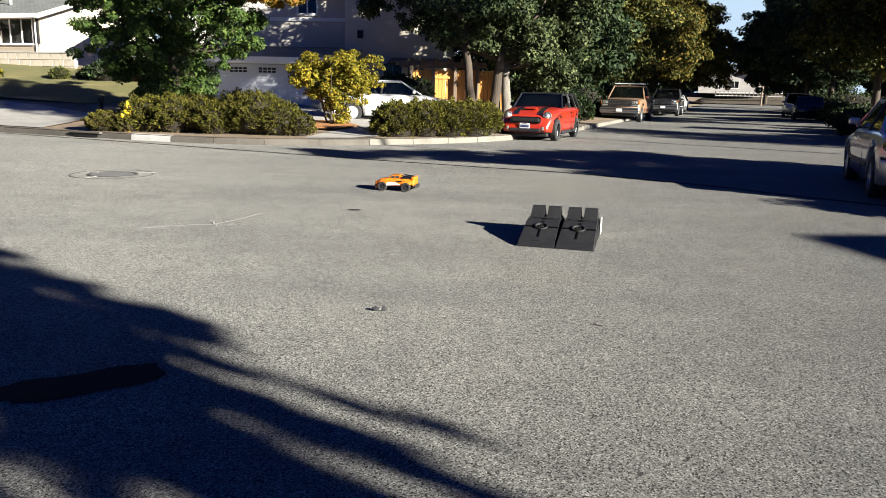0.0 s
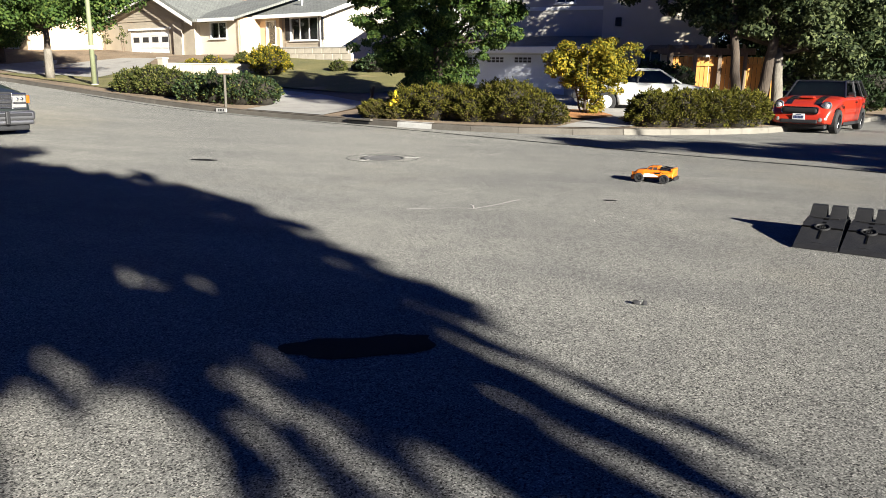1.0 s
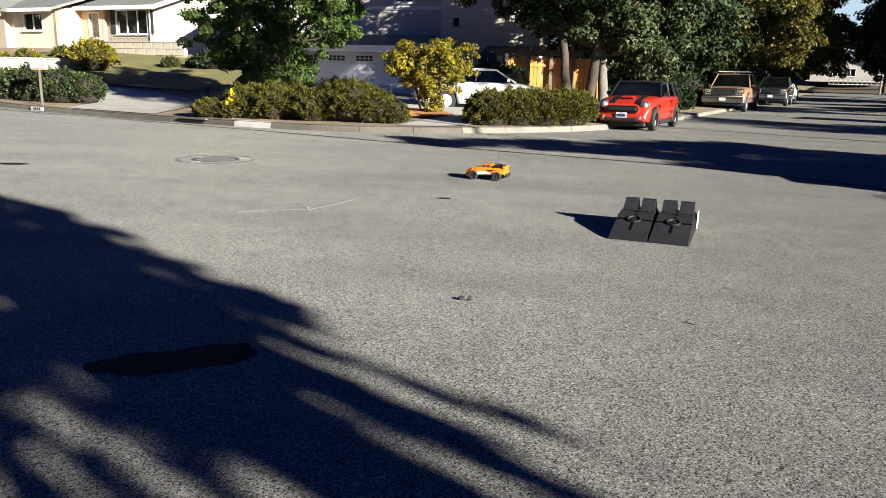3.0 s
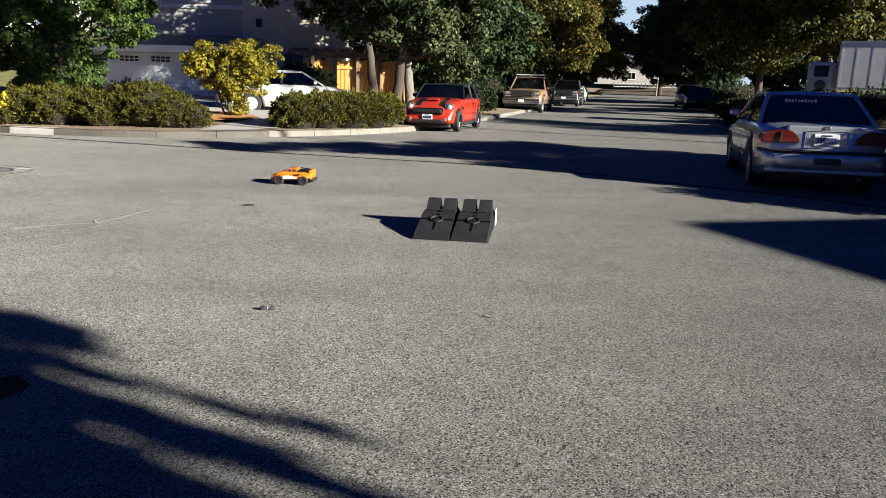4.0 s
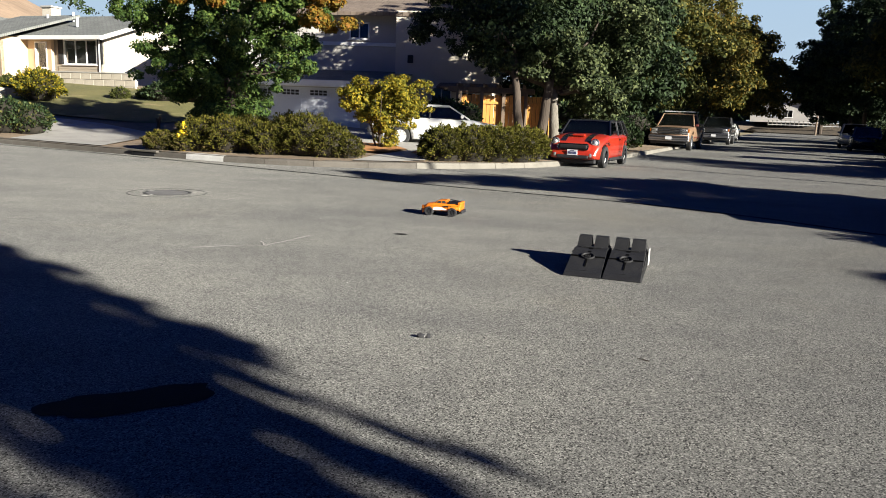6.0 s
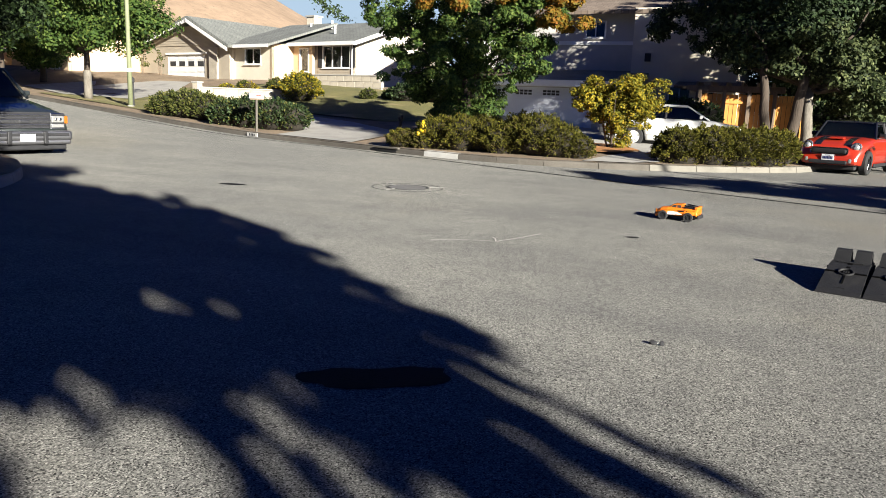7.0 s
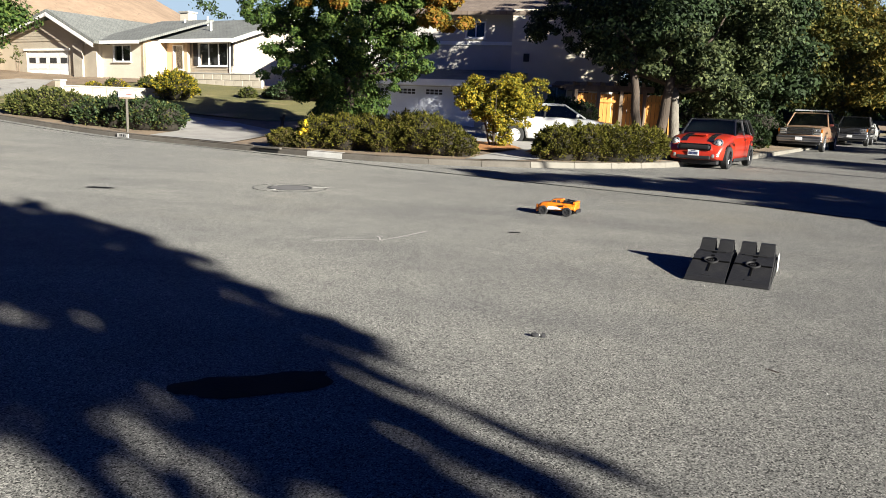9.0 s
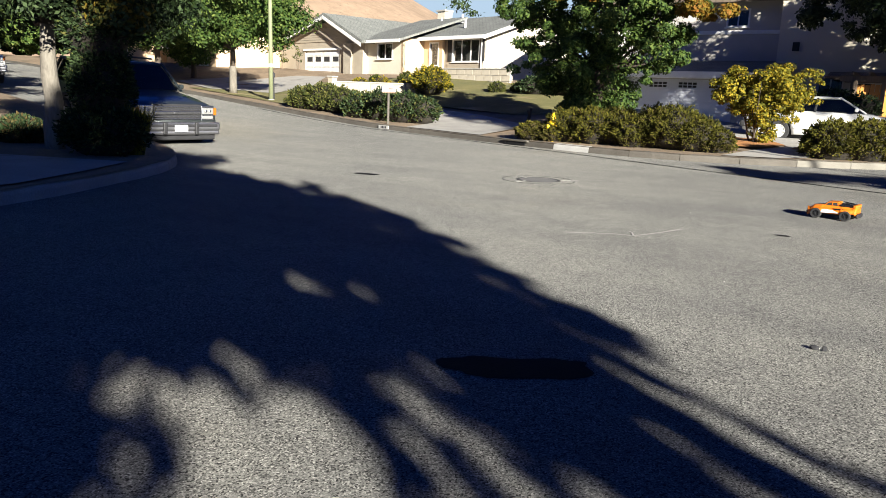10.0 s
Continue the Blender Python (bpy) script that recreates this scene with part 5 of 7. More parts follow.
    part("barge_board", slab([(-0.73, -0.7, 2.7), (-0.73, 4.5, 4.4), (-0.73, 4.5, 4.18), (-0.73, -0.7, 2.48)], 0.05), WHITE_PAINT, h, "white barge board")
    part("barge_board", slab([(-0.73, 9.7, 2.7), (-0.73, 4.5, 4.4), (-0.73, 4.5, 4.18), (-0.73, 9.7, 2.48)], 0.05), WHITE_PAINT, h, "white barge board")
    part("chimney", box((8.6, 4.4, 4.4), (0.8, 0.7, 1.1), 0.02), STUCCO_CREAM, h)
    part("chimney_cap", box((8.6, 4.4, 5.0), (0.95, 0.85, 0.12), 0.02), CONCRETE, h)
    for x, y, z in ((6.4, 2.2, 3.9), (3.3, 1.5, 3.6), (5.0, 2.8, 4.1)):
        part("roof_vent", tube((x, y, z - 0.2), (x, y, z + 0.35), 0.07), WHITE_METAL, h)
    bm = prism([(-2.2, 3.6), (2.2, 3.6), (0, 4.7)], 6.0, 8.0)
    bmesh.ops.transform(bm, matrix=pose(1.2, 0, 0.3), verts=bm.verts)
    part("rear_gable", bm, CABIN, h, "dark rear gable above the ridge")
    part("rear_barge", slab([(-1.2, 5.95, 3.95), (1.2, 5.95, 5.12), (1.2, 5.95, 4.92), (-1.2, 5.95, 3.75)], 0.06), WHITE_PAINT, h)
    part("rear_barge", slab([(3.6, 5.95, 3.95), (1.2, 5.95, 5.12), (1.2, 5.95, 4.92), (3.6, 5.95, 3.75)], 0.06), WHITE_PAINT, h)
    part("downpipe", tube((0.12, -0.06, 0.0), (0.12, -0.06, 2.6), 0.045), WHITE_PAINT, h)
    part("foundation", box((10, 2.6, -0.55), (20.2, 10.4, 1.1)), CONCRETE_DARK, h)
    return h


west_house()


def terrace_wall(p0, p1, z, hgt, label):
    """A low wall of blocks in courses."""
    d = Vector((p1[0] - p0[0], p1[1] - p0[1], 0))
    ang = math.degrees(math.atan2(d.y, d.x))
    root = thing("garden_wall", pose(p0[0], p0[1], z, 0, 0, ang), label, "garden wall", kind="structure")
    L = d.length
    part("mortar", box((L / 2, 0, hgt / 2 - 0.3), (L, 0.18, hgt + 0.6)), CONCRETE, root, "recessed mortar")
    n = max(1, int(L / 0.6))
    rows = max(1, int(hgt / 0.25))
    me = None
    for r in range(rows):
        for k in range(n):
            if me is None:
                ob = part("block", box((0, 0, 0), (L / n - 0.02, 0.24, hgt / rows - 0.02), 0.012, seg=1), BLOCK, root)
                me = ob.data
            else:
                ob = new("block", me)
                ob.parent = root
            ob.location = ((k + 0.5 + 0.25 * (r % 2)) * L / n - 0.1, 0, hgt * (r + 0.5) / rows)
    part("coping", box((L / 2, 0, hgt + 0.03), (L + 0.1, 0.3, 0.06), 0.012), CONCRETE, root)


terrace_wall((-26.8, 36.4), (-20.0, 35.3), 1.75, 0.95, "low pale block wall before the picture window")
terrace_wall((-26.3, 28.5), (-22.4, 30.2), 1.0, 0.7, "low pale block wall at the garage forecourt")
for x, y in ((-26.4, 28.4), (-22.3, 30.3)):
    b = thing("gate_pier", pose(x, y, za(x, y) - 0.1), "square pale block pier at the end of the low wall", "pier", kind="structure")
    part("shaft", box((0, 0, 0.45), (0.34, 0.34, 0.9), 0.02), BLOCK, b)
    part("cap", box((0, 0, 0.94), (0.42, 0.42, 0.08), 0.02), CONCRETE, b)
sheet("forecourt", [(-33.5, 26.5), (-30.0, 27.8), (-30.6, 31.2), (-34.0, 36.0), (-41.5, 38.0), (-40, 29)], lambda x, y: za(x, y) + 0.04, CONCRETE, 1.0, label="concrete forecourt of the ranch house", category="driveway")


def flower_pot(x, y, z, s):
    r = thing("plant_pot", pose(x, y, z), "dark red glazed pot with a tall bamboo-like plant", "plant pot", "pots by the garage")
    part("pot", lathe([(0.18 * s, 0), (0.26 * s, 0.4 * s), (0.29 * s, 0.46 * s), (0.24 * s, 0.46 * s)], 20), TERRACOTTA, r, smooth=True)
    for k in range(6):
        a = k * 1.05
        part("stem", tube((0.06 * math.cos(a), 0.06 * math.sin(a), 0.4 * s), (0.2 * math.cos(a), 0.2 * math.sin(a), 1.9 * s), 0.012, 0.006, 6), POST_WOOD, r)
    leaf_mesh("foliage", clumps([((0, 0, 1.6 * s), (0.4, 0.4, 0.5))], 20, 12, 0.12, 0.3), 0.07, LEAF_HEDGE, r, long=3.0)


flower_pot(-39.2, 38.6, 1.95, 1.1)
flower_pot(-41.2, 38.9, 1.95, 1.1)


def simple_house(name, m, w, d, hw, pitch, wall_mat, roof_mat, label, windows=(), over=0.5, side_ridge=True, garage=None):
    """A gabled house: front along x at y=0; the ridge runs along x, or back from the street."""
    h = thing(name, m, label, "house")
    wall_panel("wall", 0, w, 0, hw, 0.0, list(windows) + ([garage] if garage else []), wall_mat, h)
    part("rear_wall", box((w / 2, d - 0.1, hw / 2), (w, 0.2, hw)), wall_mat, h)
    for x in (0.1, w - 0.1):
        part("side_wall", box((x, d / 2, hw / 2), (0.2, d - 0.4, hw)), wall_mat, h)
    for wn_ in windows:
        window(*wn_, 0.0, h, 2)
    if garage:
        garage_door(*garage, 0.0, h, WHITE_PAINT, 4, 4)
    if side_ridge:
        r = hw + d / 2 * pitch
        part("roof", slab([(-over, -over, hw - over * pitch), (w + over, -over, hw - over * pitch), (w + over, d / 2, r), (-over, d / 2, r)], -0.15), roof_mat, h)
        part("roof", slab([(w + over, d + over, hw - over * pitch), (-over, d + over, hw - over * pitch), (-over, d / 2, r), (w + over, d / 2, r)], -0.15), roof_mat, h)
        for x in (0.0, w - 0.2):
            bm = bmesh.new()
            pts = [(0, hw), (d, hw), (d / 2, r - 0.02)]
            a = [bm.verts.new((x, y, z)) for y, z in pts]
            b = [bm.verts.new((x + 0.2, y, z)) for y, z in pts]
            bm.faces.new(a)
            bm.faces.new(b[::-1])
            for i in range(3):
                j = (i + 1) % 3
                bm.faces.new((a[i], b[i], b[j], a[j]))
            part("gable_wall", bm, wall_mat, h)
        part("fascia", box((w / 2, -over, hw - over * pitch - 0.05), (w + 2 * over, 0.05, 0.2), 0.01), WHITE_PAINT, h)
    else:
        r = hw + w / 2 * pitch
        part("roof", slab([(-over, -over, hw - over * pitch), (w / 2, -over, r), (w / 2, d + over, r), (-over, d + over, hw - over * pitch)], -0.15), roof_mat, h)
        part("roof", slab([(w + over, d + over, hw - over * pitch), (w / 2, d + over, r), (w / 2, -over, r), (w + over, -over, hw - over * pitch)], -0.15), roof_mat, h)
        part("gable_wall", prism([(0, hw), (w, hw), (w / 2, r)], 0.0, 0.18), wall_mat, h)
        part("gable_wall", prism([(0, hw), (w, hw), (w / 2, r)], d - 0.18, d), wall_mat, h)
        for x0, s in ((-over, 1), (w + over, -1)):
            part("barge_board", slab([(x0, -over - 0.03, hw - over * pitch + 0.1), (w / 2, -over - 0.03, r + 0.1), (w / 2, -over - 0.03, r - 0.14), (x0, -over - 0.03, hw - over * pitch - 0.14)], 0.05), WHITE_PAINT, h)
    return h


# two-storey corner house with the pale garage door
def corner_house():
    h = thing("two_storey_house", pose(0, 0, 0.42), "grey stucco two-storey house with a pale panelled garage door", "house")
    wall_panel("wall", -14.5, -6.2, -0.4, 2.15, 31.6, [(-12.6, -7.6, 0.0, 1.85)], STUCCO_GREY, h)
    garage_door(-12.6, -7.6, 0.0, 1.85, 31.6, h, PALE_BLUE, 4, 4)
    part("lintel", box((-10.1, 31.56, 2.0), (5.4, 0.08, 0.24), 0.01), WHITE_PAINT, h)
    part("garage_roof", slab([(-15.0, 31.0, 2.12), (-5.8, 31.0, 2.12), (-5.8, 34.5, 2.75), (-15.0, 34.5, 2.75)], 0.14), ROOF_GREY, h)
    part("fascia", box((-10.4, 30.97, 2.02), (9.2, 0.06, 0.26), 0.01), WHITE_PAINT, h)
    part("side_wall", box((-6.3, 33.0, 0.9), (0.2, 2.8, 2.5)), STUCCO_GREY, h)
    wall_panel("upper_wall", -14.5, -6.6, -0.4, 5.4, 34.5, [(-8.9, -8.0, 4.2, 4.9)], STUCCO_GREY, h)
    wall_panel("upper_wall", -6.6, -2.2, -0.4, 5.4, 33.9, [(-4.9, -4.0, 1.2, 2.1)], STUCCO_CREAM, h, label="cream stucco bay wall")
    part("return_wall", box((-6.5, 34.3, 2.5), (0.2, 0.4, 5.8)), STUCCO_CREAM, h)
    window(-8.9, -8.0, 4.2, 4.9, 34.5, h, 2)
    window(-4.9, -4.0, 1.2, 2.1, 33.9, h, 2)
    part("belt_board", box((-10.55, 34.46, 3.95), (7.8, 0.06, 0.16), 0.01), WHITE_PAINT, h)
    part("side_wall", box((-2.3, 38.5, 2.5), (0.2, 8.0, 5.8)), STUCCO_CREAM, h)
    part("side_wall", box((-14.4, 38.5, 2.5), (0.2, 8.0, 5.8)), STUCCO_GREY, h)
    part("roof", slab([(-15.2, 33.8, 5.3), (-1.5, 33.8, 5.3), (-1.5, 38.5, 6.9), (-15.2, 38.5, 6.9)], 0.16), ROOF_BROWN, h)
    part("roof", slab([(-1.5, 43.2, 5.3), (-15.2, 43.2, 5.3), (-15.2, 38.5, 6.9), (-1.5, 38.5, 6.9)], 0.16), ROOF_BROWN, h)
    # lit porch block at its east end
    wall_panel("porch_wall", -3.9, -2.3, -0.4, 2.2, 33.2, [(-3.5, -2.9, 1.0, 1.9)], STUCCO_CREAM, h)
    window(-3.5, -2.9, 1.0, 1.9, 33.2, h, 2)
    part("porch_roof", slab([(-4.5, 32.6, 2.1), (-1.9, 32.6, 2.1), (-1.9, 34.4, 2.4), (-4.5, 34.4, 2.4)], 0.12), ROOF_BROWN, h)
    part("porch_box", box((-5.9, 33.84, 3.3), (0.25, 0.1, 0.35), 0.01), CABIN, h, "small dark wall lamp box")
    return h


corner_house()


def pergola(x0, x1, y, z0, z):
    r = thing("pergola", pose(0, 0, 0), "weathered dark wooden pergola over the side gate", "pergola")
    for x in (x0, x1):
        part("post", box((x, y, (z0 + z) / 2), (0.12, 0.12, z - z0), 0.01), POST_WOOD, r)
    part("beam", box(((x0 + x1) / 2, y, z), (x1 - x0 + 0.8, 0.09, 0.2), 0.01), POST_WOOD, r)
    part("beam", box(((x0 + x1) / 2, y + 1.2, z), (x1 - x0 + 0.8, 0.09, 0.2), 0.01), POST_WOOD, r)
    for k in range(6):
        part("rafter", box((x0 + (x1 - x0) * k / 5, y + 0.6, z + 0.16), (0.07, 2.0, 0.14), 0.01), POST_WOOD, r)


pergola(-3.2, -0.6, 29.8, 0.3, 2.35)


def cedar_fence(p0, p1, z, hgt):
    d = Vector((p1[0] - p0[0], p1[1] - p0[1], 0))
    root = thing("cedar_fence", pose(p0[0], p0[1], z, 0, 0, math.degrees(math.atan2(d.y, d.x))), "orange cedar board fence with brown posts", "fence")
    L = d.length
    n = int(L / 0.145)
    me = None
    for k in range(n):
        if me is None:
            ob = part("board", box((0, 0, hgt / 2), (0.135, 0.022, hgt), 0.006, seg=1), FENCE_WOOD, root)
            me = ob.data
        else:
            ob = new("board", me)
            ob.parent = root
        ob.location = ((k + 0.5) * L / n, 0.012 * (k % 2), random.uniform(-0.03, 0.02))
    for s in (0.25, hgt - 0.3):
        part("rail", box((L / 2, -0.035, s), (L, 0.04, 0.09), 0.005), POST_WOOD if s < 1 else FENCE_WOOD, root)
    k = 0.0
    while k <= L:
        part("post", box((k, -0.1, hgt / 2 + 0.06), (0.13, 0.12, hgt + 0.12), 0.01), POST_WOOD, root)
        k += 0.85


cedar_fence((-3.05, 29.3), (0.5, 29.5), 0.40, 1.75)

simple_house("neighbour_house", house_frame((-45.5, 36.5, 1.9), (-0.95, 0.3)), 11, 8, 2.5, 0.33, STUCCO_TAN, ROOF_BROWN, "tan stucco house with a brown roof up the hill street", [(1.5, 3.2, 0.9, 2.0), (6.0, 7.6, 0.9, 2.0)])
simple_house("neighbour_house", house_frame((-58.0, 38.0, 2.6), (-0.95, 0.3)), 11, 8, 2.5, 0.33, STUCCO_TAN, ROOF_BROWN, "tan stucco house with a brown roof up the hill street", [(1.5, 3.2, 0.9, 2.0), (6.0, 7.6, 0.9, 2.0)])
simple_house("end_house", pose(38.2, 149.0, 2.0, 0, 0, -16), 11.6, 9, 2.9, 0.30, STUCCO_GREY, ROOF_BROWN, "pale low house at the far end of the street", [(3.6, 5.2, 1.0, 2.3), (5.6, 7.2, 1.0, 2.3)], side_ridge=False)
simple_house("street_house", pose(-4.5, 46.0, 0.5, 0, 0, 72), 11, 9, 2.7, 0.33, STUCCO_CREAM, ROOF_GREY, "cream stucco house among the street trees", [(2, 4, 1, 2.2)], side_ridge=True)
simple_house("brown_roof_house", pose(24.0, 40.5, 0.6, 0, 0, -25), 16, 9, 2.7, 0.28, STUCCO_TAN, ROOF_BROWN, "tan house with a low brown roof behind the box truck", [(2, 4, 1, 2.2)])
GABLE = Matrix.Translation((15.6 + 4.5 * 0.527, 0.1 + 4.5 * 0.85, 0.4)) @ pose(0, 0, 0, 0, 0, math.degrees(math.atan2(-0.85, -0.527)))
simple_house("shading_house", GABLE, 9.0, 12.0, 2.32, 0.36, STUCCO_TAN, ROOF_BROWN, "low gabled house beside the crossing", [(1.5, 3.2, 0.9, 2.0)], over=0.5, side_ridge=False)


# ---- vehicles ----
def lerp_profile(prof, x):
    for (x0, z0), (x1, z1) in zip(prof, prof[1:]):
        if x0 <= x <= x1:
            t = (x - x0) / (x1 - x0)
            t = t * t * (3 - 2 * t) * 0.35 + t * 0.65
            return z0 + (z1 - z0) * t
    return prof[0][1] if x < prof[0][0] else prof[-1][1]


def body_shell(L, W, top, sill, axles, wr, taper=0.16, nose=0.30, tuck=0.10, shoulder=0.72, flare=0.0):
    """A painted shell in cross-sections along x, with round wheel arches cut into its lower edge."""
    bm = bmesh.new()
    xs = np.linspace(-L / 2, L / 2, 61)
    rings = []
    ra = wr * 1.16
    for x in xs:
        e = max(0.0, (abs(x) - (L / 2 - nose * 2.2)) / (nose * 2.2))
        w = W / 2 * (1 - taper * e ** 2.4)
        zt = lerp_profile(top, x)
        zb_ = sill + 0.10 * e ** 3
        arch = 0.0
        for a in axles:
            if abs(x - a) < ra:
                arch = max(arch, wr + math.sqrt(ra * ra - (x - a) ** 2) * 0.98)
        zs = max(zb_, arch)
        zm = zs + (zt - zs) * 0.45
        if flare and arch:
            w += flare
        zsh = sill + (zt - sill) * shoulder if zs < sill + (zt - sill) * (shoulder - 0.12) else zs + 0.12 * (zt - zs) + 0.03
        half = [(0, zt + 0.012), (0.55 * w, zt + 0.008), (0.82 * w, zt - 0.015), (0.93 * w, zt - 0.05), (0.985 * w, (zt + zsh) / 2 - 0.01), (w, min(zsh, zt - 0.06)), (w, min(zm, zt - 0.07)), (w * (1 - tuck * 0.35), min(zs + 0.02, zt - 0.08)), (w * (1 - tuck), min(zs, zt - 0.085)), (0, min(zs, zt - 0.085))]
        ring = [(x, y, z) for y, z in half] + [(x, -y, z) for y, z in half[-2:0:-1]]
        rings.append([bm.verts.new(p) for p in ring])
    n = len(rings[0])
    for a, b in zip(rings, rings[1:]):
        for i in range(n):
            bm.faces.new((a[i], a[(i + 1) % n], b[(i + 1) % n], b[i]))
    bm.faces.new(rings[0])
    bm.faces.new(rings[-1][::-1])
    return bm


def beam(bm, p, q, w, d):
    p, q = Vector(p), Vector(q)
    t = (q - p)
    mm = Matrix.Translation((p + q) / 2) @ t.to_track_quat("Z", "Y").to_matrix().to_4x4()
    box((0, 0, 0), (w, d, t.length + w * 0.6), min(w, d) * 0.3, mm, bm, 1)


def pane_between(corners, lift):
    p = [Vector(c) for c in corners]
    mid = sum(p, Vector()) / len(p)
    n = (p[1] - p[0]).cross(p[-1] - p[0]).normalized()
    bm = bmesh.new()
    a = [bm.verts.new(mid + (v - mid) * 0.96 + n * lift) for v in p]
    b = [bm.verts.new(mid + (v - mid) * 0.96 + n * (lift - 0.006)) for v in p]
    bm.faces.new(a)
    bm.faces.new(b[::-1])
    for i in range(len(a)):
        j = (i + 1) % len(a)
        bm.faces.new((a[i], b[i], b[j], a[j]))
    return bm


def wheel(parent, x, y, r, wdt, rim_mat, spokes=5, side=1):
    mm = Matrix.Translation((x, y, r)) @ Matrix.Rotation(-side * math.pi / 2, 4, "X")
    tyre = part("wheel", lathe([(r * 0.62, -wdt / 2), (r * 0.93, -wdt / 2), (r, -wdt * 0.34), (r, wdt * 0.34), (r * 0.93, wdt / 2), (r * 0.64, wdt / 2), (r * 0.6, wdt * 0.3), (0.02, wdt * 0.2)], 28, m=mm), RUBBER, parent, smooth=False)
    bm = lathe([(r * 0.66, wdt * 0.3), (r * 0.66, wdt * 0.46), (r * 0.58, wdt * 0.46), (r * 0.57, wdt * 0.3)], 28)
    for k in range(spokes):
        a = 360.0 * k / spokes
        box((r * 0.31, 0, wdt * 0.4), (r * 0.56, r * (0.55 / spokes + 0.06), wdt * 0.1), 0.006, pose(0, 0, 0, 0, 0, a), bm, 1)
    lathe([(r * 0.14, wdt * 0.34), (r * 0.14, wdt * 0.47), (r * 0.05, wdt * 0.5)], 14, bm)
    bmesh.ops.transform(bm, matrix=mm, verts=bm.verts)
    part("rim", bm, rim_mat, tyre)
    return tyre


def plate_bars(parent, x, y, z, face, w=0.30, h=0.15, blank=False):
    pl = part("number_plate", box((x, y, z), (0.012, w, h), 0.004), PLATE, parent)
    if not blank:
        for k in range(7):
            part("plate_mark", box((x + face * 0.008, y + (k - 3) * w * 0.118, z - 0.008), (0.006, w * 0.07, h * 0.46)), PLATE_INK, pl)
        part("plate_mark", box((x + face * 0.008, y, z + h * 0.36), (0.006, w * 0.4, h * 0.1)), PLATE_INK, pl)
    return pl


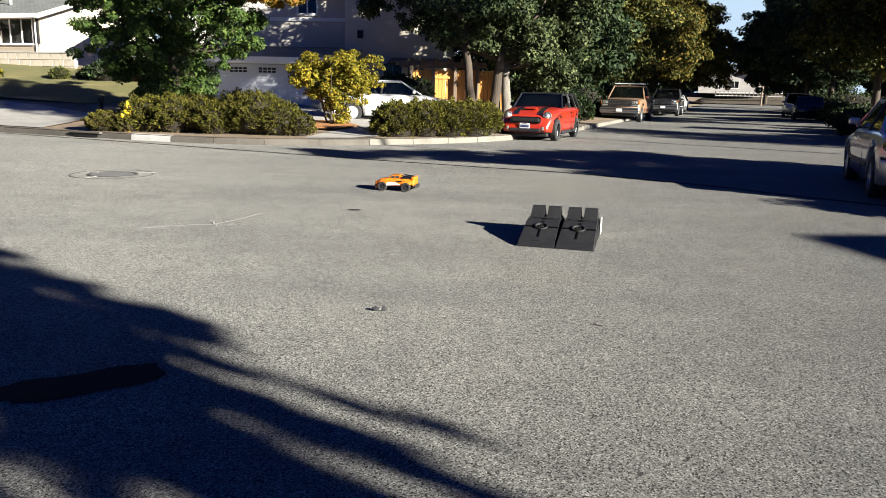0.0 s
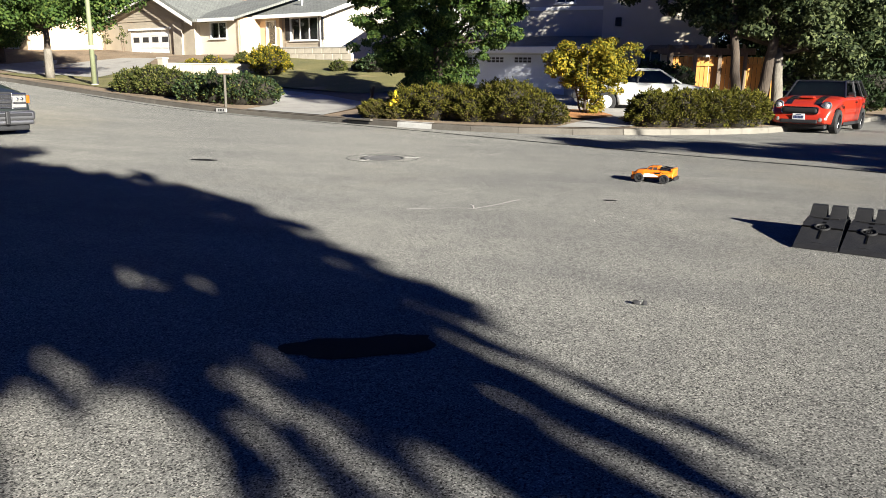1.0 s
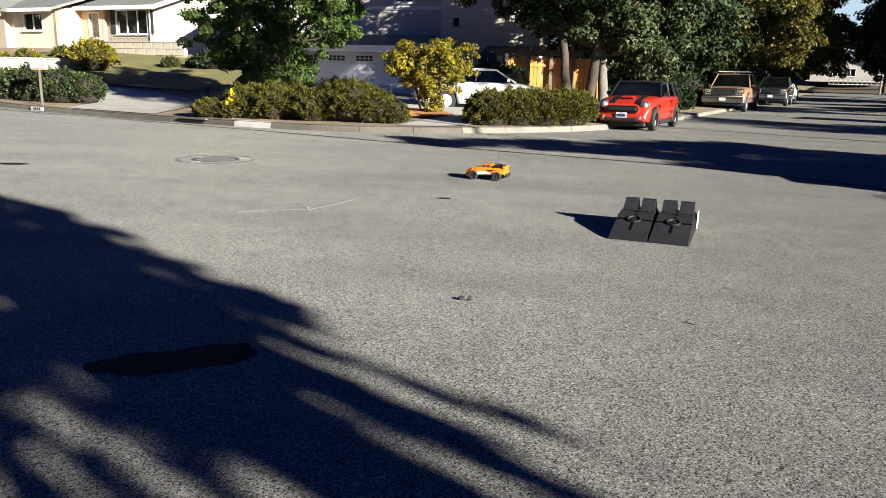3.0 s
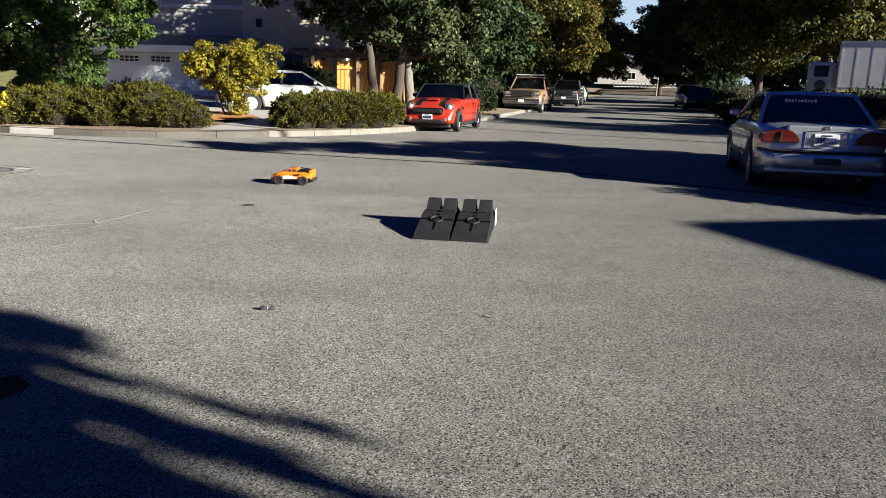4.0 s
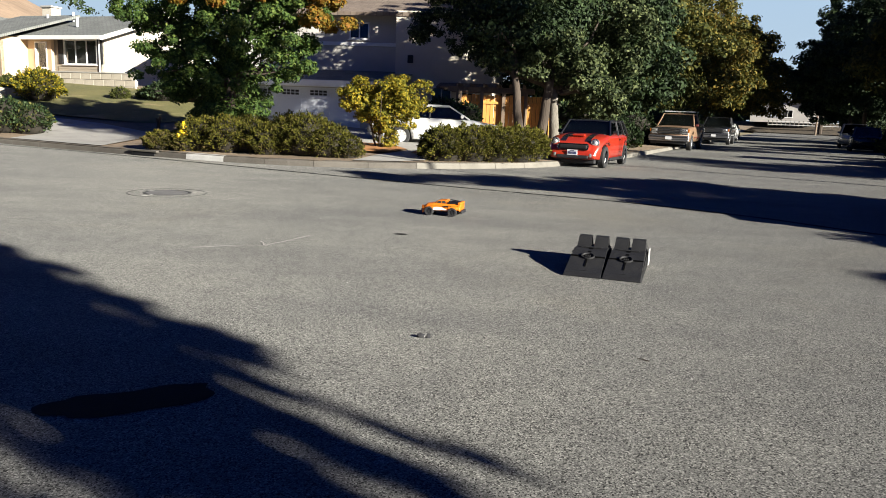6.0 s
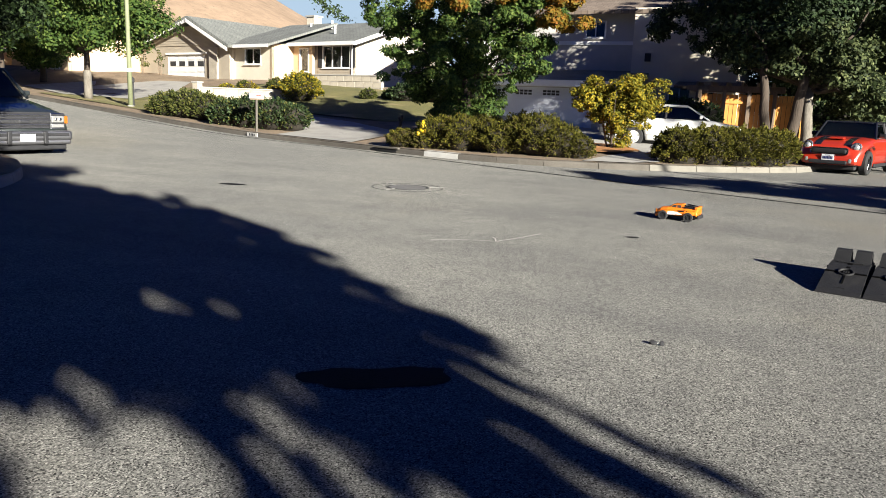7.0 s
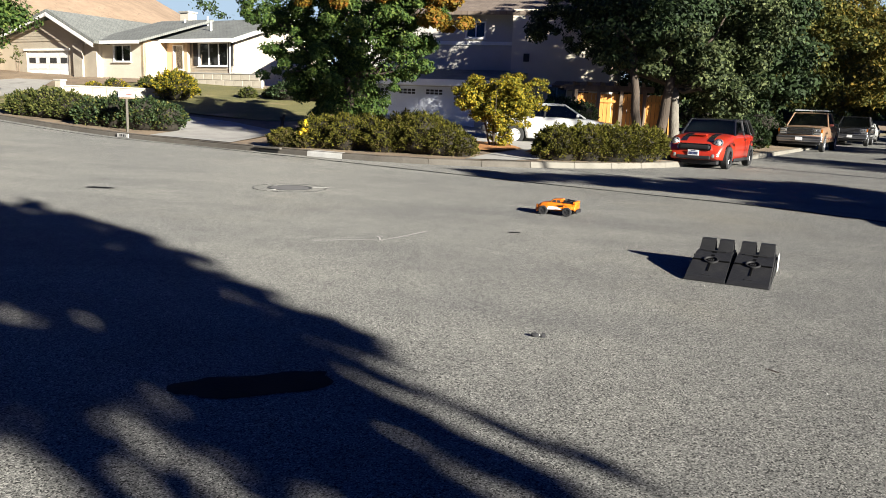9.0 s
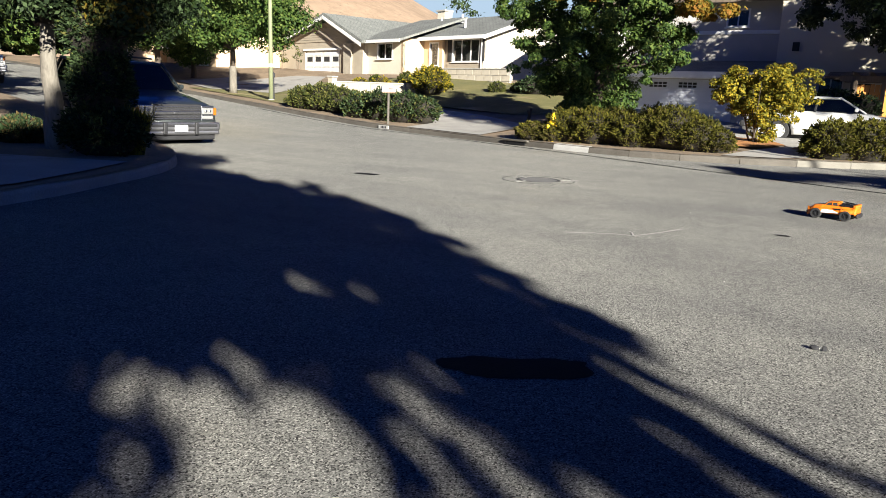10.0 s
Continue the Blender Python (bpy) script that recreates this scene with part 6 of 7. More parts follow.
def car(name, label, m, L, W, top, sill, axles, wr, cab, paint, rim, roof=None, lower=None, category="car", wheel_w=0.2, shoulder=0.72, taper=0.16, nose=0.3, spokes=5, mid=(0.05,), flare=0.0, glass=True, tuck=0.1, trim=True):
    """cab: base-front, roof-front, roof-rear, base-rear x; base and roof z; base and roof half-widths."""
    root = thing(name, m, label, category)
    part("body", body_shell(L, W, top, sill, axles, wr, taper, nose, tuck, shoulder, flare), paint, root, smooth=True)
    part("underbody", box((0, 0, sill * 0.75 + 0.08), (L * 0.9, W * 0.72, 0.22), 0.03), CABIN, root, "dark underbody")
    bf, rf, rr, br, zb_, zr, wb, wr_ = cab
    roof = roof or paint
    k = 0.955
    c8 = [(bf, wb, zb_), (rf, wr_, zr), (rr, wr_, zr), (br, wb, zb_)]
    bm = bmesh.new()
    lft = [bm.verts.new((x * k + (1 - k) * (bf + br) / 2, y * 0.95, z - 0.03)) for x, y, z in c8]
    rgt = [bm.verts.new((x * k + (1 - k) * (bf + br) / 2, -y * 0.95, z - 0.03)) for x, y, z in c8]
    bm.faces.new(lft[::-1])
    bm.faces.new(rgt)
    for i in range(4):
        j = (i + 1) % 4
        bm.faces.new((lft[i], lft[j], rgt[j], rgt[i]))
    part("interior", bm, CABIN, root, "dark seats and interior")
    # roof skin
    bm = bmesh.new()
    N, M = 8, 8
    g = []
    for i in range(N + 1):
        u = i / N
        x = rf + (rr - rf) * u
        rowv = []
        for j in range(M + 1):
            v = 2 * j / M - 1
            rowv.append(bm.verts.new((x + 0.02 * (1 if u < 0.5 else -1) * abs(v), v * wr_ * 1.02, zr + 0.045 * (1 - v ** 4) * (1 - (2 * u - 1) ** 4) - 0.012 * abs(v) ** 3)))
        g.append(rowv)
    for i in range(N):
        for j in range(M):
            bm.faces.new((g[i][j], g[i + 1][j], g[i + 1][j + 1], g[i][j + 1]))
    ext = bmesh.ops.extrude_face_region(bm, geom=list(bm.faces))
    for v in ext["geom"]:
        if isinstance(v, bmesh.types.BMVert):
            v.co.z -= 0.04
    part("roof", bm, roof, root, smooth=True)
    pil = []
    for s in (1, -1):
        for a, b in ((0, 1), (3, 2)):
            bm = bmesh.new()
            beam(bm, (c8[a][0], s * c8[a][1], c8[a][2] - 0.02), (c8[b][0], s * c8[b][1], c8[b][2]), (0.07 if a == 0 else 0.085) * (0.72 if zr < 1.5 else 1.0), 0.05)
            part("pillar", bm, roof, root)
        bm = bmesh.new()
        beam(bm, (rf, s * wr_, zr), (rr, s * wr_, zr), 0.05, 0.05)
        part("roof_rail", bm, roof, root)
        cuts = [0.0, *[0.5 + q for q in mid], 1.0]
        for q in cuts[1:-1]:
            bm = bmesh.new()
            beam(bm, (bf + (br - bf) * q, s * wb, zb_ - 0.02), (rf + (rr - rf) * q, s * wr_, zr), 0.06, 0.04)
            part("pillar", bm, CABIN, root)
        for q0, q1 in zip(cuts, cuts[1:]):
            cs = [(bf + (br - bf) * q0, s * wb, zb_), (bf + (br - bf) * q1, s * wb, zb_), (rf + (rr - rf) * q1, s * wr_, zr), (rf + (rr - rf) * q0, s * wr_, zr)]
            part("side_window", pane_between(cs if s < 0 else cs[::-1], 0.012), GLASS_CAR, root)
        part("mirror", box((bf - 0.25, s * (wb + 0.09), zb_ + 0.07), (0.1, 0.17, 0.11), 0.03), lower or paint, root)
        dz = lerp_profile(top, 0.0)
        for q in (0.15, 0.68)[:max(1, len(cuts) - 1)]:
            part("door_handle", box((bf + (br - bf) * (q + 0.22), s * (W / 2 + 0.004), dz - 0.16), (0.16, 0.03, 0.03), 0.008), lower or paint, root)
        for q in [bf + (br - bf) * v for v in (0.04, cuts[1])] if trim else []:
            part("door_seam", box((q, s * (W / 2 - 0.004), sill + 0.28), (0.008, 0.012, 0.34)), GROOVE, root)
        if trim:
            part("side_moulding", box(((axles[0] + axles[1]) / 2, s * (W / 2 + 0.004), sill + 0.22), (abs(axles[0] - axles[1]) - 2.6 * wr, 0.018, 0.05), 0.006), lower or BLACK_PLASTIC, root)
        for a in axles:
            wheel(root, a, s * (W / 2 - wheel_w / 2 - 0.01), wr, wheel_w, rim, spokes, s)
    wind = [(bf, wb * 0.97, zb_), (rf, wr_ * 0.96, zr), (rf, -wr_ * 0.96, zr), (bf, -wb * 0.97, zb_)]
    part("windscreen", pane_between(wind[::-1], 0.012), GLASS_CAR, root)
    rear = [(br, -wb * 0.95, zb_), (rr, -wr_ * 0.95, zr), (rr, wr_ * 0.95, zr), (br, wb * 0.95, zb_)]
    part("rear_window", pane_between(rear[::-1], 0.012), GLASS_CAR, root)
    return root


def plate_yz(poly, x0, x1, bm=None):
    """An outline in y, z drawn out along x."""
    bm = bm or bmesh.new()
    a = [bm.verts.new((x0, y, z)) for y, z in poly]
    b = [bm.verts.new((x1, y, z)) for y, z in poly]
    bm.faces.new(a)
    bm.faces.new(b[::-1])
    for i in range(len(a)):
        j = (i + 1) % len(a)
        bm.faces.new((a[i], b[i], b[j], a[j]))
    return bm


def curved_bar(r, x, w, z0, z1, deep, bow, n=16):
    """A bumper that bows across the car and wraps round its corners; x: its middle, deep: thickness inwards."""
    bm = bmesh.new()
    rings = []
    for k in range(n + 1):
        v = 2 * k / n - 1
        e = max(0.0, (abs(v) - 0.8) / 0.2)
        px_ = x + bow * v * v + 0.22 * e * e
        y = w / 2 * v
        h = z1 - z0
        prof = [(0.0, z0 + 0.12 * h), (-0.02, z0 + 0.3 * h), (-0.03, z0 + 0.6 * h), (-0.02, z0 + 0.85 * h), (0.02, z1), (deep, z1), (deep, z0), (0.03, z0)]
        rings.append([bm.verts.new((px_ + dx, y, z)) for dx, z in prof])
    m = len(rings[0])
    for a, b in zip(rings, rings[1:]):
        for i in range(m):
            bm.faces.new((a[i], a[(i + 1) % m], b[(i + 1) % m], b[i]))
    bm.faces.new(rings[0])
    bm.faces.new(rings[-1][::-1])
    return bm


def heading(x, y, z, dx, dy):
    return pose(x, y, z, 0, 0, math.degrees(math.atan2(dy, dx)))


# silver saloon
def saloon(x, y, dx, dy):
    L, W = 4.45, 1.69
    top = [(-2.23, 0.84), (-2.15, 0.93), (-1.55, 0.965), (-1.2, 0.97), (0.0, 0.96), (0.85, 0.94), (1.5, 0.82), (2.0, 0.70), (2.2, 0.56)]
    c = car("saloon", "silver compact saloon with red tail lights parked in tree shade", heading(x, y, 0, dx, dy), L, W, top, 0.22, (1.33, -1.29), 0.30, (0.95, 0.25, -0.85, -1.5, 0.95, 1.36, 0.775, 0.59), P_SILVER, ALLOY, spokes=6, shoulder=0.66, tuck=0.08)
    r = -L / 2
    part("boot_lid", box((r + 0.055, 0, 0.80), (0.1, 1.02, 0.30), 0.03), P_SILVER, c)
    part("rear_bumper", curved_bar(c, r - 0.06, 1.67, 0.34, 0.60, 0.2, 0.05), P_SILVER, c, "silver bumper with a black insert", True)
    part("bumper_trim", curved_bar(c, r - 0.068, 1.66, 0.585, 0.62, 0.1, 0.05), BLACK_PLASTIC, c)
    part("bumper_insert", box((r - 0.092, -0.02, 0.48), (0.02, 0.34, 0.085), 0.01), P_NAVY, c)
    part("bumper_lip", box((r + 0.08, 0, 0.335), (0.26, 1.5, 0.05), 0.015), P_SILVER, c)
    for s in (1, -1):
        shape = [(0.34, 0.715), (0.80, 0.70), (0.825, 0.76), (0.80, 0.845), (0.62, 0.89), (0.46, 0.88), (0.36, 0.80)]
        bm = plate_yz([(s * y, z) for y, z in shape], r - 0.05, r + 0.24)
        for v in bm.verts:
            v.co.x += 0.03 * max(0.0, (abs(v.co.y) - 0.5) / 0.32) ** 2
        bmesh.ops.bevel(bm, geom=list(bm.edges), offset=0.015, segments=2, affect="EDGES")
        lamp = part("tail_light", bm, LENS_RED, c, "red wraparound tail light")
        part("lens_divider", box((r - 0.048, s * 0.58, 0.79), (0.014, 0.01, 0.15), 0.002), CABIN, lamp)
    part("plate_recess", box((r + 0.004, 0, 0.765), (0.012, 0.54, 0.23), 0.02), P_SILVER, c)
    plate_bars(c, r - 0.008, 0, 0.765, -1, 0.31, 0.16)
    part("badge", box((r - 0.0, 0, 0.92), (0.02, 0.07, 0.05), 0.01), CHROME, c)
    part("badge", box((r - 0.0, -0.5, 0.915), (0.012, 0.1, 0.022), 0.003), CHROME, c)
    part("exhaust", tube((r + 0.25, -0.45, 0.27), (r - 0.02, -0.45, 0.25), 0.032), CHROME, c)
    bm = bmesh.new()
    for k in range(10):
        box((-1.018, 0.36 - k * 0.045, 1.262), (0.01, 0.03, 0.05 * (0.7 + 0.3 * (k % 3 == 0))), 0, None, bm)
    part("rear_sticker", bm, CHALK, c, "pale lettering strip across the top of the rear window")
    part("parcel_shelf", box((-1.2, 0, 0.985), (0.5, 1.2, 0.03), 0.01), CABIN, c)
    for s in (1, -1):
        part("headrest", box((-0.75, s * 0.36, 1.12), (0.1, 0.26, 0.2), 0.04), CABIN, c)
        part("headlight", box((L / 2 - 0.16, s * 0.58, 0.62), (0.2, 0.38, 0.14), 0.04), LENS_CLEAR, c)
    part("windscreen_shade", box((0.48, 0.3, 1.12), (0.02, 0.5, 0.22), 0.01, pose(0, 0, 0, 0, -0, 0)), CHALK, c, "pale sheet behind the side glass")
    return c


saloon(6.2 + 0.3 * 2.23, 9.82 + 0.95 * 2.23, 0.3, 0.954)


# red hatchback with a dark roof
def hatchback(x, y, dx, dy):
    L, W = 3.72, 1.68
    top = [(-1.86, 0.78), (-1.78, 0.93), (-1.3, 0.955), (0.0, 0.95), (0.66, 0.945), (1.1, 0.90), (1.45, 0.83), (1.68, 0.72), (1.8, 0.58), (1.86, 0.45)]
    c = car("hatchback", "red compact hatchback with a black roof and bonnet stripes", heading(x, y, 0, dx, dy), L, W, top, 0.2, (1.24, -1.22), 0.31, (0.62, 0.22, -1.4, -1.74, 0.94, 1.34, 0.75, 0.62), P_RED, P_BLACK, roof=P_BLACK, lower=P_BLACK, taper=0.24, nose=0.36, shoulder=0.62, mid=(-0.06, 0.28), trim=False)
    f = L / 2
    part("grille", box((f - 0.015, 0, 0.59), (0.08, 0.86, 0.15), 0.06, seg=4), GROOVE, c)
    part("grille_surround", box((f - 0.035, 0, 0.59), (0.07, 0.92, 0.19), 0.08, seg=4), CHROME, c)
    part("front_bumper", box((f - 0.12, 0, 0.36), (0.28, 1.36, 0.24), 0.11, seg=3), P_RED, c)
    part("lower_intake", box((f + 0.02, 0, 0.31), (0.05, 0.92, 0.10), 0.03), BLACK_PLASTIC, c)
    for s in (1, -1):
        lamp = part("headlight", ball((f - 0.27, s * 0.585, 0.70), (0.16, 0.115, 0.125), 3), LENS_CLEAR, c, "large round headlight")
        part("headlight_ring", lathe([(0.118, 0), (0.13, 0.02), (0.118, 0.04), (0.108, 0.03)], 24, m=Matrix.Translation((f - 0.19, s * 0.585, 0.70)) @ Matrix.Rotation(math.pi / 2, 4, "Y")), CHROME, lamp)
        part("fog_light", ball((f + 0.0, s * 0.52, 0.36), (0.03, 0.06, 0.06), 2), LENS_CLEAR, c)
        bm = bmesh.new()
        n = 8
        xs = [0.80 + (1.66 - 0.80) * k / n for k in range(n + 1)]
        for a, b in zip(xs, xs[1:]):
            za_, zb_ = lerp_profile(top, a) + 0.018, lerp_profile(top, b) + 0.018
            slab([(a, s * 0.28, za_), (b, s * 0.28, zb_), (b, s * 0.44, zb_ - 0.002), (a, s * 0.44, za_ - 0.002)], 0.008 * s, bm)
        part("bonnet_stripe", bm, P_BLACK, c, "black bonnet stripe")
        part("tail_light", box((-f + 0.09, s * 0.66, 0.74), (0.1, 0.14, 0.3), 0.03), LENS_RED, c)
        part("arch_trim", box((0.0, s * 0.83, 0.24), (1.7, 0.04, 0.09), 0.015), BLACK_PLASTIC, c)
    part("bonnet_scoop", box((1.28, 0, 0.915), (0.2, 0.34, 0.05), 0.015), P_RED, c)
    plate_bars(c, f + 0.035, 0, 0.43, 1)
    return c


hatchback(1.72, 23.4, -0.31, -0.95)


def truck_front(c, f, W, zg, hg, zb_, grille_mat=None, twin=False):
    """Grille, lamps and bumper of a pickup or sport utility."""
    part("grille", box((f - 0.01, 0, zg), (0.06, W * 0.56, hg), 0.015), BLACK_PLASTIC, c)
    part("grille_frame", box((f - 0.03, 0, zg), (0.05, W * 0.60, hg + 0.07), 0.02), BLACK_PLASTIC if twin else CHROME, c)
    for k in range(0 if twin else 4):
        part("grille_bar", box((f + 0.028, 0, zg - hg / 2 + hg * (k + 0.5) / 4), (0.02, W * 0.55, 0.02), 0.004), CHROME, c)
    for k in range(6 if twin else 0):
        if k not in (2, 3):
            part("grille_bar", box((f + 0.024, 0, zg - hg / 2 + hg * (k + 0.5) / 6), (0.02, W * 0.55, 0.022), 0.004), CHROME, c)
    if twin:
        part("emblem", box((f + 0.06, 0, zg), (0.02, 0.2, 0.06), 0.008), CHROME, c, "plain bright emblem")
        part("grille_band", box((f + 0.035, 0, zg), (0.03, W * 0.56, hg * 0.22), 0.008), CHROME, c)
    for s in (1, -1):
        lamp = part("headlight", box((f - 0.01, s * W * 0.365, zg + hg * 0.14), (0.07, W * 0.14, hg * 0.46), 0.02), LENS_CLEAR, c)
        part("lamp_rim", box((f - 0.02, s * W * 0.365, zg), (0.06, W * 0.16, hg * 1.08), 0.015), CHROME, lamp)
        for q in (-0.25, 0.25):
            part("lamp_bulb", ball((f + 0.02, s * W * (0.365 + q * 0.1), zg + hg * 0.14), (0.02, 0.035, 0.035), 2), CHROME, lamp)
        part("turn_lamp", box((f - 0.05, s * W * 0.455, zg + hg * 0.1), (0.12, W * 0.05, hg * 0.55), 0.02), LENS_AMBER, c)
        part("side_lamp", box((f - 0.01, s * W * 0.365, zg - hg * 0.32), (0.06, W * 0.14, hg * 0.24), 0.015), LENS_CLEAR, c)
    part("front_bumper", box((f + 0.05, 0, zb_ + 0.03), (0.2, W * 0.99, 0.2), 0.06, seg=3), BUMPER, c)
    part("bumper_valance", box((f + 0.03, 0, zb_ - 0.10), (0.2, W * 0.97, 0.1), 0.04, seg=3), BUMPER, c)
    part("bumper_pad", box((f + 0.15, 0, zb_ + 0.06), (0.03, W * 0.9, 0.06), 0.01), BLACK_PLASTIC, c)
    part("air_dam", box((f - 0.02, 0, zb_ - 0.19), (0.14, W * 0.9, 0.16), 0.03), BLACK_PLASTIC, c)
    plate_bars(c, f + 0.17, 0, zb_, 1, 0.30, 0.15, True)


def pickup(name, label, m, paint, lower, z0=0.0):
    L, W = 5.3, 2.0
    top = [(-2.65, 1.1), (-2.6, 1.2), (-0.6, 1.21), (0.6, 1.2), (1.0, 1.19), (2.2, 1.12), (2.55, 1.06), (2.65, 0.9)]
    c = car(name, label, m, L, W, top, 0.42, (1.72, -1.62), 0.38, (0.92, 0.35, -0.95, -1.05, 1.18, 1.80, 0.93, 0.74), paint, ALLOY, lower=lower, category="pickup truck", wheel_w=0.24, shoulder=0.6, taper=0.06, nose=0.2)
    truck_front(c, L / 2, W, 0.94, 0.3, 0.60)
    return c


ford = pickup("pickup", "tan and maroon full-size pickup with a chrome grille", heading(7.25, 41.0, 0, -0.32, -0.95), P_TAN, P_MAROON)
for s in (1, -1):
    part("roof_rack_bar", box((0.2 - 0.6 * (s < 0), 0, 1.93), (0.06, 1.5, 0.05), 0.01), WHITE_METAL, ford, "pale roof rack bar")
pickup("pickup", "black pickup with white flanks parked under the trees", heading(12.2, 54.6, 0, -0.3, -0.95), P_BLACK, P_WHITE)
car("saloon", "white saloon parked along the far kerb", heading(15.2, 65.5, 0, -0.3, -0.95), 4.6, 1.75, [(-2.3, 0.8), (-2.2, 0.95), (-1.3, 0.97), (0, 0.96), (0.9, 0.94), (1.8, 0.8), (2.3, 0.6)], 0.22, (1.4, -1.35), 0.31, (1.0, 0.3, -0.9, -1.55, 0.95, 1.4, 0.78, 0.6), P_WHITE, ALLOY)
car("saloon", "dark saloon parked along the far kerb", heading(17.4, 74.0, 0, -0.3, -0.95), 4.6, 1.75, [(-2.3, 0.8), (-2.2, 0.95), (-1.3, 0.97), (0, 0.96), (0.9, 0.94), (1.8, 0.8), (2.3, 0.6)], 0.22, (1.4, -1.35), 0.31, (1.0, 0.3, -0.9, -1.55, 0.95, 1.4, 0.78, 0.6), P_BLACK, ALLOY)
car("estate_car", "dark estate car parked in shade beyond the saloon", heading(20.3, 50.6, 0, 0.32, 0.95), 4.5, 1.75, [(-2.25, 0.8), (-2.2, 0.98), (-1.3, 1.0), (0, 0.98), (0.9, 0.96), (1.8, 0.82), (2.25, 0.6)], 0.24, (1.35, -1.35), 0.32, (1.0, 0.3, -1.7, -2.15, 0.97, 1.5, 0.78, 0.64), P_BLACK, ALLOY)
car("van", "pale people carrier parked in shade under the trees", heading(22.6, 58.6, 0, 0.32, 0.95), 4.8, 1.85, [(-2.4, 0.9), (-2.35, 1.05), (-1.3, 1.06), (0, 1.05), (1.2, 1.0), (2.0, 0.86), (2.4, 0.66)], 0.26, (1.45, -1.45), 0.33, (1.5, 0.6, -2.0, -2.32, 1.03, 1.7, 0.84, 0.68), P_SILVER, ALLOY)


# dark sport utility facing down the hill
def sport_utility(m):
    L, W = 5.1, 1.92
    top = [(-2.55, 1.1), (-2.5, 1.22), (-0.6, 1.23), (0.6, 1.22), (0.95, 1.18), (1.6, 1.12), (2.2, 1.04), (2.46, 0.97), (2.55, 0.80)]
    c = car("sport_utility", "dark grey-green full-size sport utility with chrome grille in low sun", m, L, W, top, 0.40, (1.62, -1.45), 0.37, (0.92, 0.25, -2.1, -2.45, 1.2, 1.76, 0.90, 0.74), P_NAVY, ALLOY, category="car", wheel_w=0.24, shoulder=0.6, taper=0.06, nose=0.2, mid=(-0.18, 0.18))
    truck_front(c, L / 2, W, 0.82, 0.30, 0.50, twin=True)
    for s in (1, -1):
        part("roof_rack", tube((0.0, s * 0.6, 1.87), (-2.0, s * 0.6, 1.87), 0.02), BLACK_PLASTIC, c)
        part("bumper_guard", box((L / 2 + 0.17, s * 0.36, 0.50), (0.06, 0.09, 0.26), 0.02), BLACK_PLASTIC, c)
    for q in (-0.5, -1.7):
        part("roof_bar", tube((q, -0.62, 1.87), (q, 0.62, 1.87), 0.018), BLACK_PLASTIC, c)
    part("dash_card", box((0.78, -0.3, 1.25), (0.05, 0.25, 0.06), 0.01), CHALK, c, "pale papers on the dashboard")
    return c


SUV = Vector((-13.95, 10.12)) + Vector((-0.985, 0.172)) * 2.55
sport_utility(heading(SUV.x, SUV.y, gz(SUV.x, SUV.y) - 0.05, 0.985, -0.172) @ pose(0, 0, 0, 0, 3.0, 0))
car("saloon", "purple-blue saloon parked behind the corner bed", heading(-23.5, 9.2, gz(-23.5, 9.2) + 0.15, 0.9, -0.4), 4.6, 1.75, [(-2.3, 0.8), (-2.2, 0.95), (-1.3, 0.97), (0, 0.96), (0.9, 0.94), (1.8, 0.8), (2.3, 0.6)], 0.22, (1.4, -1.35), 0.31, (1.0, 0.3, -0.9, -1.55, 0.95, 1.4, 0.78, 0.6), P_PURPLE, ALLOY)
pickup("pickup", "white pickup parked up the hill street", heading(-34.0, 14.6, gz(-34, 14.6) + 0.1, 0.95, -0.25), P_WHITE, P_WHITE)

# white saloon on the corner driveway
wz = za(-4.2, 26.0) - 0.12
wc = car("saloon", "older white saloon on the corner driveway behind the yellow bush", heading(-3.25, 25.8, wz + 0.02, 1.0, 0.12), 4.8, 1.78, [(-2.4, 0.78), (-2.3, 0.95), (-1.3, 0.97), (0, 0.96), (0.9, 0.93), (1.8, 0.8), (2.4, 0.58)], 0.22, (1.4, -1.35), 0.32, (0.95, 0.25, -0.85, -1.5, 0.95, 1.36, 0.80, 0.62), P_WHITE, WHITE_PAINT, lower=WHITE_PAINT, spokes=9)
part("rear_bumper", box((-2.38, 0, 0.5), (0.2, 1.66, 0.2), 0.05), BLACK_PLASTIC, wc, "grey bumper")


def gate_mound(x, y, z):
    """A dark leafy mound standing in for an unclear dark shape between the white car and the fence."""
    mound("dark_shrub", (x, y, z), [((0, 0, 1.05), (0.75, 0.6, 0.55)), ((0.75, 0.1, 0.9), (0.6, 0.5, 0.55)), ((0.2, 0.0, 0.4), (0.7, 0.5, 0.5))], LEAF_DARK, LEAF_DARK, "dark rounded mound standing for an unclear dark shape by the side gate", "shrub", 0.06, 5000, 1.8)


gate_mound(-3.5, 28.3, za(-3.5, 28.3))


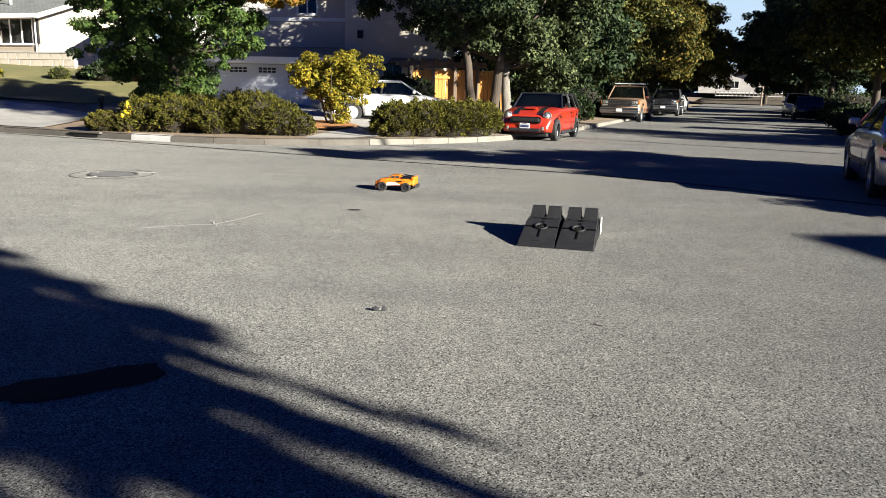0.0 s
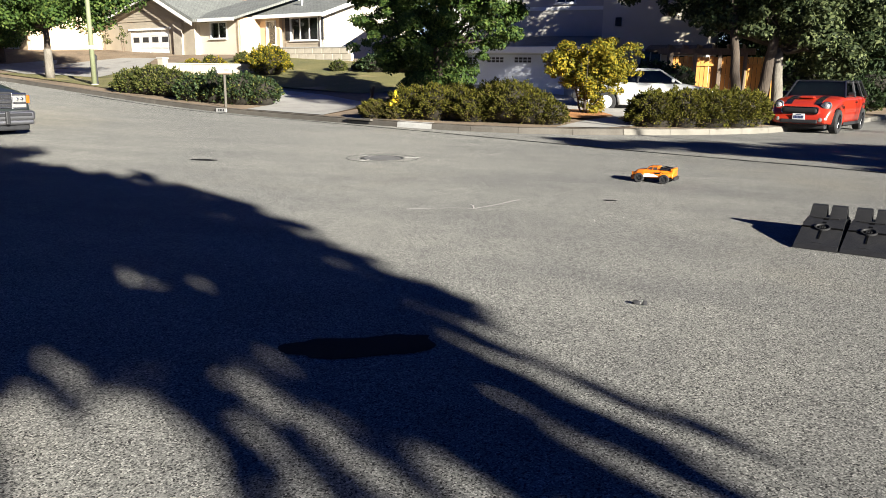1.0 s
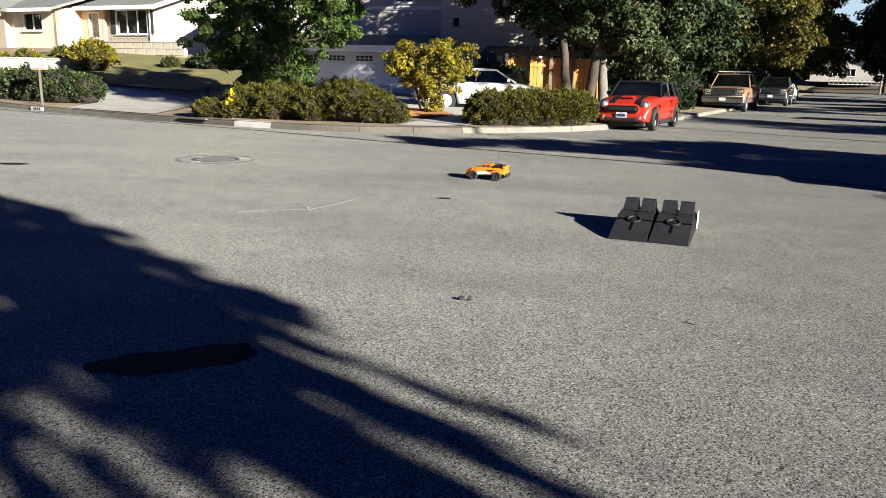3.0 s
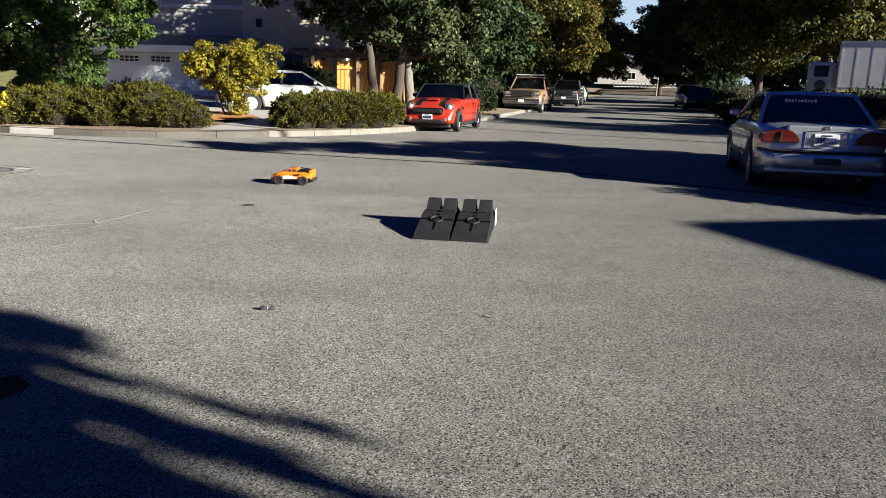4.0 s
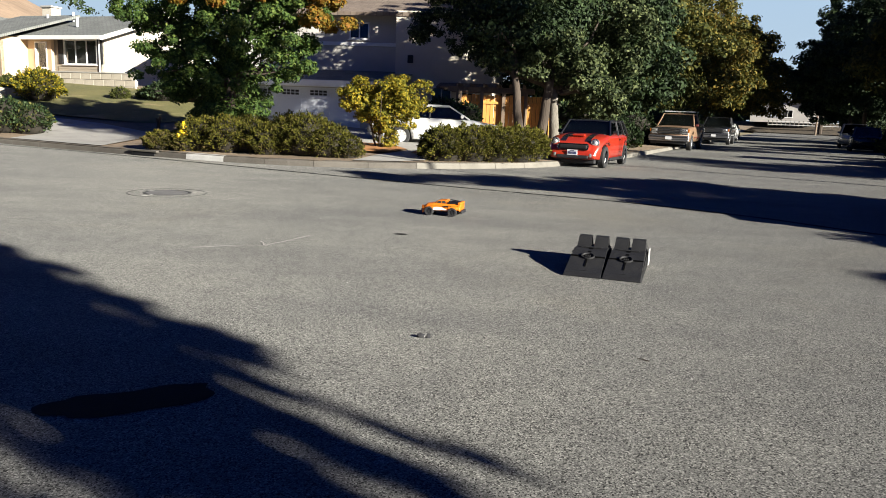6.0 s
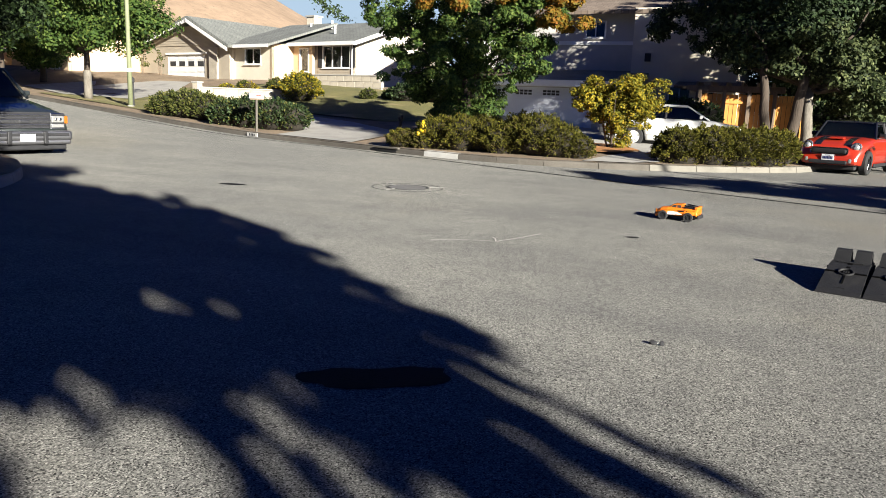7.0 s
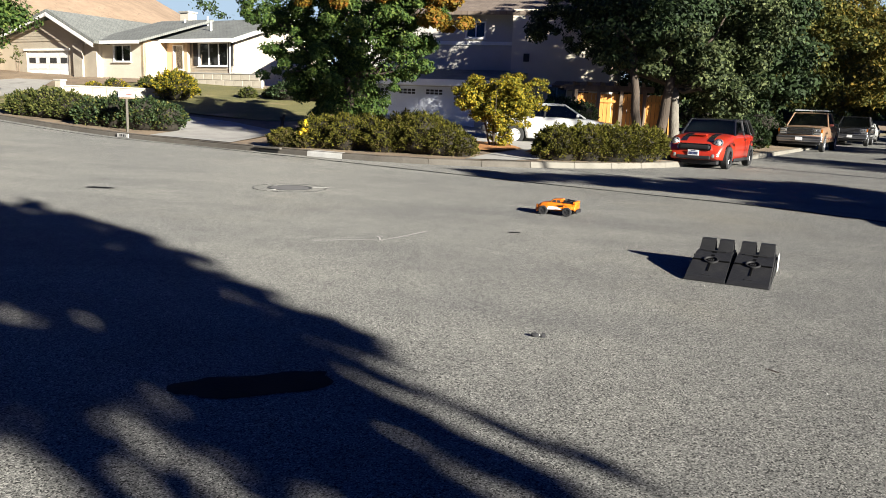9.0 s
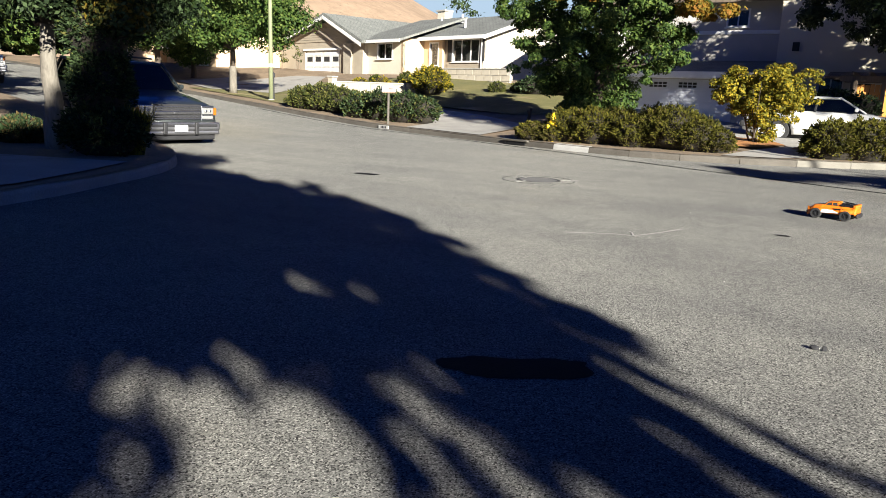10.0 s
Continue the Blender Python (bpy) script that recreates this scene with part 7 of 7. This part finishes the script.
def box_truck(m):
    r = thing("box_truck", m, "white box truck parked on a side drive", "truck")
    part("cargo_box", box((-1.6, 0, 1.72), (4.4, 2.2, 1.75), 0.04), WHITE_METAL, r, "white sheet-metal cargo box")
    for k in range(9):
        part("box_rib", box((-3.7 + k * 0.525, 1.105, 1.72), (0.012, 0.003, 1.65)), WHITE_METAL, r)
    for z in (0.88, 2.57):
        part("box_edge", box((-1.6, 1.108, z), (4.4, 0.03, 0.08), 0.006), ALLOY, r)
    cabp = part("cab", box((1.15, 0, 1.15), (0.95, 2.0, 1.4), 0.12, seg=3), P_WHITE, r)
    part("door_window", box((1.15, 1.0, 1.5), (0.5, 0.02, 0.42), 0.03), CABIN, cabp)
    part("windscreen", box((1.63, 0, 1.5), (0.03, 1.6, 0.5), 0.03), GLASS_CAR, cabp)
    part("door_emblem", lathe([(0.2, 0), (0.2, 0.01), (0.11, 0.012)], 24, m=Matrix.Translation((1.15, 1.005, 0.98)) @ Matrix.Rotation(-math.pi / 2, 4, "X")), P_NAVY, cabp, "round dark emblem")
    part("chassis", box((-0.6, 0, 0.65), (6.0, 0.9, 0.2), 0.02), BLACK_PLASTIC, r)
    for a in (1.15, -2.4):
        for s in (1, -1):
            wheel(r, a, s * 0.9, 0.42, 0.26, ALLOY, 6, s)


TRK = Vector((17.6, 28.9))
box_truck(heading(TRK.x + 0.3, TRK.y - 0.05, zc(17.6, 28.9) + 0.45, -0.87, 0.49))
sheet("truck_bank", [(13.6, 26.8), (15.2, 31.5), (21.5, 32.5), (24.5, 26.0), (18.5, 24.0)], lambda x, y: zc(x, y) + 0.05 + 0.42 * smooth(0.0, 1.4, min(x - 14.0 - (y - 27) * 0.3, 32.4 - y, 24.5 - x + 0.5, y - 24.0)), CONCRETE, 0.6, label="raised concrete side drive", category="driveway")


# ---- small things by the road ----
def fire_hydrant(x, y):
    r = thing("fire_hydrant", pose(x, y, za(x, y)), "yellow fire hydrant among the junipers", "fire hydrant")
    part("barrel", lathe([(0.13, 0), (0.13, 0.04), (0.095, 0.06), (0.09, 0.45), (0.12, 0.47), (0.12, 0.52), (0.1, 0.54), (0.085, 0.64), (0.05, 0.69), (0.03, 0.72)], 20), YELLOW, r, smooth=False)
    for a in (0, 90, 180):
        part("outlet", lathe([(0.045, 0.07), (0.045, 0.14), (0.06, 0.14), (0.06, 0.18), (0.02, 0.19)], 14, m=Matrix.Translation((0, 0, 0.40)) @ pose(0, 0, 0, 90, 0, a - 40)), YELLOW, r)
    part("stem_nut", box((0, 0, 0.74), (0.04, 0.04, 0.05), 0.004), YELLOW, r)


fire_hydrant(-8.98, 18.4)


def mailbox(x, y):
    z = za(x, y)
    r = thing("mailbox", pose(x, y, z, 0, 0, -38), "white mailbox on a grey post at the kerb", "mailbox")
    part("post", box((0, 0, 0.5), (0.075, 0.075, 1.2), 0.01), CONCRETE_DARK, r)
    part("arm", box((0, 0, 1.08), (0.16, 0.46, 0.05), 0.01), POST_WOOD, r)
    bm = bmesh.new()
    pr = [(-0.11, 1.1), (0.11, 1.1), (0.11, 1.2)] + [(0.11 * math.cos(a), 1.2 + 0.10 * math.sin(a)) for a in [math.pi * k / 10 for k in range(1, 10)]] + [(-0.11, 1.2)]
    prism(pr, -0.24, 0.24, bm)
    part("box", bm, CONCRETE, r)
    part("door", prism([(v[0] * 0.94, 1.1 + (v[1] - 1.1) * 0.95) for v in pr], -0.255, -0.242), WHITE_METAL, r)
    part("flag", box((0.125, 0.05, 1.2), (0.01, 0.16, 0.03), 0.002), P_MAROON, r)
    for k in range(4):
        part("number_mark", box((-0.05 + 0.035 * k, -0.259, 1.17), (0.02, 0.004, 0.05)), CABIN, r)


mailbox(-16.2, 20.25)
kb = thing("kerb_number", pose(-16.0, 19.79, gz(-16.0, 19.8), 0, 0, -14), "white painted house number panel on the kerb face", "kerb number")
part("panel", box((0, -0.014, 0.075), (0.55, 0.02, 0.12), 0.002), KERB_WHITE, kb)
for k in range(4):
    part("number_mark", box((-0.12 + 0.08 * k, -0.027, 0.075), (0.045, 0.006, 0.075)), CABIN, kb)


def pole(x, y):
    z = za(x, y)
    r = thing("utility_pole", pose(x, y, z), "slim pale green street pole on the verge", "street pole")
    part("shaft", limb(bmesh.new(), [(0, 0, -0.2), (0, 0, 3), (0, 0, 8.5)], 0.105, 0.075, 14), POLE_GREEN, r, smooth=True)
    part("foot", lathe([(0.15, -0.1), (0.15, 0.05), (0.12, 0.07)], 16), CONCRETE, r)
    part("number_band", lathe([(0.108, 1.5), (0.108, 1.65), (0.1, 1.65)], 14), WHITE_METAL, r)


pole(-26.15, 24.05)
hm = thing("yard_hydrant", pose(-26.5, 24.5, za(-26.5, 24.5)), "dark slim standpipe beside the street pole", "standpipe")
part("pipe", lathe([(0.09, 0), (0.07, 0.1), (0.06, 1.0), (0.1, 1.05), (0.1, 1.2), (0.03, 1.28)], 14), CABIN, hm)


def storm_drain(x, y, ang):
    r = thing("storm_drain", pose(x, y, gz(x, y), 0, 0, ang), "dark kerb storm drain opening", "storm drain")
    part("opening", box((0, -0.03, 0.06), (0.75, 0.02, 0.085), 0.004), GROOVE, r)
    part("lintel", box((0, -0.02, 0.135), (0.95, 0.10, 0.05), 0.01), CONCRETE_DARK, r)


storm_drain(-9.95, 18.17, -18)

# stump and branch on the lawn edge
st = thing("stump", pose(-12.9, 24.3, za(-12.9, 24.3)), "short bare broken stump at the lawn edge", "tree stump")
part("stem", limb(bmesh.new(), [(0, 0, -0.1), (0.03, 0, 0.25), (0.1, 0, 0.5)], 0.07, 0.04), BARK, st)
part("branch", limb(bmesh.new(), [(0.03, 0, 0.25), (-0.05, 0, 0.42)], 0.04, 0.03), BARK, st)

# far end: fence, posts
fp = thing("far_fence", pose(41.0, 147.0, 1.2), "pale paling fence at the end of the street", "fence")
for j in range(18):
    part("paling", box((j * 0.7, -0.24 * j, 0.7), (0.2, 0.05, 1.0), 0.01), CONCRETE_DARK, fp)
for zz in (0.35, 0.95):
    part("rail", slab([(0, -0.08, zz), (12, -4.2, zz), (12, -4.2, zz + 0.1), (0, -0.08, zz + 0.1)], 0.04), WHITE_PAINT, fp)
fs = thing("sign_post", pose(46.5, 138.0, 0.0), "thin pale post at the far kerb", "post")
part("post", tube((0, 0, 0), (0, 0, 5.0), 0.16), POST_WOOD, fs)


# ---- the golden hill ----
def hill():
    verts, faces = [], []
    nx, ny = 60, 16
    for j in range(ny + 1):
        for i in range(nx + 1):
            a = radians(100 + 62 * i / nx)
            d = 520 + 60 * j
            x, y = d * math.cos(a), d * math.sin(a)
            t = j / ny
            prof = math.sin(min(1, t * 1.25) * math.pi / 2)
            side = smooth(0.14, 0.60, (i / nx))
            z = gz(x, y) + (190 * prof * side * (1 + 0.12 * noise.noise((x * 0.006, y * 0.006, 0))) if j else -5)
            verts.append((x, y, z))
    for j in range(ny):
        for i in range(nx):
            k = j * (nx + 1) + i
            faces.append((k, k + 1, k + nx + 2, k + nx + 1))
    tagged(mesh_ob("hill_backdrop", verts, [f[::-1] for f in faces], HILL_GRASS, smooth=True), "dry golden grass hill behind the houses", "hill", "", "structure")
    pts = rng.uniform(0, 1, (60, 2))
    C = []
    for u, v in pts:
        a, d = radians(118 + 12 * u), 1000 + 260 * v
        C.append((d * math.cos(a), d * math.sin(a), 190 * smooth(0.14, 0.60, (118 + 20 * u - 100) / 62) * math.sin(min(1, (d - 520) / 960 * 1.25) * math.pi / 2)))
    c = np.repeat(np.array(C), 30, axis=0) + rng.normal(size=(1800, 3)) * np.array([6, 6, 3])
    tagged(leaf_mesh("hill_scrub", c, 3.0, LEAF_DARK, None, "dark scrub scattered on the hill crest"), "", "scrub", "", "stuff")


hill()


def sky_backdrop():
    """Clear pale sky far behind the hill and the street's end."""
    mm, nt, p = base_mat("clear_sky")
    em = nt.nodes.new("ShaderNodeEmission")
    tc = nt.nodes.new("ShaderNodeTexCoord")
    sp = nt.nodes.new("ShaderNodeSeparateXYZ")
    nt.links.new(tc.outputs["Object"], sp.inputs[0])
    mr = nt.nodes.new("ShaderNodeMapRange")
    mr.inputs["From Max"].default_value = 900.0
    nt.links.new(sp.outputs["Z"], mr.inputs["Value"])
    nt.links.new(ramp_node(nt, [(0.0, (0.17, 0.215, 0.255)), (0.5, (0.15, 0.205, 0.265)), (1.0, (0.11, 0.18, 0.265))], mr.outputs[0]), em.inputs["Color"])
    nt.links.new(em.outputs[0], nt.nodes["Material Output"].inputs["Surface"])
    n, R = 40, 2900.0
    verts, faces = [], []
    for i in range(n + 1):
        a = radians(45 + 90 * i / n)
        for z in (-40.0, 250.0, 620.0):
            verts.append((R * math.cos(a), R * math.sin(a), z))
    for i in range(n):
        for k in range(2):
            faces.append((3 * i + k, 3 * i + k + 1, 3 * i + k + 4, 3 * i + k + 3))
    tagged(mesh_ob("sky_backdrop", verts, faces, mm, smooth=True), "clear pale blue sky", "sky", "", "structure")


sky_backdrop()


# ---- things on the road ----
def car_ramp(m):
    """One moulded ramp, nose at the origin, running along +y."""
    r = thing("car_ramp", m, "black moulded plastic car ramp standing on the asphalt", "car ramp", "pair of car ramps")
    w0, w1, L = 0.325, 0.305, 0.92
    def section(y, h, w):
        return [(-w / 2 - 0.012, y, 0.0), (-w / 2, y, h), (w / 2, y, h), (w / 2 + 0.012, y, 0.0)]
    st_ = [(0.0, 0.012, w0), (0.05, 0.035, w0), (0.30, 0.105, 0.318), (0.52, 0.165, 0.308), (0.60, 0.172, w1), (0.86, 0.165, w1), (0.92, 0.15, w1)]
    bm = bmesh.new()
    rings = [[bm.verts.new(p) for p in section(*s)] for s in st_]
    for a, b in zip(rings, rings[1:]):
        for i in range(4):
            bm.faces.new((a[i], a[(i + 1) % 4], b[(i + 1) % 4], b[i]))
    bm.faces.new(rings[0][::-1])
    bm.faces.new(rings[-1])
    part("ramp_body", bm, RAMP_PLASTIC, r)
    def top(y):
        for (y0, h0, _), (y1, h1, _) in zip(st_, st_[1:]):
            if y0 <= y <= y1:
                return h0 + (h1 - h0) * (y - y0) / (y1 - y0)
    for s in (1, -1):
        bm = bmesh.new()
        a = [(-0.066, 0.66, 0.165), (0.066, 0.66, 0.165), (0.066, 0.86, 0.165), (-0.066, 0.86, 0.165)]
        b = [(-0.061, 0.75, 0.262), (0.061, 0.75, 0.262), (0.061, 0.81, 0.266), (-0.061, 0.81, 0.266)]
        va = [bm.verts.new((x + s * 0.080, y, z)) for x, y, z in a]
        vb = [bm.verts.new((x + s * 0.080, y, z)) for x, y, z in b]
        bm.faces.new(va[::-1])
        bm.faces.new(vb)
        for i in range(4):
            j = (i + 1) % 4
            bm.faces.new((va[i], va[j], vb[j], vb[i]))
        part("wheel_stop", bm, RAMP_PLASTIC, r)
        for k in range(7):
            y = 0.22 + k * 0.105
            h = top(y) * 0.86
            part("side_rib", box((s * (0.164 - 0.006 * y), y, h / 2), (0.022, 0.016, h), 0.004), RAMP_PLASTIC, r)
    def on(y, lift=0.006):
        return top(y) + lift
    bm = bmesh.new()
    slab([(-0.008, 0.16, on(0.16)), (0.008, 0.16, on(0.16)), (0.006, 0.31, on(0.31)), (-0.006, 0.31, on(0.31))], 0.004, bm)
    slab([(-0.012, 0.43, on(0.43)), (0.012, 0.43, on(0.43)), (0.022, 0.60, on(0.60)), (-0.022, 0.60, on(0.60))], 0.004, bm)
    for x0, x1 in ((-0.157, -0.062), (0.062, 0.157)):
        slab([(x0, 0.356, on(0.356)), (x1, 0.356, on(0.356)), (x1, 0.378, on(0.378)), (x0, 0.378, on(0.378))], 0.004, bm)
    part("groove", bm, GROOVE_DEEP, r, "deep moulded groove")
    slope = math.degrees(math.atan2(0.06, 0.22))
    mm = Matrix.Translation((0, 0.37, top(0.37) + 0.002)) @ pose(0, 0, 0, slope, 0, 0)
    part("ring", lathe([(0.064, 0), (0.062, 0.014), (0.052, 0.014), (0.047, 0)], 28, m=mm), RAMP_PLASTIC, r, "raised round badge ring")
    part("ring_centre", lathe([(0.045, 0), (0.043, 0.003), (0.0, 0.003)], 28, m=mm), GROOVE_DEEP, r)
    for q in (-0.018, 0.0, 0.018):
        part("badge_mark", box((q, 0, 0.005), (0.011, 0.03, 0.004), 0, mm), RAMP_PLASTIC, r)
    bm = bmesh.new()
    for k in range(5):
        box((-0.03 + 0.015 * k, 0.09, on(0.09, 0.001)), (0.010, 0.018, 0.003), 0, None, bm)
    part("moulded_mark", bm, GROOVE, r, "small moulded lettering bars")
    part("neck_rib", box((0, 0.60, 0.178), (0.20, 0.03, 0.012), 0.004), RAMP_PLASTIC, r)
    return r


ax = Vector((0.183, 0.983, 0)).normalized()
turn = math.degrees(math.atan2(-ax.x, ax.y))
across = Vector((ax.y, -ax.x, 0))
nose0 = Vector((0.598, 6.557, 0)) + across * 0.17
r0 = car_ramp(pose(nose0.x, nose0.y, 0, 0, 0, turn))
n1 = nose0 + across * 0.345 + ax * -0.0
r1 = copy_thing(r0, pose(n1.x, n1.y, 0, 0, 0, turn - 0.6))
part("pale_label", box((0.178, 0.80, 0.10), (0.006, 0.16, 0.15), 0.002), WHITE_PAINT, r1, "white paper label on the outer flank")


def toy_truck(m):
    """A radio-controlled short-course truck, forward along +x."""
    r = thing("toy_truck", m, "orange radio-controlled short-course truck with white flank stripes", "toy truck")
    L, W = 0.54, 0.27
    top = [(-0.27, 0.16), (-0.24, 0.175), (-0.08, 0.17), (0.0, 0.168), (0.1, 0.166), (0.2, 0.15), (0.27, 0.11)]
    part("body_shell", body_shell(L, W, top, 0.07, (0.165, -0.165), 0.052, 0.1, 0.08, 0.06, 0.7, 0.006), P_ORANGE, r, smooth=True)
    part("cab", prism([(0.10, 0.16), (0.045, 0.212), (-0.06, 0.216), (-0.085, 0.165)], -0.085, 0.085), P_ORANGE, r)
    part("windscreen", slab([(0.098, -0.08, 0.166), (0.098, 0.08, 0.166), (0.048, 0.08, 0.213), (0.048, -0.08, 0.213)], -0.004), CABIN, r)
    for s in (1, -1):
        part("side_window", prism([(0.07, 0.172), (0.04, 0.203), (-0.05, 0.206), (-0.06, 0.172)], s * 0.086, s * 0.089), CABIN, r)
        part("flank_stripe", prism([(0.12, 0.085), (0.06, 0.12), (-0.02, 0.12), (-0.10, 0.085)], s * 0.1365, s * 0.139), WHITE_PAINT, r, "white flank flash")
        part("flank_stripe", prism([(-0.02, 0.14), (-0.12, 0.15), (-0.16, 0.135), (-0.05, 0.12)], s * 0.1365, s * 0.139), P_BLACK, r, "black flank flash")
        for a in (0.165, -0.165):
            wheel(r, a, s * 0.128, 0.062, 0.058, BLACK_PLASTIC, 6, s)
    part("bed", box((-0.165, 0, 0.182), (0.15, 0.2, 0.03), 0.008), P_BLACK, r, "black load bed")
    for s in (1, -1):
        part("bed_bar", tube((-0.08, s * 0.08, 0.212), (-0.23, s * 0.09, 0.192), 0.006, n=8), P_BLACK, r)
        part("front_flash", prism([(0.115, 0.075), (0.10, 0.118), (0.03, 0.126), (0.0, 0.082)], s * 0.1375, s * 0.1405), WHITE_PAINT, r, "white flash behind the front wheel")
        part("cab_pillar", prism([(0.0, 0.168), (0.008, 0.168), (0.004, 0.21), (-0.004, 0.21)], s * 0.0885, s * 0.0915), P_ORANGE, r)
    part("spoiler", box((-0.255, 0, 0.185), (0.04, 0.24, 0.03), 0.008), P_ORANGE, r)
    part("front_bumper", box((0.275, 0, 0.065), (0.03, 0.2, 0.04), 0.01), BLACK_PLASTIC, r)
    part("rear_bumper", box((-0.285, 0, 0.07), (0.03, 0.22, 0.05), 0.01), BLACK_PLASTIC, r)
    part("chassis", box((0, 0, 0.055), (0.46, 0.12, 0.03), 0.006), BLACK_PLASTIC, r)


toy_truck(pose(-0.98, 10.1, 0, 0, 0, 172))


def debris(x, y):
    r = thing("road_debris", pose(x, y, 0, 0, 0, 10), "small crumpled black and white scrap on the asphalt", "litter")
    part("scrap", ball((-0.018, 0, 0.012), (0.03, 0.018, 0.018), 1), CABIN, r)
    part("scrap", box((0.008, 0.004, 0.012), (0.009, 0.012, 0.012), 0.002), CHALK, r, "white flake")
    part("scrap", box((0.032, -0.004, 0.014), (0.024, 0.02, 0.028), 0.005), CABIN, r)


debris(-0.31, 4.38)
tw = thing("twig", pose(1.06, 4.25, 0.004, 0, 0, 150), "short dark twig on the asphalt", "twig")
part("stick", limb(bmesh.new(), [(0, 0, 0), (0.04, 0.004, 0.002), (0.08, -0.006, 0.0)], 0.004, 0.002, 5), BARK, tw)
bits_v = rng.uniform((-9, 2.2), (5.5, 16), (90, 2))
leaf_mesh("fallen_bits", [(x, y, 0.006) for x, y in bits_v], 0.008, CHALK, None, long=1.2)
tagged(bpy.data.objects["fallen_bits"], "tiny pale grit scattered on the asphalt", "grit", "", "stuff")
